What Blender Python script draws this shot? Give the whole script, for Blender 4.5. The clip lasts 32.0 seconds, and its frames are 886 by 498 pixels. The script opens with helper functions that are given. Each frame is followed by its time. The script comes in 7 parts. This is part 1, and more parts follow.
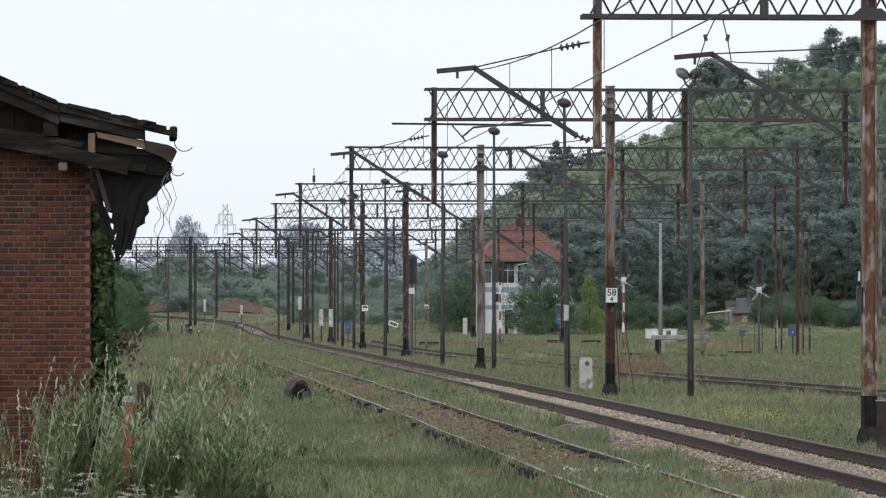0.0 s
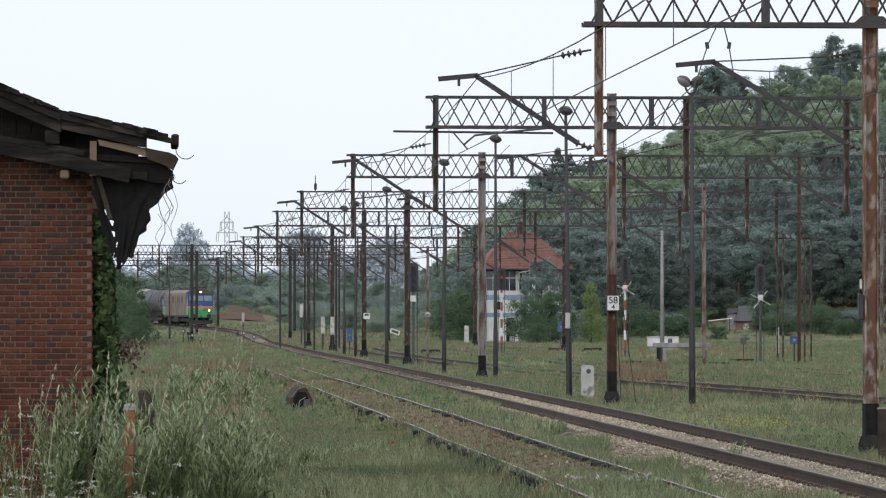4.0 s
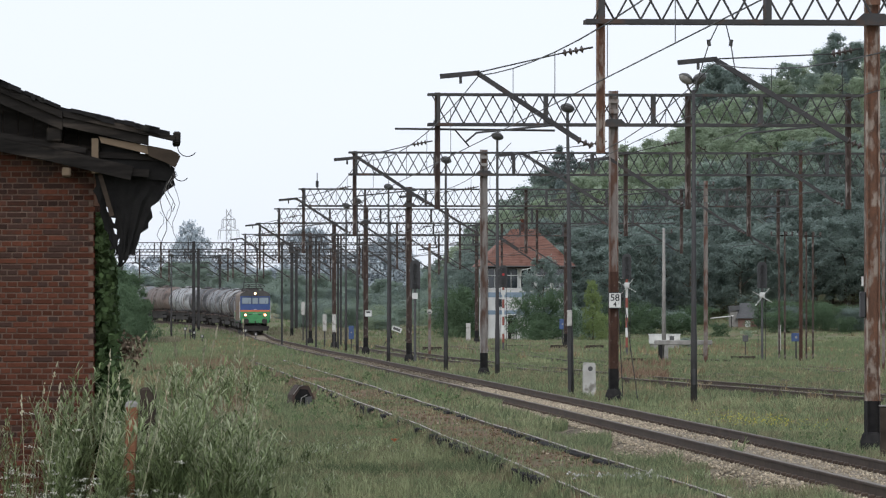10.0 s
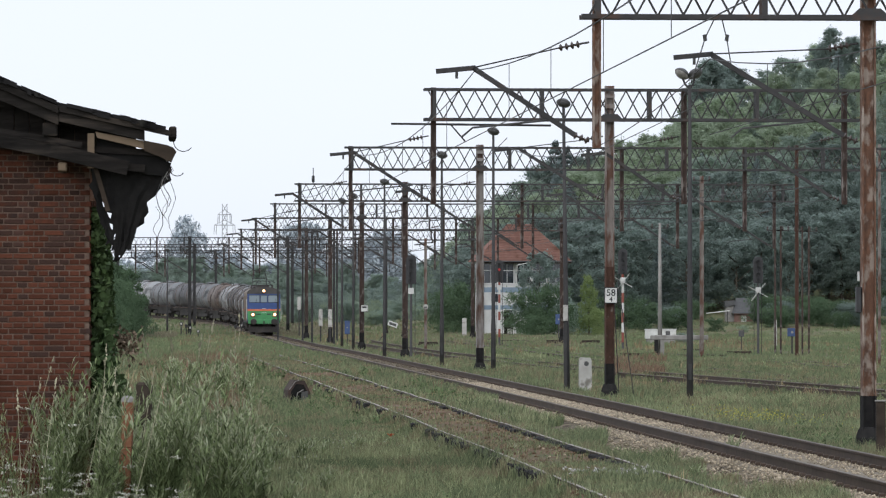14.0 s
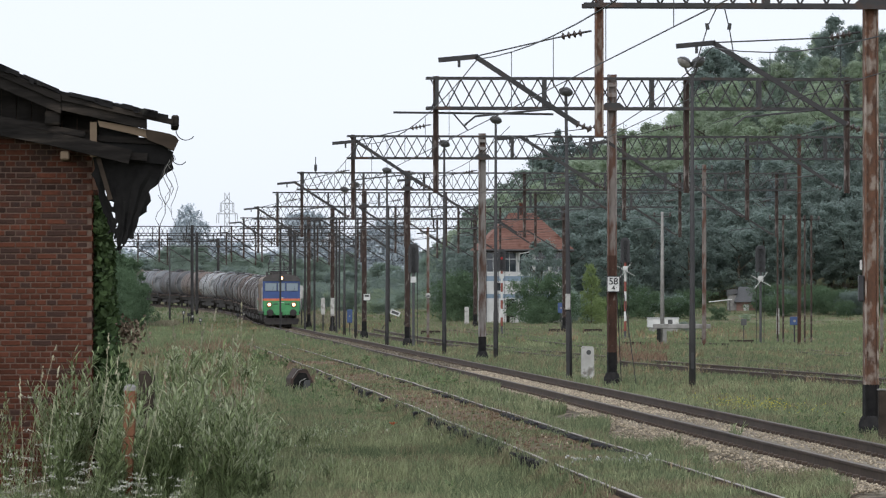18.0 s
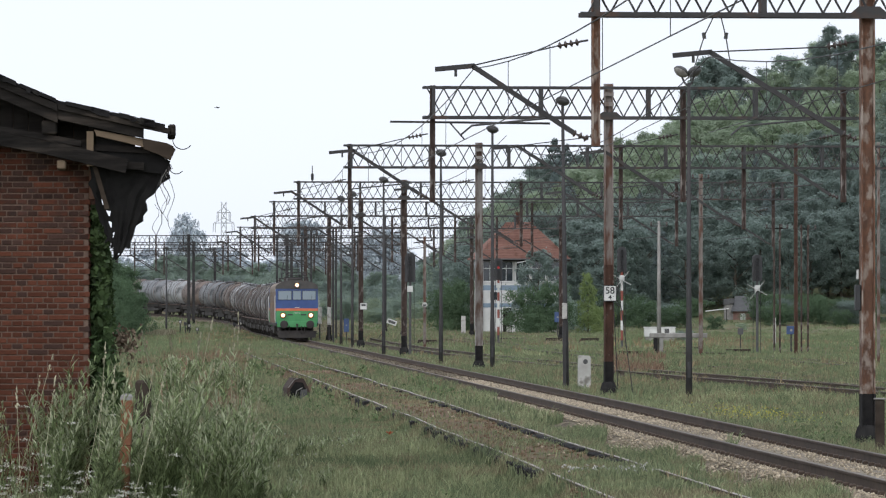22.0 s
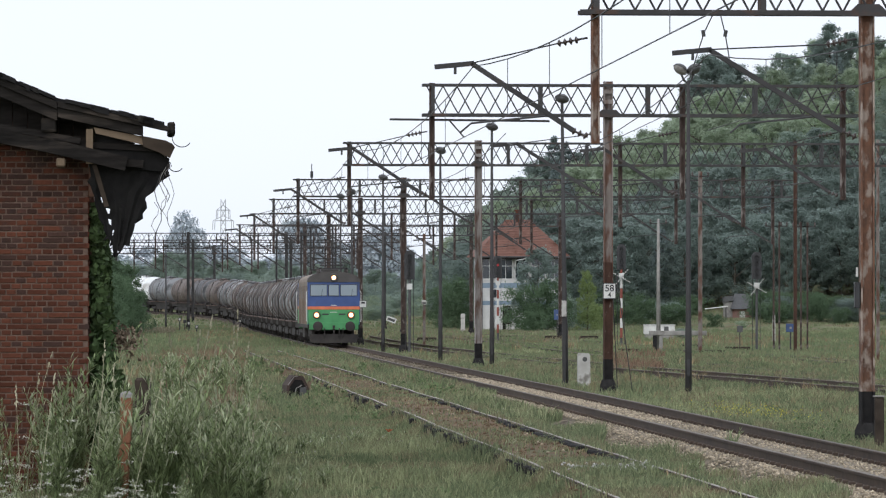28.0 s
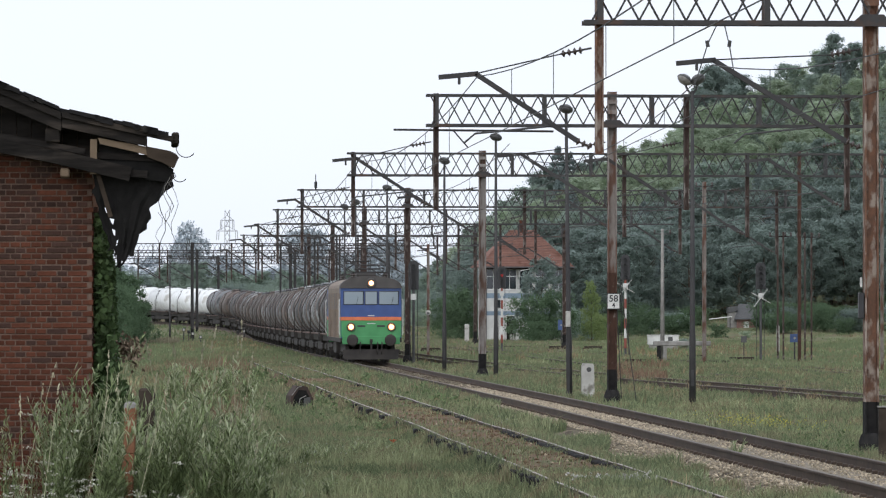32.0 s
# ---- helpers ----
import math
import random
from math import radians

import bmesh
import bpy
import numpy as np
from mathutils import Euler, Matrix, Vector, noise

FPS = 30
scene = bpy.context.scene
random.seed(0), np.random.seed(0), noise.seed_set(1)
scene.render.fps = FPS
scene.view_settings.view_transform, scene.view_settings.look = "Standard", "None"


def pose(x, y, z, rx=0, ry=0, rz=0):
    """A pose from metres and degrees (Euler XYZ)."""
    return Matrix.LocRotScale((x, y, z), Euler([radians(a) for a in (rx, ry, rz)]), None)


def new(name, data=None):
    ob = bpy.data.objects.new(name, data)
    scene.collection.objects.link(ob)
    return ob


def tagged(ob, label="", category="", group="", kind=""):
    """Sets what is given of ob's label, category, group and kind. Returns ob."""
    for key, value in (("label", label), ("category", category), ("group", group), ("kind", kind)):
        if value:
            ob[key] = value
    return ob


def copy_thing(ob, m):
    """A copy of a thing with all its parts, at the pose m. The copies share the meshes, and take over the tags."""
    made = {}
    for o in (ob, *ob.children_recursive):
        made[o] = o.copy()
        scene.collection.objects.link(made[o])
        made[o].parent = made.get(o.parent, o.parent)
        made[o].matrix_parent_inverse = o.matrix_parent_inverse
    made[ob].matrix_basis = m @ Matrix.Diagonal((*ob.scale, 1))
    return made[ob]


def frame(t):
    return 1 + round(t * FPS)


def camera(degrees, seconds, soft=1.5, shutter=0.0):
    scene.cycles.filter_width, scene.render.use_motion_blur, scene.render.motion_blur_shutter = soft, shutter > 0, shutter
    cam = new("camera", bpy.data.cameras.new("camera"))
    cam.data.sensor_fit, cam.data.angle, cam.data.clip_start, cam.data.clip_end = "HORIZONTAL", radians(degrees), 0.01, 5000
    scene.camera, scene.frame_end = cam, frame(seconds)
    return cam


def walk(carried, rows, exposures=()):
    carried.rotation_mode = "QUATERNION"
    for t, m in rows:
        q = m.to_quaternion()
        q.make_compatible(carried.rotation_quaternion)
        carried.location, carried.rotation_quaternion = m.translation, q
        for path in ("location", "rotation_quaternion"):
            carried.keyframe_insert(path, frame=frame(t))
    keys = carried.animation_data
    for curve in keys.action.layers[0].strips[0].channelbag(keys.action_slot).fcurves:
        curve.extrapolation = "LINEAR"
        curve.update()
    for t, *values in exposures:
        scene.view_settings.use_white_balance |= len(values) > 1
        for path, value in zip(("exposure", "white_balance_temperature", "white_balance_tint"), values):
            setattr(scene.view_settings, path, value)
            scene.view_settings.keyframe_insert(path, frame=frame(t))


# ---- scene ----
EYE = 2.4
cam = camera(11.0, 32.0, soft=1.2)
walk(cam, [
    (0, pose(0, 0, EYE, 90.6967, 0, 0.0000)),
    (0.5, pose(0, 0, EYE, 90.7049, 0, -0.0092)),
    (1, pose(0, 0, EYE, 90.7293, 0, -0.0008)),
    (1.5, pose(0, 0, EYE, 90.7613, 0, 0.0092)),
    (2, pose(0, 0, EYE, 90.7942, 0, 0.0127)),
    (2.5, pose(0, 0, EYE, 90.8047, 0, 0.0191)),
    (3, pose(0, 0, EYE, 90.8042, 0, 0.0194)),
    (3.5, pose(0, 0, EYE, 90.7961, 0, 0.0191)),
    (5.5, pose(0, 0, EYE, 90.7911, 0, 0.0221)),
    (6, pose(0, 0, EYE, 90.7991, 0, 0.0238)),
    (6.5, pose(0, 0, EYE, 90.8025, 0, 0.0233)),
    (7, pose(0, 0, EYE, 90.7850, 0, 0.0196)),
    (7.5, pose(0, 0, EYE, 90.7741, 0, 0.0193)),
    (8, pose(0, 0, EYE, 90.7721, 0, 0.0191)),
    (8.5, pose(0, 0, EYE, 90.7829, 0, 0.0295)),
    (9, pose(0, 0, EYE, 90.7937, 0, 0.0268)),
    (9.5, pose(0, 0, EYE, 90.7937, 0, 0.0094)),
    (10, pose(0, 0, EYE, 90.7610, 0, 0.0408)),
    (10.5, pose(0, 0, EYE, 90.7384, 0, 0.0408)),
    (11, pose(0, 0, EYE, 90.7191, 0, -0.0116)),
    (11.5, pose(0, 0, EYE, 90.6986, 0, -0.0007)),
    (12, pose(0, 0, EYE, 90.6969, 0, -0.0239)),
    (12.5, pose(0, 0, EYE, 90.6944, 0, -0.0192)),
    (13, pose(0, 0, EYE, 90.6860, 0, 0.0084)),
    (13.5, pose(0, 0, EYE, 90.6950, 0, -0.0022)),
    (14, pose(0, 0, EYE, 90.6986, 0, -0.0087)),
    (14.5, pose(0, 0, EYE, 90.7096, 0, -0.0022)),
    (16.5, pose(0, 0, EYE, 90.6967, 0, 0.0295)),
    (17, pose(0, 0, EYE, 90.6558, 0, 0.0522)),
    (17.5, pose(0, 0, EYE, 90.5991, 0, 0.0621)),
    (18, pose(0, 0, EYE, 90.5578, 0, 0.0212)),
    (18.5, pose(0, 0, EYE, 90.5131, 0, 0.1092)),
    (19, pose(0, 0, EYE, 90.4902, 0, 0.0460)),
    (19.5, pose(0, 0, EYE, 90.5030, 0, -0.0135)),
    (20, pose(0, 0, EYE, 90.5325, 0, 0.0084)),
    (20.5, pose(0, 0, EYE, 90.5571, 0, 0.0514)),
    (21, pose(0, 0, EYE, 90.5996, 0, 0.0311)),
    (21.5, pose(0, 0, EYE, 90.6402, 0, -0.0165)),
    (22, pose(0, 0, EYE, 90.6728, 0, -0.0201)),
    (22.5, pose(0, 0, EYE, 90.7068, 0, -0.0082)),
    (23, pose(0, 0, EYE, 90.7300, 0, -0.0346)),
    (23.5, pose(0, 0, EYE, 90.7158, 0, 0.0134)),
    (24, pose(0, 0, EYE, 90.6665, 0, 0.0222)),
    (24.5, pose(0, 0, EYE, 90.6222, 0, 0.0015)),
    (25, pose(0, 0, EYE, 90.5889, 0, -0.0005)),
    (25.5, pose(0, 0, EYE, 90.5896, 0, -0.0022)),
    (27.5, pose(0, 0, EYE, 90.6424, 0, 0.0111)),
    (28, pose(0, 0, EYE, 90.6435, 0, -0.0270)),
    (28.5, pose(0, 0, EYE, 90.6424, 0, -0.0191)),
    (29, pose(0, 0, EYE, 90.6311, 0, 0.0106)),
    (29.5, pose(0, 0, EYE, 90.6096, 0, 0.0089)),
    (30, pose(0, 0, EYE, 90.6203, 0, -0.0084)),
    (30.5, pose(0, 0, EYE, 90.6639, 0, 0.0126)),
    (31, pose(0, 0, EYE, 90.7064, 0, 0.0098)),
    (31.5, pose(0, 0, EYE, 90.7412, 0, 0.0132)),
    (32, pose(0, 0, EYE, 90.7720, 0, 0.0230)),
], exposures=[(0, 0.31, 6310, 11.5), (17, 0.31, 6310, 11.5), (20, 0.36, 6310, 11.5), (32, 0.36, 6310, 11.5)])

# ---- world and sun: a bright overcast sky ----
SUN_UP, SUN_ROUND = radians(42), radians(200)
world = bpy.data.worlds.new("overcast_sky")
scene.world = world
world.use_nodes = True
wn = world.node_tree
wn.nodes.clear()
w_out = wn.nodes.new("ShaderNodeOutputWorld")
w_bg = wn.nodes.new("ShaderNodeBackground")
w_sky = wn.nodes.new("ShaderNodeTexSky")
w_sky.sky_type = "NISHITA"
w_sky.sun_disc = False
w_sky.sun_elevation, w_sky.sun_rotation = SUN_UP, SUN_ROUND
w_sky.air_density, w_sky.dust_density, w_sky.ozone_density = 1.0, 1.0, 1.0
w_hsv = wn.nodes.new("ShaderNodeHueSaturation")
w_hsv.inputs["Saturation"].default_value = 0.16
wn.links.new(w_sky.outputs[0], w_hsv.inputs["Color"])
w_cloud = wn.nodes.new("ShaderNodeMix")
w_cloud.data_type = "RGBA"
w_cloud.inputs[0].default_value = 0.82
w_cloud.inputs[7].default_value = (6.15, 6.58, 7.2, 1)
wn.links.new(w_hsv.outputs[0], w_cloud.inputs[6])
wn.links.new(w_cloud.outputs[2], w_bg.inputs["Color"])
w_bg.inputs["Strength"].default_value = 0.119
wn.links.new(w_bg.outputs[0], w_out.inputs["Surface"])
sun = new("sun", bpy.data.lights.new("sun", "SUN"))
sun.data.energy, sun.data.angle, sun.data.color = 1.6, radians(75), (1.0, 0.985, 0.96)
sun.rotation_euler = (radians(48), 0, radians(180) - SUN_ROUND)


# ---- materials ----
def mat(name, low, high, rough=0.8, scale=3.0, bump=0.3, metal=0.0, wear=None, wear_at=0.62, wear_scale=1.2,
        vary=0.0, island=0.0, stretch=None, depth=0.01, leafy=0.0):
    """A surface whose colour drifts between low and high by fine and coarse noise, with patches of wear."""
    m = bpy.data.materials.new(name)
    m.use_nodes = True
    nt = m.node_tree
    n, li = nt.nodes, nt.links
    bsdf = n["Principled BSDF"]
    tc = n.new("ShaderNodeTexCoord")
    src = tc.outputs["Object"]
    if stretch:
        mp = n.new("ShaderNodeMapping")
        mp.inputs["Scale"].default_value = stretch
        li.new(src, mp.inputs["Vector"])
        src = mp.outputs[0]

    def grain(s, detail=4.0):
        t = n.new("ShaderNodeTexNoise")
        t.inputs["Scale"].default_value = s
        t.inputs["Detail"].default_value = detail
        li.new(src, t.inputs["Vector"])
        return t.outputs[0]

    def mix(fac, a, b, mode="MIX"):
        x = n.new("ShaderNodeMix")
        x.data_type, x.blend_type = "RGBA", mode
        for sock, v in ((x.inputs[0], fac), (x.inputs[6], a), (x.inputs[7], b)):
            if isinstance(v, (int, float)):
                sock.default_value = v
            elif isinstance(v, tuple):
                sock.default_value = (*v, 1)
            else:
                li.new(v, sock)
        return x.outputs[2]

    def ramp(v, a, b):
        r = n.new("ShaderNodeMapRange")
        li.new(v, r.inputs[0])
        r.inputs[1].default_value, r.inputs[2].default_value = a, b
        return r.outputs[0]

    fine, coarse = grain(scale), grain(scale * 0.13, 3.0)
    half = n.new("ShaderNodeMath")
    half.operation = "MULTIPLY_ADD"
    li.new(fine, half.inputs[0])
    half.inputs[1].default_value = 0.55
    c2 = n.new("ShaderNodeMath")
    c2.operation = "MULTIPLY"
    li.new(coarse, c2.inputs[0])
    c2.inputs[1].default_value = 0.55
    li.new(c2.outputs[0], half.inputs[2])
    col = mix(ramp(half.outputs[0], 0.34, 0.76), low, high)
    if wear:
        col = mix(ramp(grain(wear_scale, 6.0), wear_at - 0.05, wear_at + 0.05), col, wear)
    if vary or island:
        sources = []
        if vary:
            sources.append((n.new("ShaderNodeObjectInfo").outputs["Random"], vary))
        if island:
            sources.append((n.new("ShaderNodeNewGeometry").outputs["Random Per Island"], island))
        for rnd, amount in sources:
            k = n.new("ShaderNodeMapRange")
            li.new(rnd, k.inputs[0])
            k.inputs[3].default_value, k.inputs[4].default_value = 1 - amount, 1 + amount
            hs = n.new("ShaderNodeHueSaturation")
            li.new(k.outputs[0], hs.inputs["Value"])
            li.new(col, hs.inputs["Color"])
            col = hs.outputs[0]
    li.new(col, bsdf.inputs["Base Color"])
    bsdf.inputs["Roughness"].default_value = rough
    bsdf.inputs["Metallic"].default_value = metal
    if leafy or rough > 0.86:
        bsdf.inputs["Specular IOR Level"].default_value = 0.12
    if bump:
        b = n.new("ShaderNodeBump")
        b.inputs["Strength"].default_value = bump
        b.inputs["Distance"].default_value = depth
        li.new(fine, b.inputs["Height"])
        li.new(b.outputs[0], bsdf.inputs["Normal"])
    if leafy:
        tr = n.new("ShaderNodeBsdfTranslucent")
        li.new(col, tr.inputs["Color"])
        mx = n.new("ShaderNodeMixShader")
        mx.inputs[0].default_value = leafy
        li.new(bsdf.outputs[0], mx.inputs[1])
        li.new(tr.outputs[0], mx.inputs[2])
        li.new(mx.outputs[0], n["Material Output"].inputs["Surface"])
    return m


def glow(name, colour, strength):
    m = bpy.data.materials.new(name)
    m.use_nodes = True
    b = m.node_tree.nodes["Principled BSDF"]
    b.inputs["Base Color"].default_value = (*colour, 1)
    b.inputs["Emission Color"].default_value = (*colour, 1)
    b.inputs["Emission Strength"].default_value = strength
    return m


def glass(name, tint, rough=0.05):
    m = bpy.data.materials.new(name)
    m.use_nodes = True
    b = m.node_tree.nodes["Principled BSDF"]
    b.inputs["Base Color"].default_value = (*tint, 1)
    b.inputs["Roughness"].default_value = rough
    b.inputs["Specular IOR Level"].default_value = 0.9
    return m


M = {}
M["ground"] = mat("meadow_soil", (0.09, 0.098, 0.052), (0.17, 0.177, 0.1), 0.95, 2.2, 0.8, wear=(0.145, 0.115, 0.075), wear_at=0.57, wear_scale=0.25, depth=0.05)
M["grass"] = mat("grass_blades", (0.13, 0.162, 0.087), (0.236, 0.272, 0.155), 0.75, 0.9, 0.0, wear=(0.26, 0.228, 0.145), wear_at=0.55, wear_scale=0.5, island=0.45, leafy=0.6)
M["grass_far"] = mat("distant_grass", (0.135, 0.172, 0.09), (0.235, 0.28, 0.155), 0.75, 0.4, 0.0, wear=(0.25, 0.222, 0.14), wear_at=0.58, wear_scale=0.2, island=0.18, leafy=0.6)
M["drygrass"] = mat("dry_grass", (0.16, 0.12, 0.065), (0.3, 0.23, 0.13), 0.85, 2.0, 0.0, island=0.4)
M["soil"] = mat("trodden_brown_soil", (0.088, 0.059, 0.037), (0.17, 0.116, 0.073), 0.95, 3.0, 0.7, wear=(0.1, 0.1, 0.055), wear_at=0.6, wear_scale=0.9, depth=0.03)
M["straw"] = mat("grey_beige_straw", (0.17, 0.155, 0.105), (0.27, 0.245, 0.175), 0.9, 2.0, 0.0, island=0.25, leafy=0.3)
M["sorrel"] = mat("reddish_sorrel", (0.15, 0.1, 0.068), (0.25, 0.17, 0.12), 0.9, 2.0, 0.0, island=0.4, leafy=0.3)
M["dock"] = mat("broad_weed_leaves", (0.085, 0.125, 0.055), (0.165, 0.215, 0.105), 0.7, 2.0, 0.0, island=0.5, leafy=0.35)
M["weed"] = mat("weed_leaves", (0.105, 0.145, 0.062), (0.32, 0.37, 0.2), 0.7, 2.0, 0.0, island=0.6, leafy=0.5)
M["seed"] = mat("seed_heads", (0.24, 0.23, 0.15), (0.42, 0.4, 0.29), 0.9, 8.0, 0.0, island=0.4)
M["blossom"] = mat("pale_blossom", (0.34, 0.34, 0.281), (0.459, 0.459, 0.391), 0.9, 8.0, 0.0)
M["ivy"] = mat("ivy_leaves", (0.035, 0.062, 0.026), (0.1, 0.145, 0.06), 0.55, 3.0, 0.0, island=0.5, leafy=0.2)
# Haze over the woods is painted in: these leaves are paler and bluer.
M["leaf_dark_hazed"] = mat("hazed_dark_foliage", (0.22, 0.274, 0.248), (0.305, 0.365, 0.325), 0.8, 0.6, 0.0, island=0.08, vary=0.12, leafy=0.82)
M["leaf_mid_hazed"] = mat("green_foliage", (0.268, 0.332, 0.282), (0.37, 0.442, 0.367), 0.8, 0.6, 0.0, island=0.08, vary=0.14, leafy=0.82)
M["leaf_light_hazed"] = mat("hazed_light_foliage", (0.325, 0.39, 0.29), (0.455, 0.53, 0.385), 0.8, 0.6, 0.0, island=0.1, vary=0.12, leafy=0.82)
M["needle_hazed"] = mat("hazed_pine_foliage", (0.17, 0.215, 0.215), (0.25, 0.3, 0.285), 0.8, 0.6, 0.0, island=0.15, leafy=0.5)
M["leaf_near"] = mat("deep_green_foliage", (0.075, 0.122, 0.07), (0.135, 0.19, 0.11), 0.8, 0.6, 0.0, island=0.2, vary=0.15, leafy=0.5)
M["leaf_bright"] = mat("yellow_green_foliage", (0.2, 0.265, 0.11), (0.3, 0.365, 0.165), 0.8, 0.6, 0.0, island=0.15, leafy=0.55)
M["bark"] = mat("bark", (0.05, 0.042, 0.034), (0.13, 0.11, 0.085), 0.95, 5.0, 0.6, stretch=(1, 1, 0.2))
# Pale blue-grey base colour stands in for the haze of distance.
M["far_leaf_hazed"] = mat("hazed_distant_woods", (0.34, 0.39, 0.43), (0.44, 0.49, 0.53), 0.95, 0.05, 0.0, island=0.25)
M["heath"] = mat("reddish_heath", (0.075, 0.05, 0.038), (0.13, 0.08, 0.06), 0.95, 0.6, 0.6, wear=(0.1, 0.11, 0.05), wear_at=0.58, wear_scale=0.12, depth=0.1)
# Bed colour is darkened to include the shadows of sleepers and clips.
M["ballast"] = mat("ballast_bed", (0.115, 0.096, 0.07), (0.24, 0.205, 0.152), 0.95, 14.0, 1.0, wear=(0.08, 0.065, 0.048), wear_at=0.52, wear_scale=1.4, depth=0.05)
M["stone"] = mat("ballast_stones", (0.21, 0.172, 0.122), (0.44, 0.375, 0.28), 0.92, 9.0, 0.4, island=0.45)
M["rust_rail"] = mat("rusty_rail_steel", (0.036, 0.025, 0.018), (0.088, 0.06, 0.043), 0.75, 6.0, 0.4, metal=0.3)
M["rail_head"] = mat("worn_rail_head", (0.075, 0.058, 0.046), (0.15, 0.122, 0.1), 0.6, 5.0, 0.1, metal=0.4, stretch=(1, 0.1, 1))
M["rust_head"] = mat("dull_rail_head", (0.22, 0.19, 0.165), (0.4, 0.36, 0.32), 0.55, 5.0, 0.2, metal=0.4)
M["sleeper"] = mat("concrete_sleeper", (0.13, 0.11, 0.085), (0.26, 0.23, 0.185), 0.9, 6.0, 0.4)
M["oldwood"] = mat("tarred_timber", (0.02, 0.016, 0.013), (0.07, 0.055, 0.043), 0.9, 5.0, 0.5, stretch=(1, 1, 1))
M["steel"] = mat("dark_weathered_steel", (0.0175, 0.0175, 0.0189), (0.0486, 0.0459, 0.0446), 0.75, 3.0, 0.3, metal=0.1, wear=(0.06, 0.036, 0.026), wear_at=0.64, wear_scale=1.6)
M["rust"] = mat("flaking_rusty_steel", (0.024, 0.018, 0.016), (0.075, 0.044, 0.033), 0.85, 5.0, 0.5, metal=0.1, wear=(0.19, 0.165, 0.15), wear_at=0.6, wear_scale=1.8, stretch=(3.0, 3.0, 1.5))
M["rust2"] = mat("orange_rusty_steel", (0.055, 0.032, 0.023), (0.185, 0.088, 0.05), 0.85, 5.0, 0.5, metal=0.1, wear=(0.29, 0.24, 0.2), wear_at=0.555, wear_scale=1.6, stretch=(3.2, 3.2, 1.7))
M["rust_red"] = mat("dark_red_rust", (0.04, 0.025, 0.02), (0.095, 0.052, 0.038), 0.88, 5.0, 0.5, wear=(0.2, 0.17, 0.15), wear_at=0.66, wear_scale=2.4, stretch=(3.0, 3.0, 1.6))
M["flake"] = mat("flaking_grey_paint_over_rust", (0.12, 0.1, 0.088), (0.25, 0.22, 0.2), 0.85, 5.0, 0.4, wear=(0.1, 0.05, 0.033), wear_at=0.52, wear_scale=1.7, stretch=(2.4, 2.4, 0.8))
M["palesteel"] = mat("pale_grey_mast_paint", (0.13, 0.115, 0.105), (0.28, 0.262, 0.245), 0.85, 5.0, 0.4, wear=(0.085, 0.048, 0.034), wear_at=0.53, wear_scale=1.7, stretch=(2.4, 2.4, 0.6))
M["boxrust"] = mat("dark_brown_plate", (0.022, 0.014, 0.011), (0.06, 0.036, 0.028), 0.85, 6.0, 0.5)
M["old_head"] = mat("overgrown_rail_head", (0.085, 0.07, 0.06), (0.19, 0.16, 0.135), 0.7, 5.0, 0.2, metal=0.2)
M["tar"] = mat("black_tar_paint", (0.0096, 0.0096, 0.0112), (0.032, 0.0304, 0.0288), 0.92, 6.0, 0.3)
M["concrete"] = mat("weathered_concrete", (0.15, 0.145, 0.135), (0.3, 0.29, 0.27), 0.9, 4.0, 0.4, wear=(0.12, 0.11, 0.095), wear_at=0.64, wear_scale=1.5)
M["white"] = mat("weathered_white_paint", (0.4, 0.4, 0.385), (0.64, 0.64, 0.61), 0.7, 3.0, 0.2, wear=(0.35, 0.33, 0.3), wear_at=0.66, wear_scale=1.5)
M["black"] = mat("black_enamel", (0.01, 0.01, 0.011), (0.028, 0.028, 0.03), 0.5, 5.0, 0.1)
M["wire"] = mat("grimy_copper_wire", (0.03, 0.03, 0.03), (0.07, 0.07, 0.068), 0.6, 5.0, 0.0, metal=0.4)
M["lampcap"] = mat("grey_enamel_lamp", (0.03, 0.03, 0.031), (0.075, 0.075, 0.074), 0.5, 5.0, 0.1)
M["porcelain"] = mat("brown_porcelain", (0.03, 0.022, 0.018), (0.065, 0.047, 0.04), 0.3, 5.0, 0.0)
M["redpaint"] = mat("faded_red_paint", (0.16, 0.04, 0.03), (0.25, 0.075, 0.05), 0.7, 4.0, 0.1)
M["bluepaint"] = mat("blue_enamel", (0.02, 0.04, 0.11), (0.04, 0.08, 0.19), 0.5, 4.0, 0.1)
M["brick"] = mat("red_brick", (0.05, 0.019, 0.012), (0.115, 0.041, 0.024), 0.92, 14.0, 0.5, vary=0.3, wear=(0.042, 0.026, 0.022), wear_at=0.56, wear_scale=1.7)
M["brick_far"] = mat("red_brick_field", (0.05, 0.019, 0.012), (0.115, 0.041, 0.024), 0.92, 14.0, 0.5, island=0.3, wear=(0.042, 0.026, 0.022), wear_at=0.56, wear_scale=1.7)
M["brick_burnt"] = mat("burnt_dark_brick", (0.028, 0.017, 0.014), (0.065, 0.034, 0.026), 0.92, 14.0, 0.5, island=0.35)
M["stubbrick"] = mat("orange_brick_stub", (0.15, 0.07, 0.04), (0.26, 0.125, 0.075), 0.92, 9.0, 0.5)
M["lining"] = mat("black_torn_felt", (0.0064, 0.0064, 0.0064), (0.0176, 0.0168, 0.016), 0.95, 6.0, 0.5)
M["weed_pale"] = mat("pale_leaf_tips", (0.3, 0.33, 0.2), (0.47, 0.5, 0.35), 0.7, 2.0, 0.0, island=0.4, leafy=0.45)
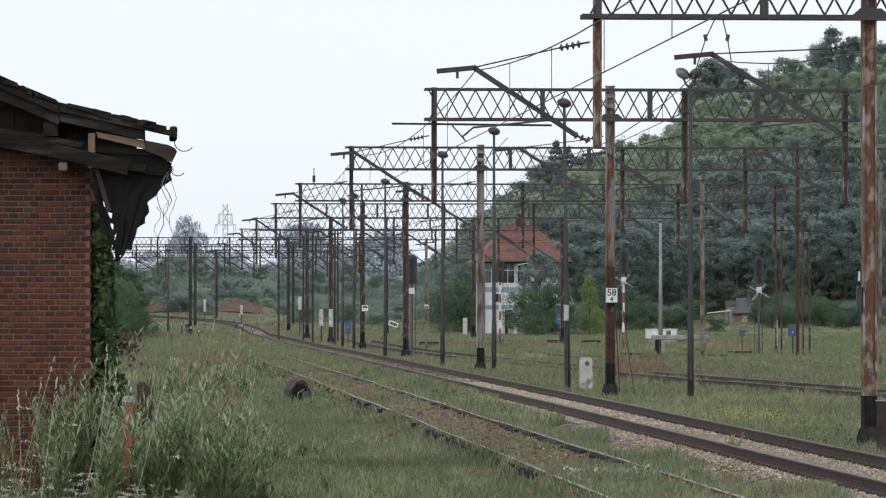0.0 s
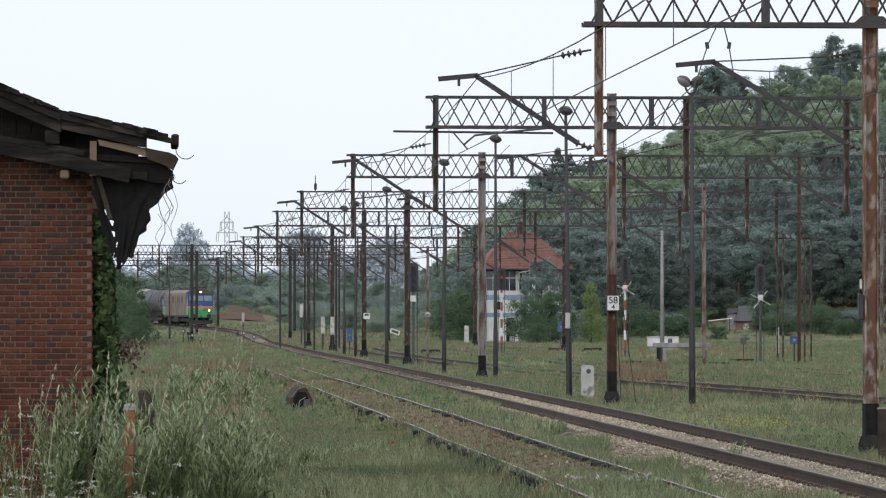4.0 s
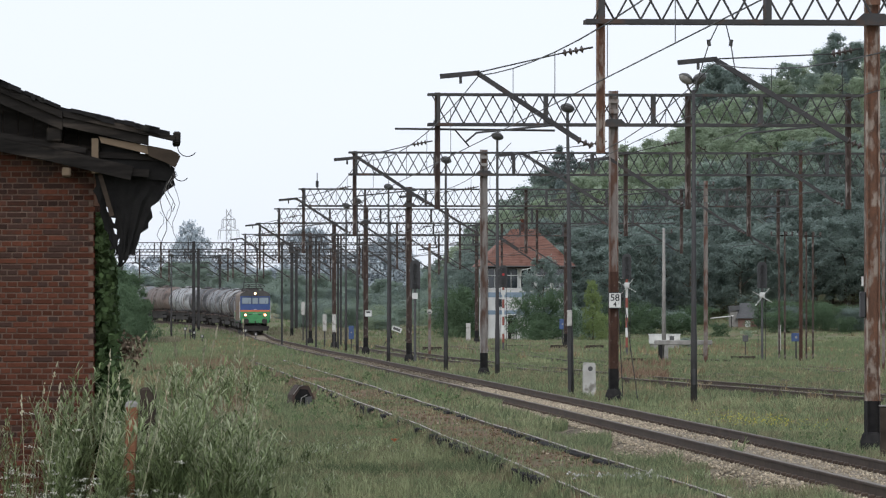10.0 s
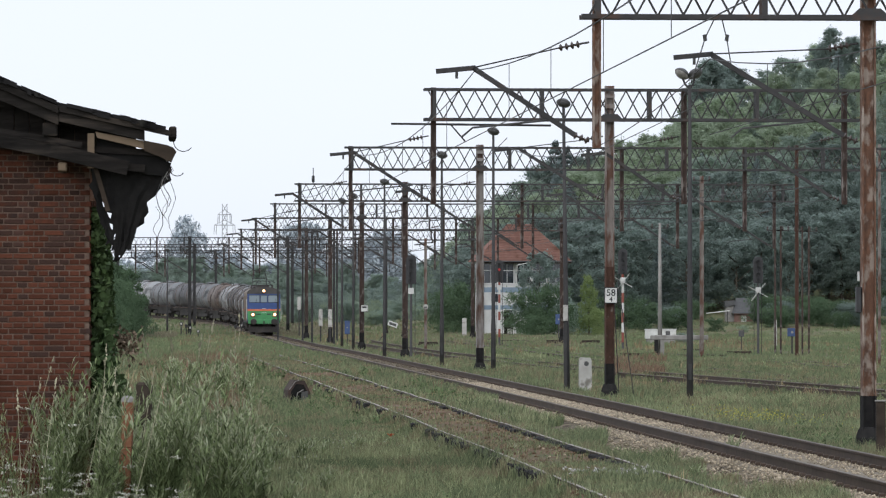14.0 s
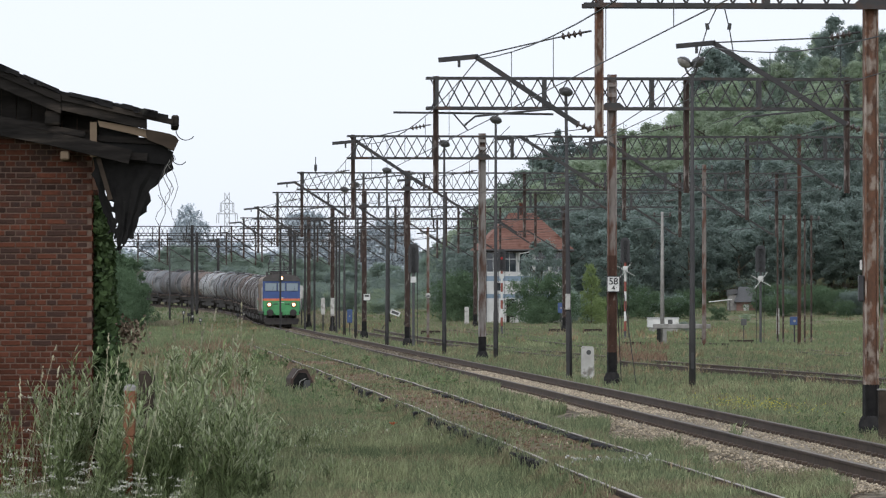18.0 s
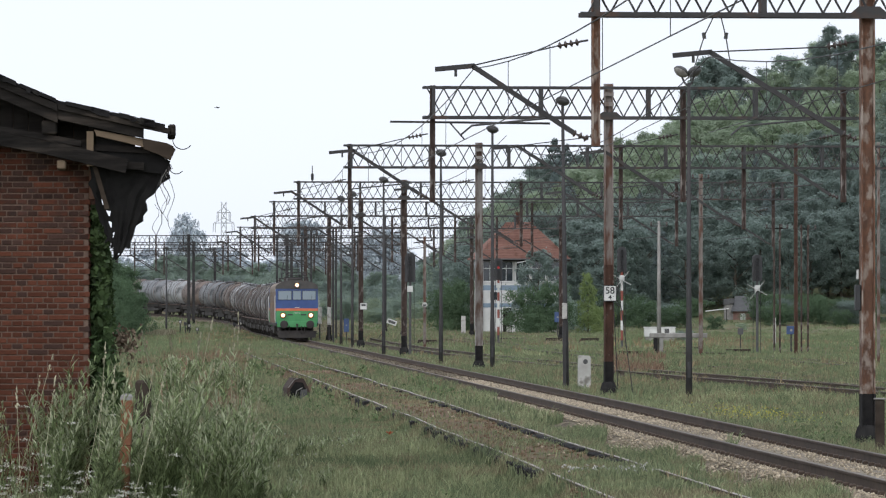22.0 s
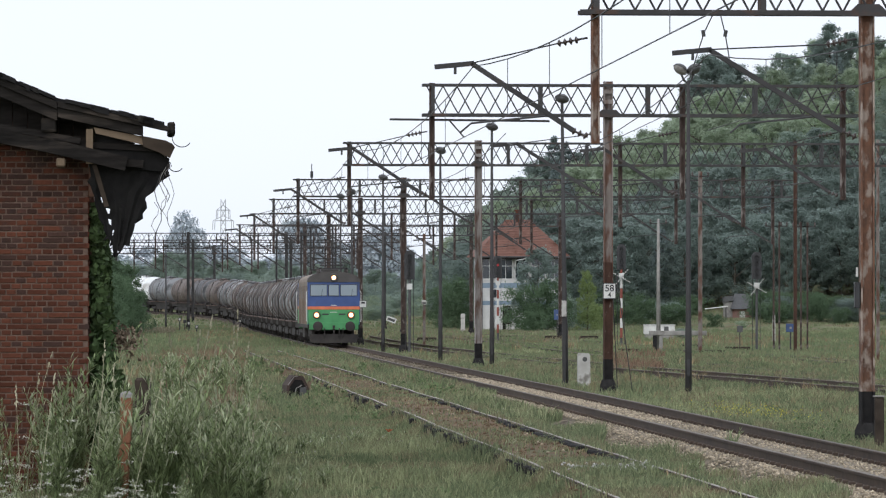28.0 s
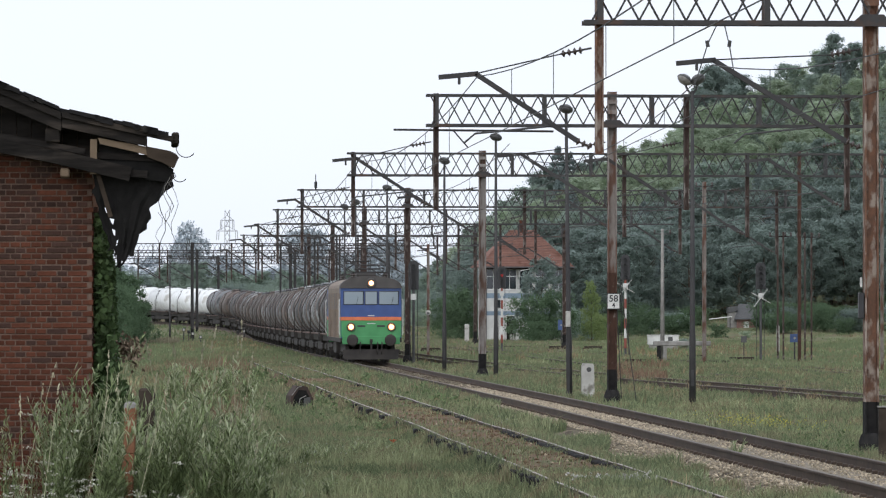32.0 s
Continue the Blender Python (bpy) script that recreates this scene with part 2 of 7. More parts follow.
M["pale_grass"] = mat("pale_green_grass", (0.22, 0.245, 0.13), (0.34, 0.36, 0.21), 0.8, 0.7, 0.0, island=0.4, leafy=0.4)
M["hoop"] = mat("grimy_tank_hoops", (0.045, 0.04, 0.038), (0.1, 0.09, 0.085), 0.8, 3.0, 0.2)
M["hoop_pale"] = mat("pale_tank_hoops", (0.15, 0.14, 0.13), (0.26, 0.25, 0.235), 0.8, 3.0, 0.2)
M["hoop_rust"] = mat("rusty_tank_hoops", (0.09, 0.055, 0.045), (0.16, 0.105, 0.085), 0.8, 3.0, 0.2)
M["stonepaint"] = mat("dirty_whitewash", (0.3, 0.29, 0.27), (0.5, 0.49, 0.46), 0.9, 3.0, 0.3, wear=(0.18, 0.17, 0.15), wear_at=0.58, wear_scale=2.5)
M["mortar"] = mat("lime_mortar", (0.08, 0.051, 0.039), (0.165, 0.117, 0.092), 0.95, 20.0, 0.5)
M["felt"] = mat("tarred_roof_felt", (0.0075, 0.0075, 0.0075), (0.024, 0.0225, 0.0225), 0.92, 6.0, 0.6, wear=(0.05, 0.047, 0.04), wear_at=0.66, wear_scale=2.0)
M["darkwood"] = mat("old_dark_timber", (0.005, 0.0046, 0.0042), (0.03, 0.026, 0.023), 0.9, 9.0, 0.8, stretch=(0.3, 1, 1.6), wear=(0.05, 0.041, 0.034), wear_at=0.63, wear_scale=2.5, depth=0.02)
M["agedwood"] = mat("stained_brown_timber", (0.0217, 0.0167, 0.013), (0.062, 0.0465, 0.0341), 0.9, 8.0, 0.5, stretch=(0.3, 1, 1))
M["palewood"] = mat("bare_grey_timber", (0.0864, 0.0612, 0.0396), (0.173, 0.13, 0.09), 0.9, 8.0, 0.4, stretch=(0.3, 1, 1))


# ---- mesh building ----
class Geo:
    """Gathers vertices and faces for one mesh."""

    def __init__(self):
        self.v, self.f = [], []

    def add(self, verts, faces):
        o = len(self.v)
        self.v += [tuple(p) for p in verts]
        self.f += [tuple(i + o for i in q) for q in faces]
        return self

    def hexa(self, c):
        return self.add(c, [(0, 3, 2, 1), (4, 5, 6, 7), (0, 1, 5, 4), (1, 2, 6, 5), (2, 3, 7, 6), (3, 0, 4, 7)])

    def box(self, x0, x1, y0, y1, z0, z1):
        return self.hexa([(x0, y0, z0), (x1, y0, z0), (x1, y1, z0), (x0, y1, z0), (x0, y0, z1), (x1, y0, z1), (x1, y1, z1), (x0, y1, z1)])

    def soft(self, x0, x1, y0, y1, z0, z1, b):
        """A box with chamfered edges."""
        xs, ys, zs = (x0, x1), (y0, y1), (z0, z1)
        verts, idx = [], {}
        for i in (0, 1):
            for j in (0, 1):
                for k in (0, 1):
                    sx, sy, sz = (b, -b)[i], (b, -b)[j], (b, -b)[k]
                    for a, p in enumerate(((xs[i], ys[j] + sy, zs[k] + sz), (xs[i] + sx, ys[j], zs[k] + sz), (xs[i] + sx, ys[j] + sy, zs[k]))):
                        idx[i, j, k, a] = len(verts)
                        verts.append(p)
        fs = []
        for i in (0, 1):
            q = [idx[i, 0, 0, 0], idx[i, 1, 0, 0], idx[i, 1, 1, 0], idx[i, 0, 1, 0]]
            fs.append(q if i else q[::-1])
            q = [idx[0, i, 0, 1], idx[0, i, 1, 1], idx[1, i, 1, 1], idx[1, i, 0, 1]]
            fs.append(q if i else q[::-1])
            q = [idx[0, 0, i, 2], idx[1, 0, i, 2], idx[1, 1, i, 2], idx[0, 1, i, 2]]
            fs.append(q if i else q[::-1])
        for i in (0, 1):
            for j in (0, 1):
                fs.append((idx[i, j, 0, 0], idx[i, j, 1, 0], idx[i, j, 1, 1], idx[i, j, 0, 1]))
                fs.append((idx[i, 0, j, 0], idx[i, 1, j, 0], idx[i, 1, j, 2], idx[i, 0, j, 2]))
                fs.append((idx[0, i, j, 1], idx[1, i, j, 1], idx[1, i, j, 2], idx[0, i, j, 2]))
                for k in (0, 1):
                    fs.append((idx[i, j, k, 0], idx[i, j, k, 1], idx[i, j, k, 2]))
        return self.add(verts, fs)

    def beam(self, p, q, w, h=None, up=(0, 0, 1)):
        """A bar of section w by h from p to q."""
        p, q = Vector(p), Vector(q)
        d = (q - p).normalized()
        u = Vector(up)
        if abs(d.dot(u)) > 0.98:
            u = Vector((0, 1, 0))
        s = d.cross(u).normalized() * w / 2
        t = s.cross(d).normalized() * (h or w) / 2
        return self.hexa([p - s - t, p + s - t, p + s + t, p - s + t, q - s - t, q + s - t, q + s + t, q - s + t])

    def tube(self, p, q, r, r2=None, n=10, caps=True):
        p, q = Vector(p), Vector(q)
        r2 = r if r2 is None else r2
        d = (q - p).normalized()
        u = Vector((0, 0, 1)) if abs(d.z) < 0.9 else Vector((1, 0, 0))
        s = d.cross(u).normalized()
        t = s.cross(d)
        ring = [s * math.cos(a) + t * math.sin(a) for a in (2 * math.pi * i / n for i in range(n))]
        verts = [p + c * r for c in ring] + [q + c * r2 for c in ring]
        fs = [(i, (i + 1) % n, n + (i + 1) % n, n + i) for i in range(n)]
        if caps:
            fs += [tuple(range(n - 1, -1, -1)), tuple(range(n, 2 * n))]
        return self.add(verts, fs)

    def line(self, pts, r, n=5):
        """One continuous round bar or wire through points."""
        pts = [Vector(p) for p in pts]
        verts, fs, m = [], [], len(pts)
        for k, p in enumerate(pts):
            d = (pts[min(k + 1, m - 1)] - pts[max(k - 1, 0)]).normalized()
            u = Vector((0, 0, 1)) if abs(d.z) < 0.8 else Vector((0, 1, 0))
            s = d.cross(u).normalized()
            t = s.cross(d)
            verts += [p + (s * math.cos(a) + t * math.sin(a)) * r for a in (2 * math.pi * i / n for i in range(n))]
        for k in range(m - 1):
            fs += [(k * n + i, k * n + (i + 1) % n, k * n + n + (i + 1) % n, k * n + n + i) for i in range(n)]
        return self.add(verts, fs + [tuple(range(n - 1, -1, -1)), tuple(range((m - 1) * n, m * n))])

    def lathe(self, prof, n=16, axis="z", at=(0, 0, 0)):
        """prof: (radius, along) pairs turned about an axis through at."""
        verts, fs = [], []
        for r, h in prof:
            for i in range(n):
                a = 2 * math.pi * i / n
                c, s = r * math.cos(a), r * math.sin(a)
                x, y, z = {"z": (c, s, h), "y": (c, h, s), "x": (h, c, s)}[axis]
                verts.append((x + at[0], y + at[1], z + at[2]))
        for k in range(len(prof) - 1):
            for i in range(n):
                j = (i + 1) % n
                fs.append((k * n + i, k * n + j, k * n + n + j, k * n + n + i))
        fs.append(tuple(range(n)))
        fs.append(tuple(range((len(prof) - 1) * n, len(prof) * n)))
        return self.add(verts, fs)

    def extrude(self, prof, y0, y1):
        """A closed outline of (x, z) drawn out along y."""
        n = len(prof)
        verts = [(x, y0, z) for x, z in prof] + [(x, y1, z) for x, z in prof]
        fs = [(i, (i + 1) % n, n + (i + 1) % n, n + i) for i in range(n)]
        return self.add(verts, fs + [tuple(range(n)), tuple(range(2 * n - 1, n - 1, -1))])

    def mesh(self, name, material, smooth=False):
        me = bpy.data.meshes.new(name)
        me.from_pydata(self.v, [], self.f)
        me.materials.append(M[material] if isinstance(material, str) else material)
        bm = bmesh.new()
        bm.from_mesh(me)
        if len(bm.verts) < 30000:
            bmesh.ops.recalc_face_normals(bm, faces=bm.faces)
        bm.to_mesh(me)
        bm.free()
        if smooth:
            me.polygons.foreach_set("use_smooth", [True] * len(me.polygons))
        return me


def part(name, geo, material, parent=None, label="", smooth=False, kind=""):
    """Links gathered geometry as one mesh object under parent."""
    me = geo if isinstance(geo, bpy.types.Mesh) else geo.mesh(name, material, smooth)
    ob = new(name, me)
    ob.parent = parent
    return tagged(ob, label, kind=kind)


def thing(name, label, category, group="", at=None, kind=""):
    ob = new(name)
    ob.empty_display_size = 0.2
    if at:
        ob.matrix_basis = at
    return tagged(ob, label, category, group, kind)


def stuff_mesh(name, verts, faces, material):
    """One large mesh from arrays."""
    me = bpy.data.meshes.new(name)
    nv, nf, k = len(verts), len(faces), faces.shape[1]
    me.vertices.add(nv)
    me.vertices.foreach_set("co", np.asarray(verts, np.float32).ravel())
    me.loops.add(nf * k)
    me.loops.foreach_set("vertex_index", np.asarray(faces, np.int32).ravel())
    me.polygons.add(nf)
    me.polygons.foreach_set("loop_start", np.arange(0, nf * k, k, dtype=np.int32))
    me.update(calc_edges=True)
    me.materials.append(M[material])
    return me


# ---- the plan: the main line runs straight, then bends away to the left ----
LEAN = 0.0656
T0 = math.atan(LEAN)
ALONG = Vector((-math.sin(T0), math.cos(T0), 0))
ACROSS = Vector((math.cos(T0), math.sin(T0), 0))
START = Vector((10.52, 0, 0))
BEND_AT, BEND_EASE, BEND_R, BEND_TURN = 419.3, 66.6, 351.0, radians(75)


def rise(u):
    """A slight lift of the near rails, set to fit the camera's view."""
    return 0.09 * (1 - min(1, max(0, (u - 110) / 120)))


def climb(y):
    """A small dip, then a gentle climb through the bend, fitted to the camera's view."""
    return -0.08 * ease(230, 290, y) + min(1.7, 0.95 * max(0, (y - 400) / 100) ** 1.15)


def bend_table():
    """Places and headings every metre past the start of the bend, which tightens over its first stretch."""
    p, a, rows = START + ALONG * BEND_AT, T0, []
    for i in range(700):
        rows.append((p.copy(), a))
        da = min(1.0, i / BEND_EASE) / BEND_R if a - T0 < BEND_TURN else 0.0
        p = p + Vector((-math.sin(a + da / 2), math.cos(a + da / 2), 0))
        a += da
    return rows


BEND = bend_table()


def main_at(u, side=0.0):
    """A point of the main line u metres from abreast of the camera, side metres to its right, and its heading."""
    if u <= BEND_AT:
        p, a = START + ALONG * u, T0
    else:
        i, q = divmod(u - BEND_AT, 1.0)
        (p0, a0), (p1, a1) = BEND[int(i)], BEND[int(i) + 1]
        p, a = p0 + (p1 - p0) * q, a0 + (a1 - a0) * q
    p = p + Vector((math.cos(a), math.sin(a), 0)) * side
    p.z = rise(u) + climb(p.y)
    return p, a


def line_x(y, side=0.0):
    return START.x - LEAN * y + side


# ---- ground ----
GROUND = -0.3


def ease(a, b, v):
    v = min(1, max(0, (v - a) / (b - a)))
    return v * v * (3 - 2 * v)


def ground_z(x, y):
    """Level station ground, rising to a wooded hill on the right and a low bank behind the bend."""
    z = GROUND + 0.05 * noise.noise((x * 0.15, y * 0.08, 0))
    if y > 240:
        z += climb(y) * (1 - ease(-0.025, 0.01, x / y))
    if y > 380:
        a = x / y
        h = 26 * ease(0.0, 0.095, a) + 5 * ease(-0.012, 0.012, a)
        z += h * ease(405, 640, y) * (1 if y < 900 else 0.6)
        z += 1.9 * ease(535, 565, y) * ease(-0.072, -0.06, a) * (1 - ease(-0.046, -0.034, a))
    return z


def sheet(name, xs, ys, material, lift=0.0):
    g = Geo()
    for y in ys:
        for x in xs(y):
            g.v.append((x, y, ground_z(x, y) + lift))
    n = len(xs(ys[0]))
    for j in range(len(ys) - 1):
        for i in range(n - 1):
            g.f.append((j * n + i, j * n + i + 1, j * n + n + i + 1, j * n + n + i))
    return part(name, g, material, None, smooth=True)


ROWS_Y = [-120, -40, 0, 30] + [55 + 4 * i for i in range(82)] + [385 + 6 * i for i in range(50)] + [700, 800, 1000, 1400, 2200, 4500]
FAN = [-40, -12, -3, -1, -0.4, -0.22] + [-0.16 + 0.008 * i for i in range(42)] + [0.22, 0.4, 1, 3, 12, 40]
ground = sheet("ground", lambda y: [f * max(60, abs(y)) for f in FAN], ROWS_Y, "ground")
tagged(ground, "rough grassy station ground with bare patches", "ground", kind="structure")
bank = sheet("bank", lambda y: [y * (-0.072 + 0.002 * i) for i in range(19)], [545 + 3 * i for i in range(14)], "heath", 0.05)
tagged(bank, "low bank of reddish dry heath beside the line", "ground", kind="structure")


# ---- railway ----
RAIL = [(-0.07, -0.19), (0.07, -0.19), (0.07, -0.17), (0.014, -0.15), (0.014, -0.045), (0.036, -0.035), (0.036, -0.004), (-0.036, -0.004), (-0.036, -0.035), (-0.014, -0.045), (-0.014, -0.15), (-0.07, -0.17)]
HEAD = [(-0.03, -0.0035), (0.03, -0.0035), (0.024, 0.004), (-0.024, 0.004)]


def sweep(prof, pts):
    """Draws an outline of (side, up) along points with headings."""
    g, n = Geo(), len(prof)
    for p, a in pts:
        c = Vector((math.cos(a), math.sin(a), 0))
        g.v += [tuple(p + c * s + Vector((0, 0, h))) for s, h in prof]
    for k in range(len(pts) - 1):
        for i in range(n):
            j = (i + 1) % n
            g.f.append((k * n + i, k * n + j, k * n + n + j, k * n + n + i))
    g.f += [tuple(range(n)), tuple(range((len(pts) - 1) * n, len(pts) * n))]
    return g


def railway(label, course, worn, lift, bed, sleeper_mat, wave=0.0, head=HEAD, bar=RAIL):
    """course: list of (point, heading). worn: rail head material."""
    track = thing("railway_track", label, "railway track", "railway tracks", kind="structure")

    def off(s):
        out = []
        for i, (p, a) in enumerate(course):
            w = wave * (noise.noise((p.y * 0.09, s * 3, 2.0)) + 0.35 * noise.noise((p.y * 0.31, s * 3, 7.0)))
            out.append((p + Vector((math.cos(a), math.sin(a), 0)) * (s + w) + Vector((0, 0, lift + 0.5 * w)), a))
        return out
    for s in (-0.8, 0.8):
        r = part("rail", sweep(bar, off(s)), "rust_rail", track, "brown rusty steel rail")
        part("running_surface", sweep(head, off(s)), worn, r, "worn bright rail top")
    if bed:
        half = bed
        prof = [(-half - 0.5, -0.44), (-half, -0.23), (-0.9, -0.2), (0.9, -0.2), (half, -0.23), (half + 0.5, -0.44)]
        b = part("ballast_bed", sweep(prof, [(p + Vector((0, 0, lift)), a) for p, a in course]), "ballast", track, "pale crushed stone ballast")
    return track


def straight_course(side, y0, y1, step):
    n = int((y1 - y0) / step) + 1
    return [main_at((y0 + (y1 - y0) * i / (n - 1)) / math.cos(T0), side) for i in range(n)]


def course_through(knots, step=6):
    """Points and headings along a smooth line through (x, y) knots, in order of y."""
    ky = np.array([k[1] for k in knots], float)
    kx = np.array([k[0] for k in knots], float)
    co = np.polyfit((ky - ky[0]) / 100, kx, min(3, len(knots) - 1))
    out = []
    y = ky[0]
    while y <= ky[-1]:
        q = (y - ky[0]) / 100
        out.append((Vector((float(np.polyval(co, q)), float(y), 0)), -math.atan(float(np.polyval(np.polyder(co), q)) / 100)))
        y += step
    return out


MAIN_COURSE = [main_at(40 + 5 * i) for i in range(165)]
main_track = railway("main line track with brown rails on pale ballast", MAIN_COURSE, "rail_head", 0.0, 1.5, "sleeper")


def rough_bed():
    """Uneven earth between the siding's rails."""
    g = Geo()
    for j in range(420):
        p, a = main_at((46 + 0.42 * j) / math.cos(T0), -4.15 - 0.003 * (46 + 0.42 * j - 76))
        c = Vector((math.cos(a), math.sin(a), 0))
        for i in range(7):
            s = -0.74 + 1.48 * i / 6
            q = p + c * s
            g.v.append((q.x, q.y, p.z - 0.07 + 0.03 * noise.noise((q.x * 1.1, q.y * 0.25, 3)) + 0.02 * noise.noise((q.x * 3, q.y * 2.0, 8))))
    for j in range(419):
        for i in range(6):
            o = j * 7 + i
            g.f.append((o, o + 1, o + 8, o + 7))
    return g


SIDING = [(p + ACROSS * (-4.15 - 0.003 * (p.y - 76)), a) for p, a in straight_course(0, 45, 222, 3)]
siding_track = railway("disused siding with thin rusty rails sunk in grass", SIDING, "rust_head", 0.0, 0, "oldwood", wave=0.035, head=[(-0.02, -0.0035), (0.024, -0.0035), (0.02, 0.004), (-0.016, 0.004)], bar=[(0.75 * s, h) for s, h in RAIL])
part("soil_bed", rough_bed(), "soil", siding_track, "trodden brown soil between the rails")
for s in (-1, 1):
    part("soil_bank", sweep([(s * 0.855, -0.3), (s * 0.855, -0.06), (s * 0.92, -0.1), (s * 1.04, -0.42)], [(p + Vector((0, 0, 0.0 + 0.045 * noise.noise((p.y * 0.55, 5 * s, 1)))), a) for p, a in SIDING]), "soil", siding_track, "earth banked against the rail")
R1 = course_through([(13.5, 123), (10.5, 149), (6.9, 172), (4.0, 192), (2.3, 212), (-0.4, 245), (-6.0, 330)])
R2 = course_through([(16.5, 120), (12.6, 160), (9.0, 205), (5.0, 270), (0.5, 340)])
R3 = course_through([(24, 130), (16, 215), (9.5, 290), (4.0, 360)])
for c, low in ((R1, -0.06), (R2, -0.17), (R3, -0.2)):
    railway("yard track with rusty rails overgrown by grass", c, "old_head", low, 0, "oldwood", wave=0.04)

# concrete sleepers and rail clips of the main line
sleeper_geo = Geo().soft(-1.25, 1.25, -0.13, 0.13, -0.38, -0.185, 0.02).mesh("sleeper", "sleeper")
clip = Geo()
for s in (-0.8, 0.8):
    for e in (-0.11, 0.11):
        clip.soft(s + e - 0.045, s + e + 0.045, -0.06, 0.06, -0.19, -0.125, 0.015)
clip_geo = clip.mesh("rail_clips", "rust_rail")
for i in range(170):
    p, a = main_at(58 + 0.6 * i)
    sl = part("sleeper", sleeper_geo, None, main_track)
    sl.matrix_basis = Matrix.Translation(p) @ Matrix.Rotation(a, 4, "Z")
    part("rail_clips", clip_geo, None, sl)
far_sl, far_cl = Geo(), Geo()
for i in range(170, 620):
    p, a = main_at(58 + 0.6 * i)
    m = Matrix.Translation(p) @ Matrix.Rotation(a, 4, "Z")
    for gg, src in ((far_sl, sleeper_geo), (far_cl, clip_geo)):
        gg.add([m @ v.co for v in src.vertices], [tuple(q.vertices) for q in src.polygons])
part("sleepers", far_sl, "sleeper", main_track, kind="stuff")
part("clips", far_cl, "rust_rail", main_track, kind="stuff")
# black boxes paint the shadow and dark timber ends under the siding's rails
hollow_geo = Geo().soft(-0.13, 0.03, -0.42, 0.42, -0.34, -0.012, 0.02).mesh("timber_end", "tar")
random.seed(3)
for i in range(84):
    y = random.choice((random.uniform(64, 76), random.uniform(76, 92), random.uniform(72, 150)))
    s = random.choice((-0.8, 0.8))
    p = START + ALONG * (y / math.cos(T0)) + ACROSS * (-4.15 - 0.003 * (y - 76) + s - 0.03)
    e = part("timber_end", hollow_geo, None, siding_track)
    e.matrix_basis = Matrix.Translation(p + Vector((0, 0, rise(y) + random.uniform(-0.02, 0.0)))) @ Matrix.Rotation(T0 + random.uniform(-0.04, 0.04), 4, "Z")


# ---- the train ----
RUN = (4.64, 9.37, -172.74, 370.95)


def nose_at(t):
    """How far along the line the locomotive's front stands at t seconds: it rolls in, braking gently."""
    return float(np.polyval(RUN, (t - 16) / 16))


def on_rails(u_mid, half):
    """The pose of a vehicle whose pivots stand half metres before and behind u_mid; +y is the way it goes."""
    a, _ = main_at(u_mid - half)
    b, _ = main_at(u_mid + half)
    d = (a - b).normalized()
    return Matrix.Translation((a + b) / 2) @ Matrix.Rotation(math.atan2(d.y, d.x) - math.pi / 2, 4, "Z")


# Blue and green are desaturated so that the paint itself carries the haze.
M["loco_blue"] = mat("blue_loco_paint", (0.02, 0.045, 0.15), (0.038, 0.08, 0.23), 0.5, 2.0, 0.05, wear=(0.03, 0.05, 0.12), wear_at=0.65, wear_scale=1.0)
M["loco_green"] = mat("green_loco_paint", (0.03, 0.17, 0.055), (0.065, 0.28, 0.1), 0.5, 2.0, 0.05, wear=(0.03, 0.15, 0.05), wear_at=0.65, wear_scale=1.0)
M["loco_orange"] = mat("orange_loco_paint", (0.42, 0.1, 0.04), (0.6, 0.17, 0.07), 0.5, 3.0, 0.05)
M["loco_side"] = mat("dirty_tan_loco_paint", (0.115, 0.088, 0.068), (0.235, 0.182, 0.14), 0.7, 1.4, 0.1, wear=(0.09, 0.07, 0.06), wear_at=0.6, wear_scale=0.8, stretch=(1, 1.2, 0.4))
M["loco_roof"] = mat("sooty_roof", (0.035, 0.032, 0.031), (0.085, 0.078, 0.073), 0.8, 2.0, 0.2)
M["grime"] = mat("black_underframe_grime", (0.012, 0.0105, 0.0105), (0.045, 0.039, 0.0345), 0.85, 3.0, 0.3)
# The sky's reflection in the cab panes is painted as a pale base colour.
M["cabglass"] = glass("cab_window", (0.2, 0.245, 0.275), 0.08)
M["lit"] = glow("warm_headlight", (1.0, 0.74, 0.46), 4.0)
# Orange emission on the reflector disc imitates the halo round each lamp.
M["halo"] = glow("painted_halo_glow", (1.0, 0.4, 0.13), 1.6)
M["chrome"] = mat("lamp_rim", (0.06, 0.045, 0.035), (0.13, 0.1, 0.08), 0.5, 3.0, 0.0, metal=0.4)
LOCO_LONG, LOCO_HALF = 16.4, 1.4


def body_section(w, z0, z1, z2):
    """Half-round roofed outline: sides from z0 to z1, crown at z2."""
    pts = [(-w, z0), (w, z0), (w, z1)]
    for i in range(1, 12):
        a = math.pi * i / 12
        c = math.cos(a)
        pts.append((math.copysign(w * abs(c) ** 0.88, c), z1 + (z2 - z1) * math.sin(a) ** 0.85))
    return pts + [(-w, z1)]


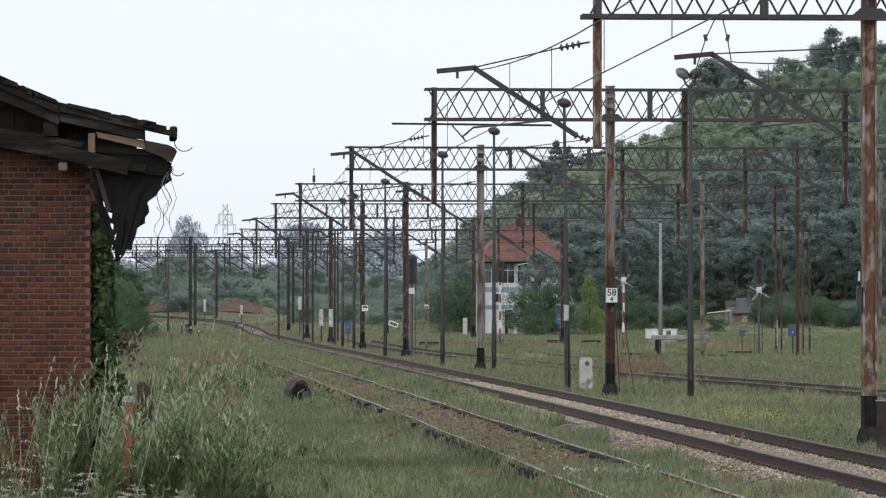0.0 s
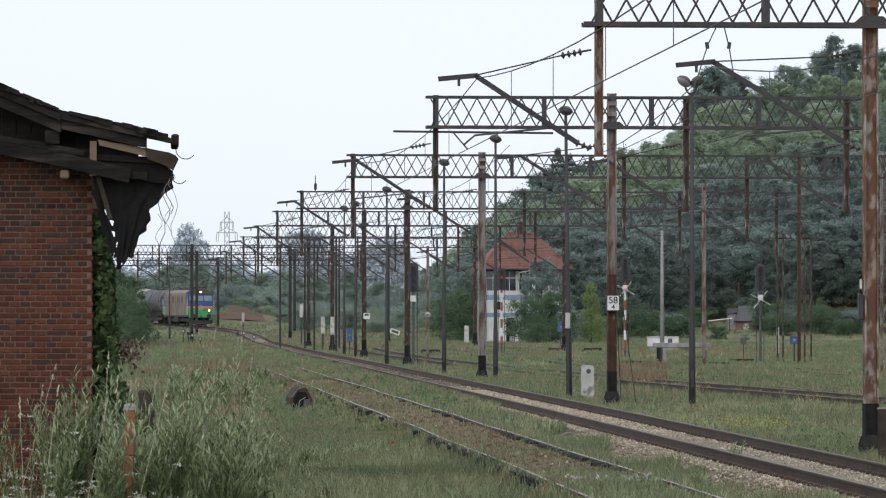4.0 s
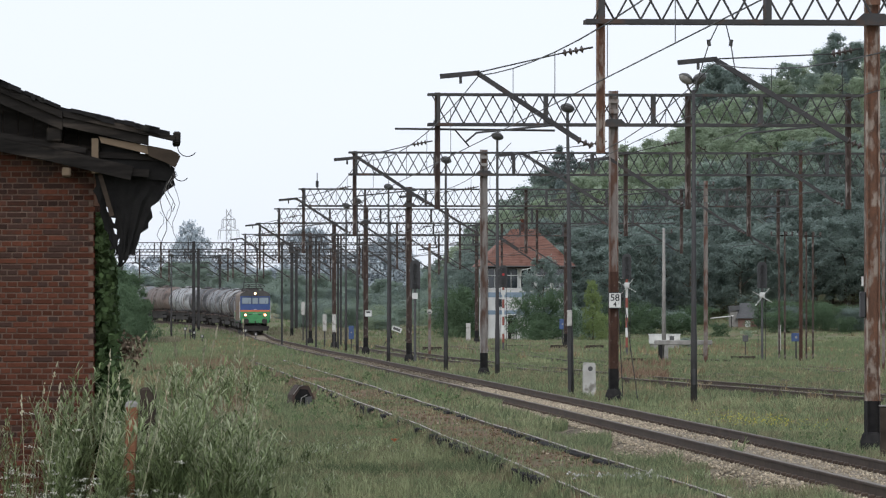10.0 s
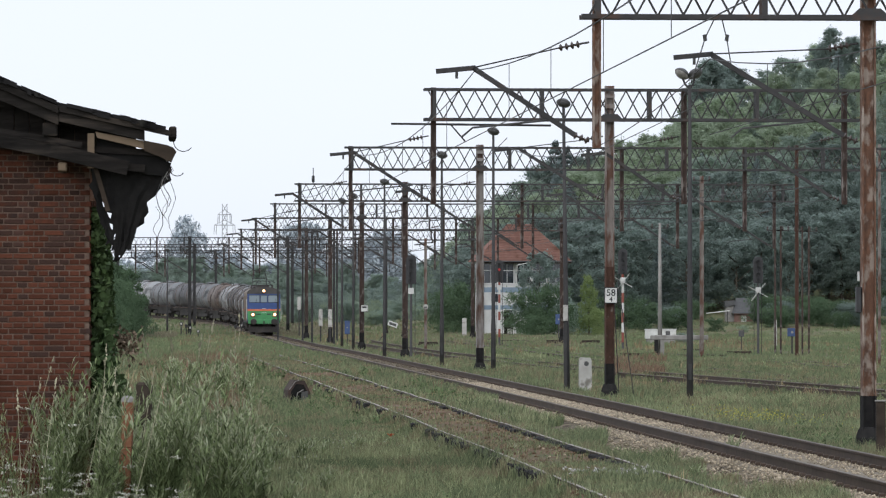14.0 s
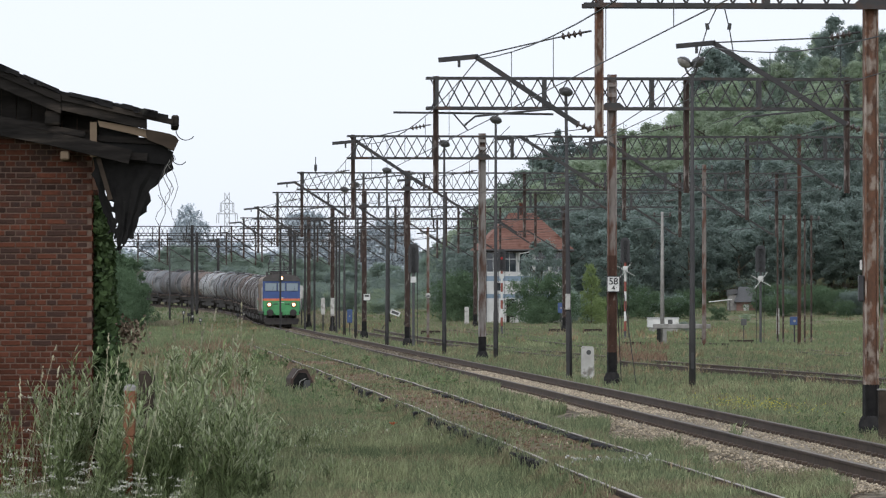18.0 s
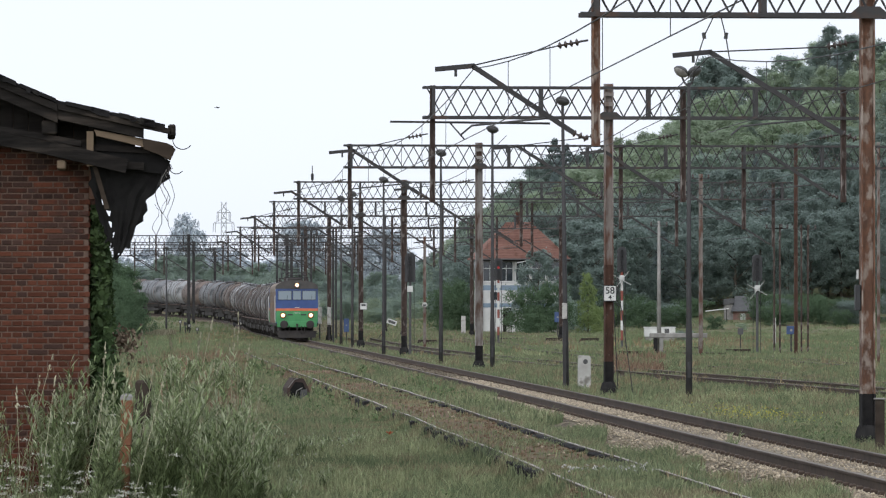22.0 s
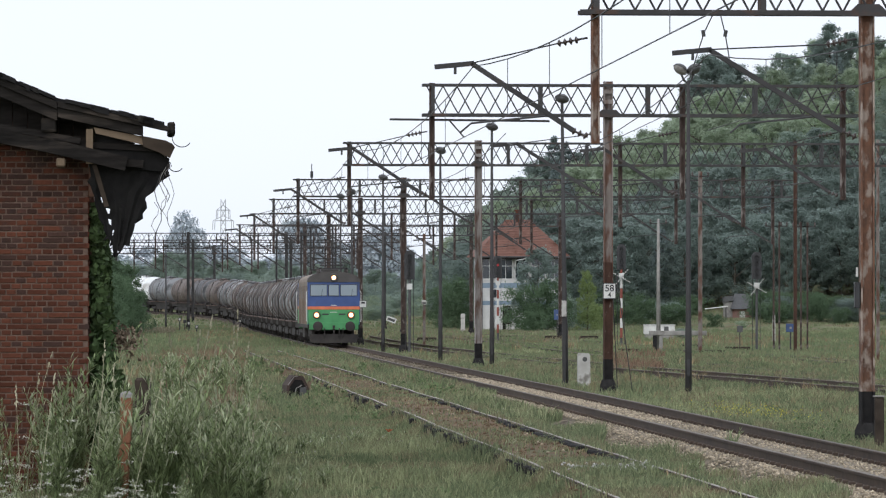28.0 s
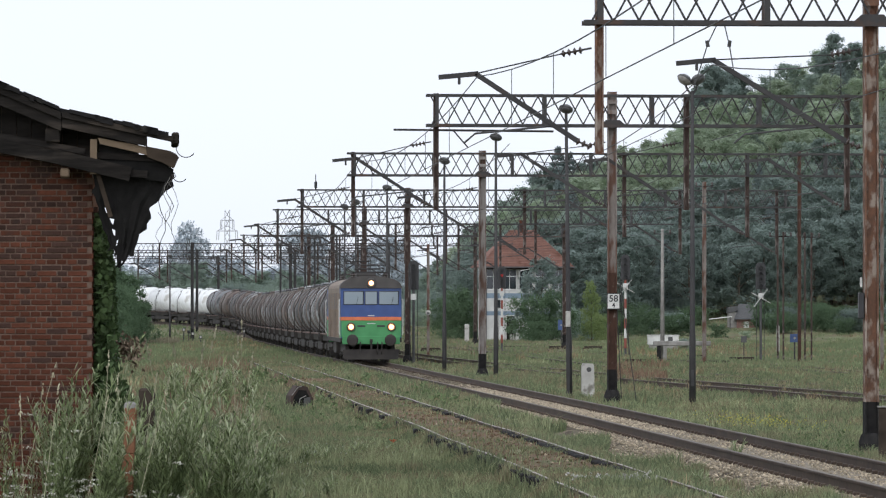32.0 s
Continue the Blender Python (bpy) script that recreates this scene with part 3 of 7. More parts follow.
def wheelset(parent, y, r, label="steel wheels on an axle"):
    g = Geo()
    for s in (-0.75, 0.75):
        k = 1 if s > 0 else -1
        g.lathe([(r + 0.03, s - 0.06 * k), (r + 0.03, s - 0.03 * k), (r, s - 0.02 * k), (r, s + 0.07 * k), (r - 0.09, s + 0.07 * k), (r - 0.12, s + 0.03 * k), (0.13, s + 0.05 * k), (0.1, s + 0.1 * k)], 18, "x")
    g.tube((-0.8, 0, 0), (0.8, 0, 0), 0.08)
    for i in range(6):
        a = math.pi * i / 3
        g.beam((0.82, 0.1 * math.cos(a), 0.1 * math.sin(a)), (0.82, (r - 0.1) * math.cos(a), (r - 0.1) * math.sin(a)), 0.04, 0.07)
    w = part("wheelset", g, "grime", parent, label)
    w.matrix_basis = Matrix.Translation((0, y, r))
    return w


def locomotive():
    lo = thing("locomotive", "blue and green electric freight locomotive with lit headlights", "locomotive")
    zf, zt = 1.14, 3.46
    mid = Geo().extrude(body_section(LOCO_HALF, zf, zt, 3.96), -LOCO_LONG + 1.7, -1.7)
    part("body", mid, "loco_side", lo, "dirty tan ribbed body side")
    for end, sgn in ((-0.45, 1), (-LOCO_LONG + 0.45, -1)):
        inner = end - 1.25 * sgn
        cab = part("cab", Geo().extrude(body_section(LOCO_HALF + 0.004, zf, zt + 0.004, 3.964), inner, end), "loco_blue", lo, "blue driver's cab")

        def face(name, x0, x1, z0, z1, d, material, label="", soft=0.0):
            ys = sorted((end + d * sgn, end - 0.05 * sgn))
            g = Geo().soft(x0, x1, ys[0], ys[1], z0, z1, soft) if soft else Geo().box(x0, x1, ys[0], ys[1], z0, z1)
            return part(name, g, material, cab, label)
        face("nose_panel", -1.38, 1.38, 1.18, 1.96, 0.03, "loco_green", "green nose panel", 0.02)
        face("stripe", -1.39, 1.39, 1.96, 2.12, 0.034, "loco_orange", "orange stripe")
        face("bumper_beam", -1.33, 1.33, 0.86, 1.24, 0.06, "loco_green", "green buffer beam", 0.02)
        for x0, x1 in ((-1.24, -0.38), (-0.26, 0.26), (0.38, 1.24)):
            w = face("cab_window", x0 - 0.035, x1 + 0.035, 2.675, 3.315, 0.03, "black", "dark rubber framed window", 0.02)
            part("pane", Geo().box(x0, x1, *sorted((end + 0.034 * sgn, end + 0.026 * sgn)), 2.71, 3.28), "cabglass", w, "glass coloured pale for the sky's reflection")
            if x0 != -0.26:
                part("wiper", Geo().beam((x0 + 0.3, end + 0.045 * sgn, 2.68), (x0 + 0.22, end + 0.045 * sgn, 3.05), 0.02), "black", w)
        for x in (-0.93, 0.93):
            rim = part("headlight", Geo().lathe([(0.2, -0.02), (0.21, 0.05), (0.19, 0.1), (0.14, 0.1), (0.13, 0.04)], 20, "y", (0, 0, 0)), "chrome", cab, "round rimmed headlight", True)
            rim.matrix_basis = Matrix.Translation((x, end + 0.03 * sgn, 1.66)) @ Matrix.Rotation(0 if sgn > 0 else math.pi, 4, "Z")
            if sgn > 0:
                part("bulb", Geo().lathe([(0.0, 0.07), (0.095, 0.07), (0.08, 0.095), (0.04, 0.11)], 20, "y"), "lit", rim, "lit warm lamp", True)
                part("reflector", Geo().lathe([(0.0, 0.04), (0.14, 0.05), (0.14, 0.06), (0.0, 0.06)], 20, "y"), "halo", rim, "reflector disc glowing orange as the lamp's halo", True)
        top = part("headlight", Geo().lathe([(0.23, -0.25), (0.24, 0.05), (0.2, 0.1), (0.13, 0.1), (0.12, 0.04)], 20, "y"), "loco_roof", cab, "round lamp housing above the cab", True)
        top.matrix_basis = Matrix.Translation((0.0, end + 0.02 * sgn, 3.68)) @ Matrix.Rotation(0 if sgn > 0 else math.pi, 4, "Z")
        if sgn > 0:
            part("bulb", Geo().lathe([(0.0, 0.07), (0.095, 0.07), (0.08, 0.095), (0.04, 0.11)], 20, "y"), "lit", top, "lit warm lamp", True)
            part("reflector", Geo().lathe([(0.0, 0.04), (0.13, 0.05), (0.13, 0.06), (0.0, 0.06)], 20, "y"), "halo", top, "reflector disc glowing orange as the lamp's halo", True)
        # roof brow over the windows
        brow = Geo().extrude([(x, z) for x, z in body_section(LOCO_HALF + 0.03, 3.44, 3.45, 4.0)], *sorted((end - 1.25 * sgn, end + 0.05 * sgn)))
        part("cab_roof", brow, "loco_roof", cab, "sooty brown cab roof")
        for x in (-0.45, 0.45):
            part("vent", Geo().soft(x - 0.18, x + 0.18, *sorted((end + 0.03 * sgn, end + 0.05 * sgn)), 1.66, 1.74, 0.008), "black", cab, "dark louvre")
        part("lettering_bar", Geo().box(-0.15, 0.15, *sorted((end + 0.006 * sgn, end + 0.004 * sgn)), 2.16, 2.195), "white", cab, "row of small white lettering")
        part("lettering_bar", Geo().box(-0.2, 0.2, *sorted((end + 0.036 * sgn, end + 0.032 * sgn)), 1.8, 1.83), "white", cab, "row of small white lettering")
        for x in (-0.875, 0.875):
            b = Geo().tube((x, end, 1.05), (x, end + 0.4 * sgn, 1.05), 0.11)
            b.lathe([(0.25, 0.38 * sgn), (0.27, 0.42 * sgn), (0.24, 0.46 * sgn), (0.1, 0.48 * sgn)], 18, "y", (x, end, 1.05))
            part("buffer", b, "grime", lo, "round black sprung buffer")
        hk = Geo().beam((0, end, 1.02), (0, end + 0.3 * sgn, 1.02), 0.12, 0.16).beam((0, end + 0.25 * sgn, 1.05), (0, end + 0.25 * sgn, 0.62), 0.08, 0.06)
        part("coupling_hook", hk, "grime", lo, "black coupling hook and chain")
        for x in (-0.5, 0.5, -0.3):
            part("brake_hose", Geo().line([(x, end + 0.05 * sgn, 0.95), (x, end + 0.2 * sgn, 0.85), (x + 0.03, end + 0.2 * sgn, 0.55), (x, end + 0.1 * sgn, 0.4)], 0.025, 6), "grime", lo)
        plough = Geo().extrude([(-1.25, 0.16), (1.25, 0.16), (1.32, 0.62), (-1.32, 0.62)], *sorted((end - 0.3 * sgn, end + 0.02 * sgn)))
        part("snow_plough", plough, "grime", lo, "blackened plough plate")
        for x0, x1 in ((-1.4, -1.05), (1.05, 1.4)):
            part("step", Geo().box(x0, x1, *sorted((end - 0.9 * sgn, end - 0.5 * sgn)), 0.4, 0.46), "grime", lo)
        for x in (-1.43, 1.43):
            part("handrail", Geo().line([(x, end - 0.06 * sgn, 1.3), (x * 1.03, end - 0.06 * sgn, 1.35), (x * 1.03, end - 0.06 * sgn, 2.9), (x, end - 0.06 * sgn, 2.95)], 0.022, 6), "white", lo, "pale grab rail")
        for x in (-1, 1):
            y0, y1 = sorted((end - 0.4 * sgn, end - 0.95 * sgn))
            sd = Geo().box(*sorted((x * 1.395, x * 1.412)), y0, y1, 2.5, 3.2)
            part("side_window", sd, "black", cab, "dark side window")
            part("side_stripe", Geo().box(*sorted((x * 1.395, x * 1.41)), *sorted((inner, end)), 1.96, 2.12), "loco_orange", cab, "orange stripe")
            part("side_panel", Geo().box(*sorted((x * 1.395, x * 1.408)), *sorted((inner, end)), 1.15, 1.96), "loco_green", cab, "green lower side")
    for s in (-1, 1):
        for i in range(9):
            y = -2.6 - i * 1.4
            part("grille", Geo().box(*sorted((s * 1.39, s * 1.425)), y - 0.45, y + 0.45, 2.5, 3.22), "black" if i % 2 else "loco_side", lo, "louvred side grille")
            part("rib", Geo().box(*sorted((s * 1.39, s * 1.44)), y + 0.6, y + 0.68, 1.16, 3.24), "loco_side", lo)
        part("sole_bar", Geo().box(*sorted((s * 1.2, s * 1.41)), -LOCO_LONG + 0.5, -0.5, 0.95, 1.14), "grime", lo)
        for b in (-4.0, -12.4):
            part("bogie_frame", Geo().soft(*sorted((s * 0.95, s * 1.15)), b - 2.6, b + 2.6, 0.45, 0.85, 0.04), "grime", lo, "black bogie side frame")
        part("tank", Geo().soft(*sorted((s * 0.9, s * 1.35)), -9.6, -6.8, 0.4, 0.95, 0.04), "grime", lo)
    for b in (-4.0, -12.4):
        for k in (-1.85, 0, 1.85):
            loco_wheels.append(wheelset(lo, b + k, 0.6))
    # roof gear
    part("roof_walk", Geo().box(-0.5, 0.5, -13.5, -3.0, 3.98, 4.05), "loco_roof", lo, "sooty roof walkway")
    for k, y in enumerate((-5.2, -7.0, -9.0, -11.0)):
        part("roof_box", Geo().soft(-0.45, 0.45, y - 0.5, y + 0.5, 4.05, 4.22, 0.04), "loco_roof", lo)
    for y in (-2.4, -14.0):
        base = part("pantograph", Geo().box(-0.8, -0.7, y - 0.9, y + 0.9, 4.15, 4.22).box(0.7, 0.8, y - 0.9, y + 0.9, 4.15, 4.22).box(-0.8, 0.8, y - 0.9, y - 0.8, 4.15, 4.22).box(-0.8, 0.8, y + 0.8, y + 0.9, 4.15, 4.22), "steel", lo, "roof frame of a pantograph")
        up = y < -10
        top = 5.45 if up else 4.5
        mz = (4.2 + top) / 2
        reach = 1.25 if up else 1.7
        for s in (-0.6, 0.6):
            for e in (-1, 1):
                part("arm", Geo().line([(s, y + e * 0.5, 4.22), (s, y + e * reach, mz), (s * 0.7, y + e * 0.12, top)], 0.026, 6), "steel", base, "raised diamond arm" if up else "folded diamond arm")
        for e in (-1, 1):
            part("cross_tube", Geo().tube((-0.6, y + e * reach, mz), (0.6, y + e * reach, mz), 0.022, n=6), "steel", base)
        part("collector_bow", Geo().line([(-1.0, y, top - 0.12), (-0.75, y, top + 0.03), (0.75, y, top + 0.03), (1.0, y, top - 0.12)], 0.035, 6), "steel", base, "contact strip")
        for x in (-0.75, 0.75):
            for e in (-0.85, 0.85):
                part("insulator", Geo().lathe([(0.05, 0), (0.09, 0.04), (0.05, 0.08), (0.09, 0.12), (0.05, 0.16), (0.05, 0.22)], 8, "z", (x, y + e, 3.94)), "porcelain", base)
    return lo


loco_wheels = []
loco = locomotive()

TANK_PAINT = {
    "brown": ((0.085, 0.062, 0.052), (0.16, 0.125, 0.108), "rusty brown tank wagon with grimy bands"),
    "grey": ((0.115, 0.12, 0.127), (0.215, 0.222, 0.232), "dirty grey tank wagon with dark ends"),
    "pale": ((0.19, 0.194, 0.198), (0.325, 0.33, 0.332), "pale grey tank wagon streaked with grime"),
    "dark": ((0.042, 0.042, 0.046), (0.1, 0.1, 0.106), "dark oil-stained tank wagon"),
    "white": ((0.6, 0.61, 0.61), (0.78, 0.79, 0.79), "clean white tank wagon"),
}
WAGON_LONG, WAGON_PIVOT = 13.1, 3.9


def tank_wagon(key):
    low, high, label = TANK_PAINT[key]
    M["tank_" + key] = mat("tank_paint_" + key, low, high, 0.6, 1.3, 0.1, wear=tuple(c * 0.45 for c in low) if key != "white" else (0.45, 0.44, 0.42), wear_at=0.6, wear_scale=0.7, stretch=(1.6, 0.7, 1.6), vary=0.12)
    w = thing("tank_wagon", label, "tank wagon", "tank wagons of the train")
    zc, r, L = 2.48, 1.4, 5.75
    prof = [(0.0, -L), (0.6, -L + 0.03), (1.0, -L + 0.12), (1.28, -L + 0.3), (r, -L + 0.55), (r, L - 0.55), (1.28, L - 0.3), (1.0, L - 0.12), (0.6, L - 0.03), (0.0, L)]
    tank = part("tank", Geo().lathe(prof, 28, "y", (0, 0, zc)), "tank_" + key, w, "", True)
    for i, y in enumerate((-5.0, -4.2, -3.1, -1.6, 1.2, 2.9, 4.1, 5.0)):
        paint = ("hoop", "hoop_pale", "hoop_rust", "hoop")[(i * 3 + len(key)) % 4]
        part("band", Geo().lathe([(r - 0.02, y - 0.06), (r + 0.025, y - 0.06), (r + 0.025, y + 0.06), (r - 0.02, y + 0.06)], 28, "y", (0, 0, zc)), paint if key != "white" else "tank_white", tank, "riveted hoop")
    part("dome", Geo().lathe([(0.42, 0), (0.42, 0.14), (0.36, 0.2), (0.1, 0.23)], 18, "z", (0, 0, zc + r - 0.05)), "tank_" + key, tank, "filling dome", True)
    part("walkway", Geo().box(-0.35, 0.35, -2.4, -0.5, zc + r + 0.05, zc + r + 0.09).box(-0.35, 0.35, 0.5, 2.4, zc + r + 0.05, zc + r + 0.09), "grime", w, "top walkway")
    rails = Geo()
    for x in (-0.4, 0.4):
        rails.line([(x, -2.4, zc + r), (x, -2.4, zc + r + 0.2), (x, 2.4, zc + r + 0.2), (x, 2.4, zc + r)], 0.02, 5)
    part("top_rail", rails, "grime", w)
    for s in (-1, 1):
        lad = Geo().line([(s * 1.5, -0.25, 1.0), (s * 1.5, -0.25, 2.6), (s * 1.0, -0.25, 3.7)], 0.02, 5).line([(s * 1.5, 0.25, 1.0), (s * 1.5, 0.25, 2.6), (s * 1.0, 0.25, 3.7)], 0.02, 5)
        for i in range(6):
            lad.tube((s * 1.5, -0.25, 1.1 + 0.28 * i), (s * 1.5, 0.25, 1.1 + 0.28 * i), 0.015, n=5)
        part("ladder", lad, "grime", w, "steel side ladder")
        part("sole_bar", Geo().box(*sorted((s * 0.95, s * 1.1)), -6.1, 6.1, 0.86, 1.2), "grime", w, "black frame girder")
        part("running_board", Geo().box(*sorted((s * 1.0, s * 1.32)), -5.6, 5.6, 1.2, 1.25), "hoop_rust", w, "rusty running board")
        for y in (-WAGON_PIVOT, WAGON_PIVOT):
            part("bogie_frame", Geo().soft(*sorted((s * 0.92, s * 1.06)), y - 1.2, y + 1.2, 0.4, 0.72, 0.05), "grime", w, "cast bogie side")
        for y in (-6.1, 6.1):
            k = 1 if y > 0 else -1
            part("buffer", Geo().tube((s * 0.875, y, 1.05), (s * 0.875, y + 0.4 * k, 1.05), 0.09).lathe([(0.22, y + 0.4 * k), (0.24, y + 0.44 * k), (0.1, y + 0.46 * k)], 14, "y", (s * 0.875, 0, 1.05)), "grime", w)
    part("centre_sill", Geo().box(-0.6, 0.6, -6.0, 6.0, 0.7, 1.2), "grime", w, "black centre sill")
    part("brake_gear", Geo().soft(-1.0, 1.0, -2.6, 2.6, 0.34, 0.9, 0.05), "grime", w, "black brake gear")
    for y in (-6.07, 6.07):
        part("headstock", Geo().box(-1.3, 1.3, y - 0.07, y + 0.07, 0.85, 1.25), "grime", w)
    for y in (-4.2, 4.2):
        part("saddle", Geo().box(-1.0, 1.0, y - 0.9, y + 0.9, 1.0, 1.35), "grime", w, "tank saddle")
    for y in (-WAGON_PIVOT, WAGON_PIVOT):
        for k in (-0.9, 0.9):
            wheelset(w, y + k, 0.46)
    return w


ORDER = ["dark", "pale", "grey", "dark", "pale", "brown", "grey", "dark", "grey", "pale", "brown", "dark", "grey", "brown", "pale", "grey", "brown", "dark", "brown", "grey", "white", "white", "white", "white", "grey", "brown"]
wagons, first = [], {}
for key in ORDER:
    if key not in first:
        first[key] = tank_wagon(key)
        wagons.append(first[key])
    else:
        wagons.append(copy_thing(first[key], Matrix.Identity(4)))


# ---- overhead line: lattice portals across the tracks ----
Z_LOW, GIRDER, PITCH = 7.72, 0.86, 0.87
brace_geo = {}


def brace_mesh(up):
    if up not in brace_geo:
        a, b = (0.03, GIRDER - 0.03) if up else (GIRDER - 0.03, 0.03)
        brace_geo[up] = Geo().beam((0, 0, a), (PITCH / 2, 0, b), 0.035, 0.045, (0, 1, 0)).mesh("brace", "steel")
    return brace_geo[up]


def h_column(z0, z1, w, dep):
    """A steel column of two flanges and a web."""
    a, b, c = w / 2, w / 2 - 0.03, dep / 2
    prof = [(-a, -c), (-b, -c), (-b, -0.03), (b, -0.03), (b, -c), (a, -c), (a, c), (b, c), (b, 0.03), (-b, 0.03), (-b, c), (-a, c)]
    n = len(prof)
    verts = [(x, y, z0) for x, y in prof] + [(x, y, z1) for x, y in prof]
    fs = [(i, (i + 1) % n, n + (i + 1) % n, n + i) for i in range(n)]
    for o in (0, n):
        fs += [(o, o + 1, o + 10, o + 11), (o + 2, o + 3, o + 8, o + 9), (o + 4, o + 5, o + 6, o + 7)]
    return Geo().add(verts, fs)


def mast(parent, x, top, paint, width=0.27, foot=True):
    k = 0.72
    m = part("mast", h_column(3.5 if paint == "flake" else k, top, width, width * 1.1), paint, parent, "weathered flaking mast")
    m.matrix_basis = Matrix.Translation((x, 0, 0))
    part("mast_foot", h_column(GROUND, k, width + 0.012, width * 1.1 + 0.012), "tar", m, "black tarred mast foot")
    if foot:
        part("footing", Geo().lathe([(0.26, GROUND - 0.2), (0.24, -0.05), (0.19, 0.1), (0.16, 0.14)], 10), "tar", m, "rounded black footing")
    if paint == "flake":
        part("rusty_length", h_column(k, 3.5, width + 0.008, width * 1.1 + 0.008), "rust_red", m, "rust-red lower length")
    for i in range(3):
        z = top - 0.35 - 0.3 * i
        part("gusset", Geo().box(-width / 2 - 0.012, width / 2 + 0.012, -width * 0.56, -width * 0.55, z, z + 0.12), paint, m)
    return m


def insulator(parent, p, q, discs=3, r=0.075):
    p, q = Vector(p), Vector(q)
    L = (q - p).length
    prof = [(0.02, 0)]
    for i in range(discs):
        c = L * (i + 0.5) / discs
        prof += [(0.02, c - 0.035), (r * 0.6, c - 0.03), (r, c), (r * 0.5, c + 0.02), (0.02, c + 0.025)]
    prof.append((0.02, L))
    ob = part("insulator", Geo().lathe(prof, 8), "porcelain", parent, "ribbed brown insulator", True)
    ob.matrix_basis = Matrix.Translation(p) @ (q - p).to_track_quat("Z", "Y").to_matrix().to_4x4()
    return ob


def bracket(parent, x, foot=5.42, dirn=-1, reach=2.35):
    """A cantilever from a column at x: strut, tip, tie with an insulator, steady arm."""
    k = Vector((x + dirn * reach, 0, foot + 1.42 + 0.45 * (reach - 2.35)))
    arm = part("cantilever", Geo().beam((x + dirn * 0.32, 0, foot + 0.12), k, 0.075, 0.09).beam(k + Vector((-dirn * 0.05, 0, 0.0)), k + Vector((dirn * 0.68, 0, -0.07)), 0.075, 0.09), "steel", parent, "dark steel cantilever strut")
    insulator(arm, (x + dirn * 0.05, 0, foot), (x + dirn * 0.36, 0, foot + 0.13), 3)
    part("tie_rod", Geo().tube(k, (x + dirn * 0.62, 0, foot + 1.72), 0.014, n=5), "wire", arm)
    insulator(arm, (x + dirn * 0.62, 0, foot + 1.72), (x + dirn * 0.2, 0, foot + 1.8), 4)
    part("tie_end", Geo().tube((x + dirn * 0.22, 0, foot + 1.8), (x + dirn * 0.05, 0, foot + 1.83), 0.02, n=5), "wire", arm)
    part("steady_arm", Geo().line([(x + dirn * 0.5, 0.05, foot + 0.42), (x + dirn * 2.2, 0.05, foot + 0.25), (x + dirn * 2.4, 0.05, foot + 0.08)], 0.02, 5), "wire", arm)
    part("wire_clamp", Geo().beam(k + Vector((dirn * 0.3, 0, -0.04)), k + Vector((dirn * 0.3, 0, -0.2)), 0.05), "wire", arm)


def portal(d, left, right, masts, drops, fine, arms=True):
    p = thing("catenary_portal", "dark lattice steel portal carrying the overhead line", "catenary portal", "overhead line portals", at=Matrix.Translation((line_x(d), d, 0)) @ Matrix.Rotation(T0, 4, "Z"))
    for y in (-0.2, 0.2):
        for z, h in ((Z_LOW, 0.085), (Z_LOW + GIRDER, 0.07)):
            part("chord", Geo().box(left, right, y - 0.035, y + 0.035, z - h / 2, z + h / 2), "steel", p, "long dark girder chord")
        n = int((right - left - 0.3) / (PITCH / 2))
        lat = Geo()
        for i in range(n):
            x = left + 0.15 + i * PITCH / 2
            up = (i % 2 == 0) if y < 0 else (i % 2 == 1)
            if fine:
                b = part("brace", brace_mesh(up), None, p)
                b.matrix_basis = Matrix.Translation((x, y, Z_LOW))
            else:
                a, c = (0.03, GIRDER - 0.03) if up else (GIRDER - 0.03, 0.03)
                lat.beam((x, y, Z_LOW + a), (x + PITCH / 2, y, Z_LOW + c), 0.035, 0.05, (0, 1, 0))
        if not fine:
            part("lattice", lat, "steel", p, "zigzag lattice bars")
    x = left + 0.3
    while x < right:
        part("upright", Geo().box(x - 0.05, x + 0.05, -0.24, 0.24, Z_LOW, Z_LOW + GIRDER), "steel", p)
        x += 3.1
    for x, paint in masts:
        mast(p, x, Z_LOW + GIRDER + 0.12, paint, 0.255 if d < 150 else 0.28)
        part("head_plate", Geo().extrude([(x - 0.45, Z_LOW - 0.06), (x + 0.45, Z_LOW - 0.06), (x + 0.2, Z_LOW + 0.16), (x - 0.2, Z_LOW + 0.16)], -0.26, -0.245), "steel", p, "riveted gusset plate")
        if arms:
            bracket(p, x - 0.14, reach=2.8 if d < 100 else 2.5)
    for x in drops:
        part("drop_post", h_column(5.3, Z_LOW + GIRDER + 0.06, 0.15, 0.2), "rust2" if d < 100 else "rust", p, "hanging post under the girder").matrix_basis = Matrix.Translation((x, 0, 0))
        if arms:
            bracket(p, x - 0.09, reach=2.2)
    return p


PORTALS = [85.0, 132.0, 180.5, 235.0, 281.0, 328.0, 375.0, 422.0, 470.0]
near_portal = portal(85.0, -2.4, 9.0, [(2.95, "rust2")], [-2.1], True)
part("hanger", Geo().line([(0.1, 0, Z_LOW), (-0.08, 0, 7.35), (-0.35, 0, 6.5)], 0.012, 5).line([(0.22, 0, Z_LOW), (0.32, 0, 7.3), (0.42, 0, 6.7)], 0.012, 5).tube((-0.08, 0, 7.28), (-0.1, 0, 7.4), 0.035, n=8).tube((0.31, 0, 7.28), (0.33, 0, 7.4), 0.035, n=8), "wire", near_portal, "wire hanger with small insulators")
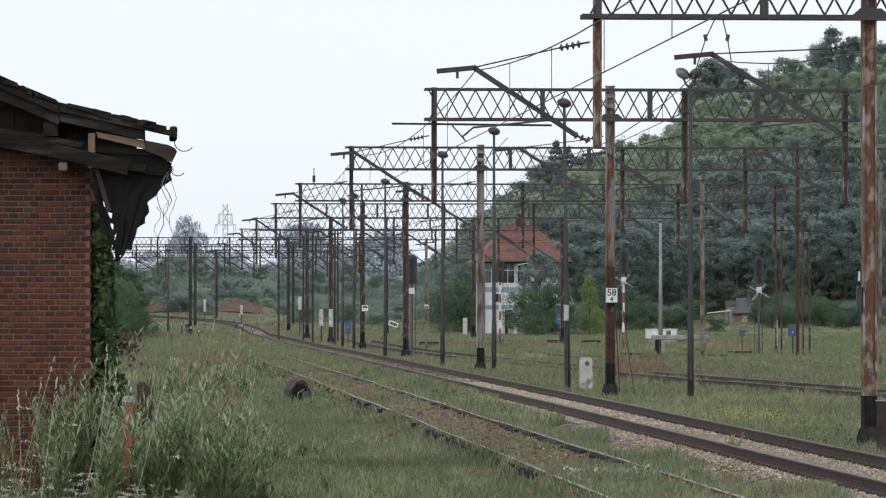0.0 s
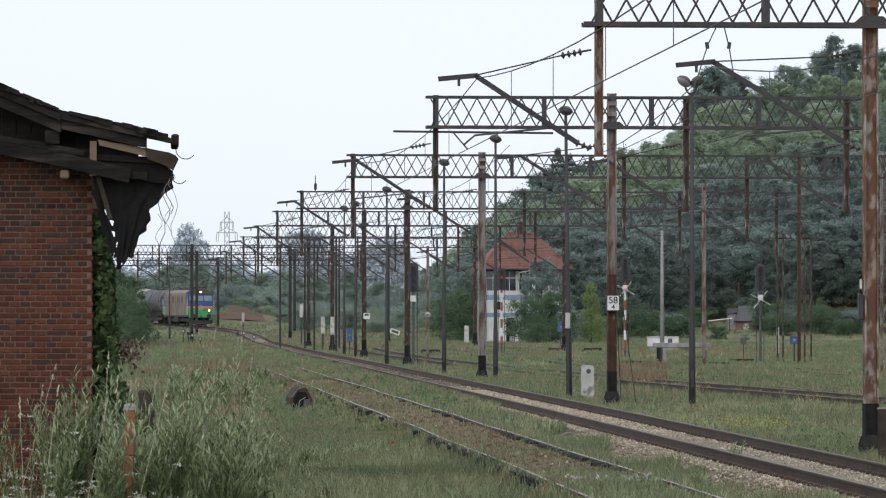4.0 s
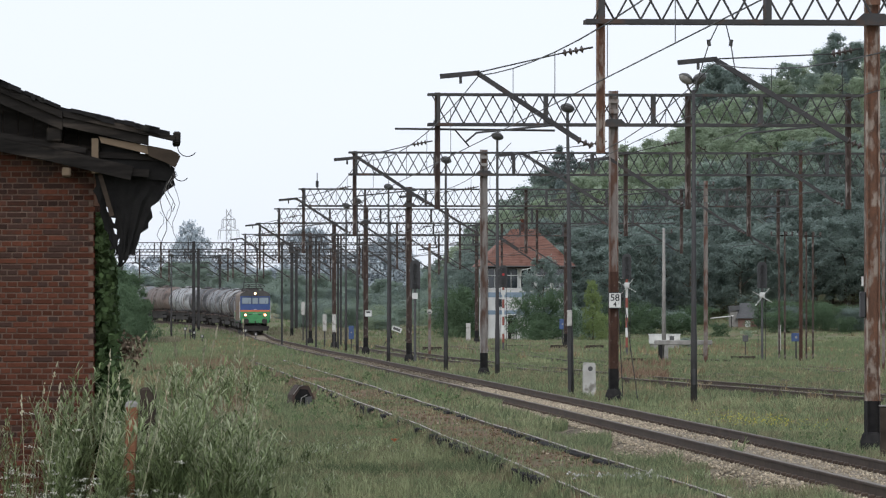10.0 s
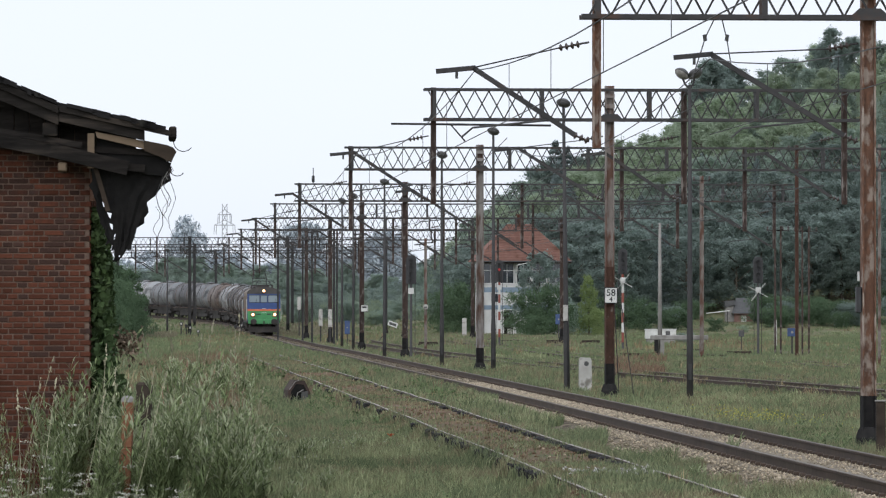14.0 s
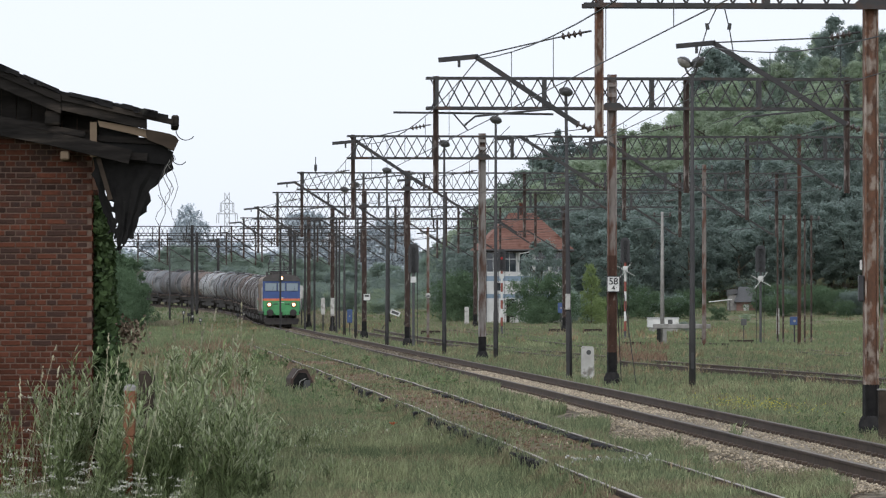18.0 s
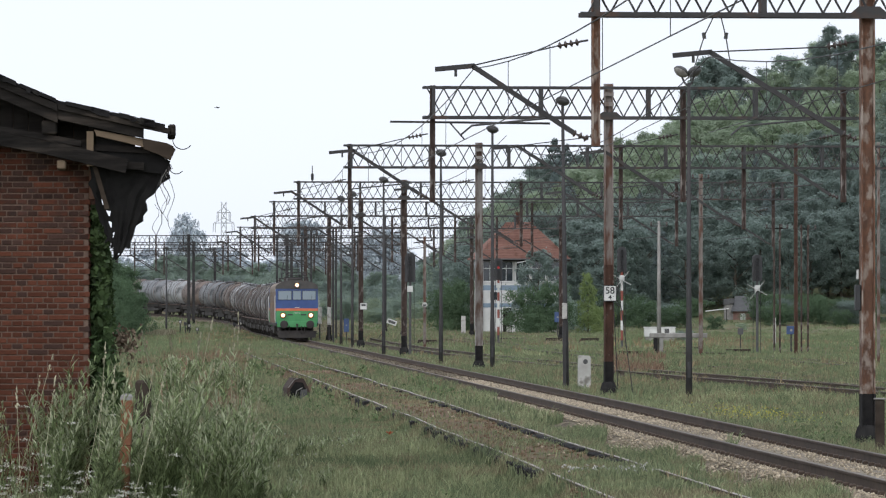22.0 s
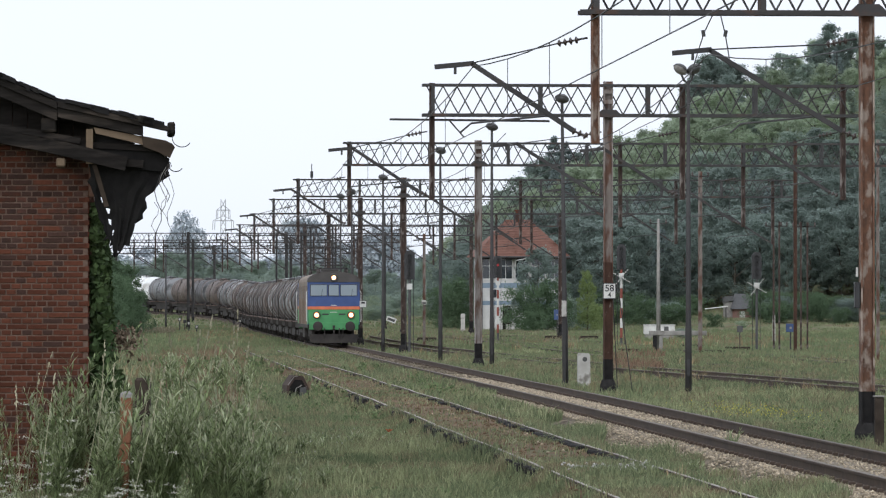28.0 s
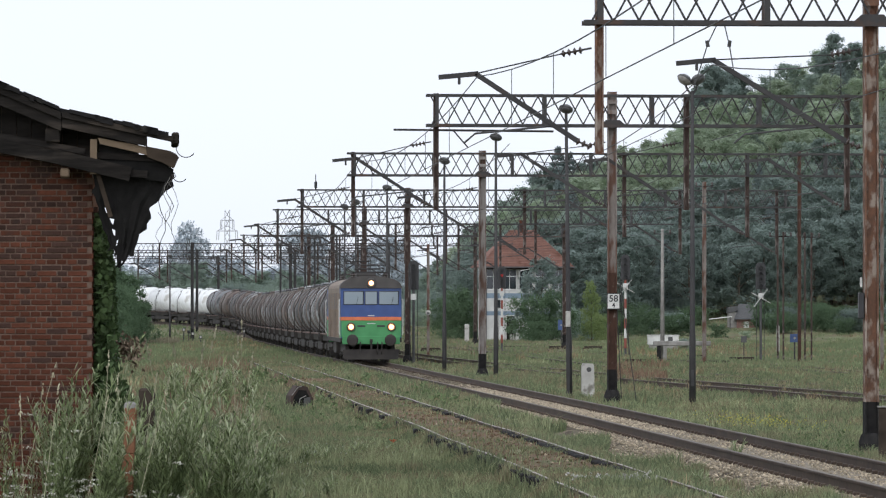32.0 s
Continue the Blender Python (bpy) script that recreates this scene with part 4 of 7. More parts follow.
cable_box = part("cable_box", Geo().soft(-0.05, 0.05, -0.08, 0.08, -0.24, 0.24, 0.015), "black", near_portal, "small black cable box")
cable_box.matrix_basis = Matrix.Translation((2.76, -0.05, 2.5))
part("cable_tag", Geo().soft(-0.02, 0.02, -0.02, 0.02, 0.34, 0.52, 0.005), "white", cable_box, "pale tag")
portal_b = portal(132.0, -2.4, 10.2, [(2.95, "flake")], [-2.12, 5.1, 9.75], True)
portal_c = portal(180.5, -2.52, 20.0, [(2.8, "palesteel")], [-2.28, 8.4, 13.27], False)
portal_d = portal(235.0, -2.65, 23.0, [(3.0, "rust")], [-2.4, 9.0, 17.0, 22.0], False)
portal(281.0, -2.6, 22.0, [(3.0, "rust")], [-2.3, 5.5, 8.0, 13.5], False)
portal(328.0, -2.6, 20.0, [(3.0, "rust"), (19.6, "rust")], [-2.3, 5.2, 7.5, 12.0, 15.0], False)
portal(375.0, -2.6, 17.0, [(3.0, "rust"), (11.0, "rust"), (16.6, "rust")], [-2.3, 5.5, 7.0, 13.5], False)
portal(422.0, -13.0, 14.0, [(3.0, "steel"), (-6.0, "steel"), (-12.6, "steel"), (12.0, "steel")], [-9.0, -2.4, 0.4, 5.5, 7.0, 9.5], False)
portal(470.0, -16.0, 12.0, [(5.0, "steel"), (-5.0, "steel"), (-15.6, "steel")], [-11.0, -8.0, -2.0, 1.0, 8.5], False)
portal(520.0, -18.0, 14.0, [(-17.6, "steel"), (-2.0, "steel"), (13.6, "steel")], [5.0], False, arms=False)

part("steady_bar", Geo().beam((-3.33, 0.1, 7.6), (1.27, 0.1, 7.56), 0.06).beam((-1.6, 0.1, 7.56), (-1.2, 0.1, 7.1), 0.04), "steel", portal_b, "level bar below the girder")
part("rod", Geo().tube((-1.7, 0, 8.58), (-1.7, 0, 9.4), 0.025, n=6).lathe([(0.03, 8.66), (0.075, 8.7), (0.075, 8.98), (0.03, 9.02)], 8, "z", (-1.7, 0, 0)), "black", portal_d, "upright rod with an insulator")

# kilometre plates on the masts
def flat_text(body, size, parent, at, material):
    cu = bpy.data.curves.new("digits", "FONT")
    cu.body, cu.size, cu.align_x, cu.align_y, cu.extrude = body, size, "CENTER", "CENTER", 0.002
    cu.offset = 0.012 * size
    tmp = bpy.data.objects.new("digits", cu)
    me = bpy.data.meshes.new_from_object(tmp)
    me.materials.clear()
    me.materials.append(M[material])
    bpy.data.objects.remove(tmp)
    ob = part("digits", me, None, parent, "black painted digits")
    ob.matrix_basis = Matrix.Translation(at) @ Matrix.Rotation(radians(90), 4, "X")
    return ob


def km_plate(x, y, z, w, h, digits):
    k = thing("kilometre_plate", "white kilometre plate with black digits on a mast", "sign", "kilometre plates", at=Matrix.Translation((x, y, z)) @ Matrix.Rotation(T0, 4, "Z"))
    part("plate", Geo().soft(-w / 2, w / 2, -0.02, 0.02, -h / 2, h / 2, 0.006), "white", k)
    edge = Geo()
    for s in (-1, 1):
        edge.box(s * w / 2 - 0.012, s * w / 2 + 0.012, -0.024, 0.02, -h / 2, h / 2).box(-w / 2, w / 2, -0.024, 0.02, s * h / 2 - 0.012, s * h / 2 + 0.012)
    part("rim", edge, "black", k, "thin black rim")
    if digits:
        flat_text("58", 0.27, k, (0, -0.026, 0.07), "black")
        flat_text("4", 0.2, k, (0, -0.026, -0.12), "black")
    else:
        part("marks", Geo().box(-w * 0.3, w * 0.3, -0.026, -0.02, 0.02, h * 0.32), "black", k)


p2 = Matrix.Translation((line_x(132), 132, 0)) @ Matrix.Rotation(T0, 4, "Z") @ Vector((2.97, -0.19, 2.68))
km_plate(p2.x, p2.y, p2.z, 0.36, 0.44, True)
p5 = Matrix.Translation((line_x(281), 281, 0)) @ Matrix.Rotation(T0, 4, "Z") @ Vector((3.15, -0.19, 2.2))
km_plate(p5.x, p5.y, p5.z, 0.42, 0.4, False)


# ---- contact lines ----
def contact_span(d0, d1, side, z_top, z_low, sag, group, z_near=None):
    w = thing("overhead_wire", "thin dark carrier and contact wires with droppers", "wire", group)
    a, b = START + ALONG * d0 + ACROSS * side, START + ALONG * d1 + ACROSS * side
    pts = []
    for i in range(13):
        q = i / 12
        pts.append(a + (b - a) * q + Vector((0, 0, z_top - 4 * sag * q * (1 - q))))
    part("carrier_wire", Geo().line(pts, 0.011, 5), "wire", w)
    low = [p.copy() for p in (a, b)]
    low[0].z, low[1].z = z_near or z_low, z_low
    part("contact_wire", Geo().line(low, 0.009, 5), "wire", w)
    for i in range(2, 11, 2):
        part("dropper", Geo().tube(pts[i], low[0] + (low[1] - low[0]) * (i / 12), 0.006, n=4), "wire", w)


for d0, d1 in zip([38.0] + PORTALS[:-2], PORTALS[:-1]):
    near = d0 < 90
    contact_span(d0 / math.cos(T0), d1 / math.cos(T0), 0.0, 6.95 if near else 7.2, 5.55, 0.9 if near else 0.6, "main line wires", 6.2 if d0 == 85.0 else None)
    contact_span(d0 / math.cos(T0), d1 / math.cos(T0), -4.35, 6.72, 5.5, 0.5, "siding wires")
for d0, d1 in zip(PORTALS[1:5], PORTALS[2:6]):
    contact_span(d0 / math.cos(T0), d1 / math.cos(T0), 5.2, 6.7, 5.5, 0.5, "yard wires")
    contact_span(d0 / math.cos(T0), d1 / math.cos(T0), 9.6, 6.7, 5.5, 0.5, "yard wires")


# ---- yard lamps ----
def yard_lamp(x, y, top, heads, lean=0.0):
    k = thing("yard_lamp", "tall dark yard lamp post with a globe lamp", "street lamp", "yard lamps", at=Matrix.Translation((x, y, 0)) @ Matrix.Rotation(lean, 4, "Y"))
    part("post", Geo().lathe([(0.095, GROUND - 0.2), (0.09, 1.6), (0.075, 1.9), (0.045, top - (0.3 if len(heads) > 1 else 0.06))], 10), "steel", k, "tapered dark steel post", True)
    part("inspection_door", Geo().soft(-0.05, 0.05, -0.1, -0.08, 0.3, 0.75, 0.01), "steel", k)
    for hx, r in heads:
        # A left head gets the paler grey, all others the dark enamel.
        h = part("lamp_head", Geo().lathe([(0.04, -r * 0.5), (r * 0.6, -r * 0.42), (r * 0.9, -r * 0.2), (r * 0.97, r * 0.04)], 16), "concrete" if hx < 0 else "lampcap", k, "lamp bowl, pale grey on a left head", True)
        h.matrix_basis = Matrix.Translation((hx, 0, top)) @ Matrix.Rotation(0.55 if hx < 0 else -0.5 if hx > 0 else 0.25, 4, "Y") @ Matrix.Rotation(-0.3, 4, "X")
        part("lamp_cap", Geo().lathe([(r * 1.04, r * 0.02), (r * 0.92, r * 0.3), (r * 0.55, r * 0.58), (r * 0.15, r * 0.68)], 16), "lampcap", h, "dark enamel cap", True)
        if hx:
            part("arm", Geo().line([(0, 0, top - 0.42), (hx * 0.6, 0, top - 0.28), (hx, 0, top - 0.06)], 0.03, 6), "steel", k)


yard_lamp(6.92, 128.6, 8.86, [(-0.22, 0.22), (0.16, 0.22)])
yard_lamp(3.78, 139.6, 8.52, [(0, 0.22)], -0.012)
yard_lamp(1.97, 177.6, 9.1, [(0, 0.24)])
yard_lamp(-0.02, 195.0, 8.75, [(0, 0.24)])
yard_lamp(-2.82, 224.6, 8.4, [(0, 0.24)])
yard_lamp(-6.45, 296.0, 9.1, [(0, 0.28)])
yard_lamp(-5.4, 279.0, 9.0, [(0, 0.28)])
yard_lamp(-25.1, 420.0, 7.4, [(0, 0.24)])


# ---- lone masts of the yard ----
def lone_mast(x, y, top, paint, label, w=0.24):
    k = thing("line_mast", label, "mast", "yard masts", at=Matrix.Translation((x, y, 0)))
    if paint == "concrete":
        part("pole", Geo().lathe([(w * 0.62, GROUND - 0.2), (w * 0.36, top)], 8), paint, k, "", True)
    else:
        part("pole", h_column(GROUND - 0.1, top, w, w), paint, k)
    part("crossbar", Geo().beam((-0.45, 0, top - 0.25), (0.45, 0, top - 0.25), 0.06), "steel", k)
    for s in (-0.4, 0.4):
        part("insulator", Geo().lathe([(0.03, 0), (0.07, 0.05), (0.04, 0.1), (0.06, 0.14), (0.02, 0.2)], 8, "z", (s, 0, top - 0.22)), "porcelain", k)


lone_mast(11.16, 236, 6.6, "concrete", "slim pale concrete mast in the grass", 0.2)
beam = thing("concrete_beam", "grey weathered concrete beam resting on short legs", "beam", at=Matrix.Translation((12.0, 235.4, 0)))
part("beam", Geo().soft(-1.35, 1.6, -0.14, 0.14, 0.62, 0.86, 0.03), "concrete", beam)
for x, paint in ((-1.05, "tar"), (-0.75, "concrete"), (1.25, "concrete")):
    part("leg", Geo().soft(x - 0.1, x + 0.1, -0.1, 0.1, GROUND - 0.1, 0.62, 0.02), paint, beam, "short square leg")
lone_mast(13.25, 235, 9.0, "flake", "slim rust-streaked grey mast in the grass", 0.2)
lone_mast(19.0, 200, 9.4, "flake", "slim rust-streaked grey mast in the grass", 0.13)
lone_mast(17.72, 230, 10.4, "rust_red", "rust-streaked steel mast in the yard", 0.17)
for x, y in ((17.65, 244), (17.95, 244), (19.25, 246), (19.6, 246)):
    lone_mast(x, y, 6.6, "rust", "rust-streaked steel mast in the yard", 0.09)
for x, y in ((-12.0, 336), (-10.2, 336), (-7.9, 345), (-9.0, 318), (-7.2, 306)):
    lone_mast(x, y, 7.4, "steel", "thin dark steel mast in the yard", 0.14)
lone_mast(-0.95, 262, 6.2, "flake", "slim pale flaking mast in the grass", 0.16)


# ---- signals, posts and signs ----
def signal(x, y, head_z, lit, crossed, banded):
    s = thing("light_signal", "black railway light signal on a banded post" if banded else "black railway light signal on a grey post", "railway signal", "light signals", at=Matrix.Translation((x, y, 0)))
    part("post", Geo().tube((0, 0, GROUND - 0.1), (0, 0, head_z - 0.5), 0.07, n=10), "lampcap", s)
    if banded:
        z, k = 0.3, 0
        while z < head_z - 0.9:
            part("band", Geo().tube((0, 0, z), (0, 0, z + 0.55), 0.078, n=10), "white" if k % 2 else "redpaint", s, "white band" if k % 2 else "red band")
            z, k = z + 0.56, k + 1
    box = part("signal_head", Geo().extrude([(-0.26, -0.7), (0.26, -0.7), (0.26, 0.55), (0.14, 0.72), (-0.14, 0.72), (-0.26, 0.55)], -0.08, 0.14), "black", s, "black rounded signal screen")
    box.matrix_basis = Matrix.Translation((0, 0, head_z))
    for i, z in enumerate((0.45, 0.12, -0.2, -0.52)):
        part("hood", Geo().lathe([(0.11, 0.0), (0.11, -0.16), (0.095, -0.16), (0.095, -0.02)], 12, "y", (0, -0.08, z)), "black", box, "lamp hood")
        part("lens", Geo().lathe([(0.0, -0.03), (0.09, -0.03), (0.09, 0.0)], 12, "y", (0, -0.08, z)), "redlit" if lit == i else "black", box, "red lit lens" if lit == i else "")
    if crossed:
        for a in (0.9, -0.5):
            c, q = math.cos(a) * 0.6, math.sin(a) * 0.6
            part("cross_arm", Geo().beam((-c, -0.14, head_z - 1.15 - q), (c, -0.14, head_z - 1.15 + q), 0.03, 0.075, (0, 1, 0)), "white", s, "white out-of-use bar")
    part("marker", Geo().soft(-0.14, 0.14, -0.1, -0.075, head_z - 1.2, head_z - 0.9, 0.01), "white", s, "white marker plate")
    part("ladder", Geo().line([(-0.2, 0.25, GROUND), (-0.2, 0.16, head_z)], 0.015, 4).line([(0.2, 0.25, GROUND), (0.2, 0.16, head_z)], 0.015, 4), "steel", s)


M["redlit"] = glow("red_signal_light", (0.4, 0.03, 0.03), 0.25)
signal(10.2, 260, 4.86, -1, True, True)
signal(16.75, 244, 4.25, -1, True, False)
signal(3.72, 300, 4.6, 1, False, True)
signal(-1.55, 228, 4.15, -1, False, False)

st = thing("marker_stone", "white-painted concrete marker stone with a dark badge", "marker stone", at=Matrix.Translation((4.4, 141.6, 0)) @ Matrix.Rotation(0.05, 4, "Z"))
part("stone", Geo().extrude([(-0.2, GROUND - 0.1), (0.2, GROUND - 0.1), (0.18, 0.72), (0.14, 0.78), (-0.14, 0.79), (-0.19, 0.74)], -0.16, 0.16), "stonepaint", st)
part("badge", Geo().lathe([(0.0, -0.006), (0.075, -0.006), (0.075, 0.0)], 14, "y", (0.02, -0.16, 0.6)), "lampcap", st, "faded round badge")

lump = thing("point_lever_box", "blackened hooded trackside box in the grass", "trackside box", at=Matrix.Translation((-3.8, 120, 0)) @ Matrix.Rotation(0.25, 4, "Z"))
part("hood", Geo().extrude([(0.31, GROUND - 0.05), (0.31, 0.12), (0.16, 0.43), (-0.1, 0.46), (-0.28, 0.2), (-0.31, GROUND - 0.05)], -0.28, 0.3), "boxrust", lump, "bent rusty plate hood")
# The hood is solid; a black plate paints the dark of its hollow.
part("mouth", Geo().extrude([(0.24, GROUND - 0.05), (0.24, 0.1), (0.12, 0.33), (-0.07, 0.35), (-0.21, 0.16), (-0.24, GROUND - 0.05)], -0.3, -0.282), "lining", lump, "black plate painted as the hood's dark hollow")
part("flap", Geo().hexa([(0.02, -0.36, -0.3), (0.22, -0.33, -0.3), (0.22, -0.31, -0.3), (0.02, -0.34, -0.3), (0.06, -0.36, 0.14), (0.23, -0.33, 0.16), (0.23, -0.31, 0.16), (0.06, -0.34, 0.14)]), "lampcap", lump, "loose grey flap")
part("rim", Geo().line([(-0.26, -0.3, 0.2), (-0.1, -0.31, 0.42), (0.0, -0.31, 0.44)], 0.012, 5), "hoop_pale", lump, "thin pale edge line")
part("lever", Geo().line([(-0.12, -0.34, -0.25), (-0.05, -0.35, 0.12), (0.1, -0.36, 0.2)], 0.014, 5), "hoop_pale", lump, "bent pale lever")

tilt = thing("shunting_sign", "white-rimmed sign leaning on a bent post", "sign", at=Matrix.Translation((-3.5, 325, 1.05)) @ Matrix.Rotation(0.35, 4, "Y"))
part("board", Geo().soft(-0.35, 0.35, -0.02, 0.02, -0.17, 0.17, 0.01), "white", tilt)
part("face", Geo().box(-0.26, 0.26, -0.026, -0.021, -0.09, 0.09), "lampcap", tilt, "grey sign face")
part("post", Geo().tube((-0.1, 0.03, -0.1), (-0.5, 0.05, -1.4), 0.03, n=6), "steel", tilt)


def white_board(x, y, z0, z1, w):
    k = thing("white_post_board", "narrow white painted board on a post", "sign", "white boards", at=Matrix.Translation((x, y, 0)))
    part("board", Geo().soft(-w / 2, w / 2, -0.03, 0.03, z0, z1, 0.01), "stonepaint", k)
    part("post", Geo().box(-0.05, 0.05, 0.03, 0.12, GROUND - 0.1, z1 - 0.05), "steel", k)


white_board(-8.7, 329, 0.9, 2.1, 0.28)
white_board(-7.95, 326, 0.85, 2.1, 0.28)
white_board(-12.2, 392, 2.0, 3.1, 0.3)
white_board(-26.4, 510, 1.65, 3.0, 0.28)
white_board(-20.8, 475, 1.4, 2.4, 0.28)
white_board(1.87, 390, -0.3, 1.3, 0.38)
white_board(18.1, 250, 0.2, 1.6, 0.16)
white_board(3.73, 139.3, 1.92, 2.4, 0.15)


white_board(5.94, 405, -0.15, 0.32, 0.42)
oval = thing("round_sign", "small round white sign on a pale mast", "sign", at=Matrix.Translation((-0.95, 261.8, 2.3)))
part("plate", Geo().lathe([(0.0, -0.02), (0.15, -0.02), (0.15, 0.02), (0.0, 0.02)], 16, "y"), "stonepaint", oval)
part("marks", Geo().box(-0.09, 0.09, -0.026, -0.02, -0.08, 0.02), "lampcap", oval, "grey mark")
part("clamp", Geo().box(-0.05, 0.05, 0.02, 0.12, -0.05, 0.05), "steel", oval)


def blue_box(x, y, z, w, h):
    k = thing("blue_sign", "small blue enamel sign on a post", "sign", "blue signs", at=Matrix.Translation((x, y, z)))
    part("plate", Geo().soft(-w / 2, w / 2, -0.03, 0.03, -h / 2, h / 2, 0.02), "bluepaint", k)
    part("post", Geo().box(-0.04, 0.04, 0.03, 0.1, GROUND - z - 0.1, h / 2), "steel", k)
    part("mark", Geo().lathe([(0.0, -0.006), (w * 0.14, -0.006), (w * 0.14, 0)], 10, "y", (0, -0.03, 0)), "concrete", k)


blue_box(18.7, 246, 0.95, 0.5, 0.45)
blue_box(9.1, 360, 1.3, 0.5, 0.8)
blue_box(-6.4, 310, 0.9, 0.35, 0.9)

def point_indicator(px, d, h, faced):
    k = thing("point_indicator", "small black and white point indicator beside the track", "railway signal", "point indicators", at=Matrix.Translation(((px - 784) / 8142 * d, d, ground_z((px - 784) / 8142 * d, d))))
    part("post", Geo().tube((0, 0, -0.1), (0, 0, h - 0.3), 0.05, n=8), "black", k)
    part("lantern", Geo().soft(-0.13, 0.13, -0.12, 0.12, h - 0.26, h + 0.04, 0.03), "black", k, "black lantern box")
    if faced:
        part("face", Geo().soft(-0.08, 0.08, -0.14, -0.118, h - 0.2, h - 0.01, 0.01), "stonepaint", k, "white lantern face")


for px, d, h, faced in ((322, 398, 1.25, True), (331, 402, 1.05, False), (338, 401, 0.9, True), (352, 384, 0.7, True), (418, 424, 0.75, False), (429, 425, 0.8, True), (447, 412, 0.65, True)):
    point_indicator(px, d, h, faced)


def old_sleeper(px, d, turn, n):
    k = thing("old_sleeper", "dark weathered sleepers lying in the grass", "sleeper", "loose sleepers", at=Matrix.Translation(((px - 784) / 8142 * d, d, GROUND)) @ Matrix.Rotation(turn, 4, "Z"))
    for i in range(n):
        part("timber", Geo().soft(-0.7 + 0.08 * i, 0.65 - 0.05 * i, -0.13 + 0.2 * i, 0.11 + 0.2 * i, -0.05 + 0.1 * i, 0.2 + 0.1 * i, 0.03), "oldwood", k)


for px, d, turn, n in ((985, 316, 0.1, 2), (1046, 314, -0.2, 2), (1228, 262, 0.3, 1), (1268, 232, 0.1, 1), (1120, 240, -0.15, 1), (905, 330, 0.4, 1), (1310, 250, 0.2, 1), (760, 300, 0.1, 2)):
    old_sleeper(px, d, turn, n)

ct = thing("white_container", "low white metal box on a concrete slab", "container", at=Matrix.Translation((15.2, 320, 0)))
part("skid", Geo().soft(-1.0, 0.95, -0.45, 0.45, GROUND - 0.05, 0.05, 0.03), "concrete", ct, "grey concrete foot")
part("box", Geo().soft(-1.1, 1.05, -0.5, 0.5, 0.05, 0.68, 0.04), "white", ct)
part("lid", Geo().soft(-1.14, 1.09, -0.54, 0.54, 0.68, 0.74, 0.02), "white", ct)
part("panel", Geo().box(0.3, 0.62, -0.51, -0.5, 0.25, 0.6), "lampcap", ct, "grey panel")

ep = thing("wooden_post", "short grey weathered wooden post", "post", at=Matrix.Translation((7.6, 80, 0)))
part("post", Geo().soft(-0.06, 0.1, -0.08, 0.08, GROUND - 0.1, 0.72, 0.02), "oldwood", ep)
part("cap", Geo().soft(-0.08, 0.12, -0.1, 0.1, 0.72, 0.75, 0.01), "concrete", ep, "pale cap")

gw = thing("stay_wire", "thin dark stay wires of a mast", "wire", at=Matrix.Translation((line_x(132) + 2.97, 132, 0)))
part("stay", Geo().tube((0.2, 0, 3.2), (0.65, -0.3, -0.2), 0.014, n=5), "steel", gw)
part("stay", Geo().tube((0.1, 0, 2.6), (0.25, 0.3, -0.2), 0.014, n=5), "steel", gw)


# ---- signal box ----
M["plaster"] = mat("dirty_white_plaster", (0.38, 0.38, 0.37), (0.6, 0.6, 0.58), 0.9, 1.2, 0.2, wear=(0.28, 0.27, 0.25), wear_at=0.6, wear_scale=0.6)
M["bluegrey"] = mat("blue_grey_band", (0.12, 0.17, 0.22), (0.2, 0.26, 0.32), 0.8, 2.0, 0.1)
# Tile red is dulled and darkened, with the haze put into the colour.
M["rooftile"] = mat("red_clay_tiles", (0.15, 0.083, 0.068), (0.235, 0.13, 0.104), 0.9, 2.2, 0.5, wear=(0.12, 0.06, 0.045), wear_at=0.6, wear_scale=0.7, island=0.2)
M["darkglass"] = glass("dark_window", (0.02, 0.025, 0.03), 0.1)


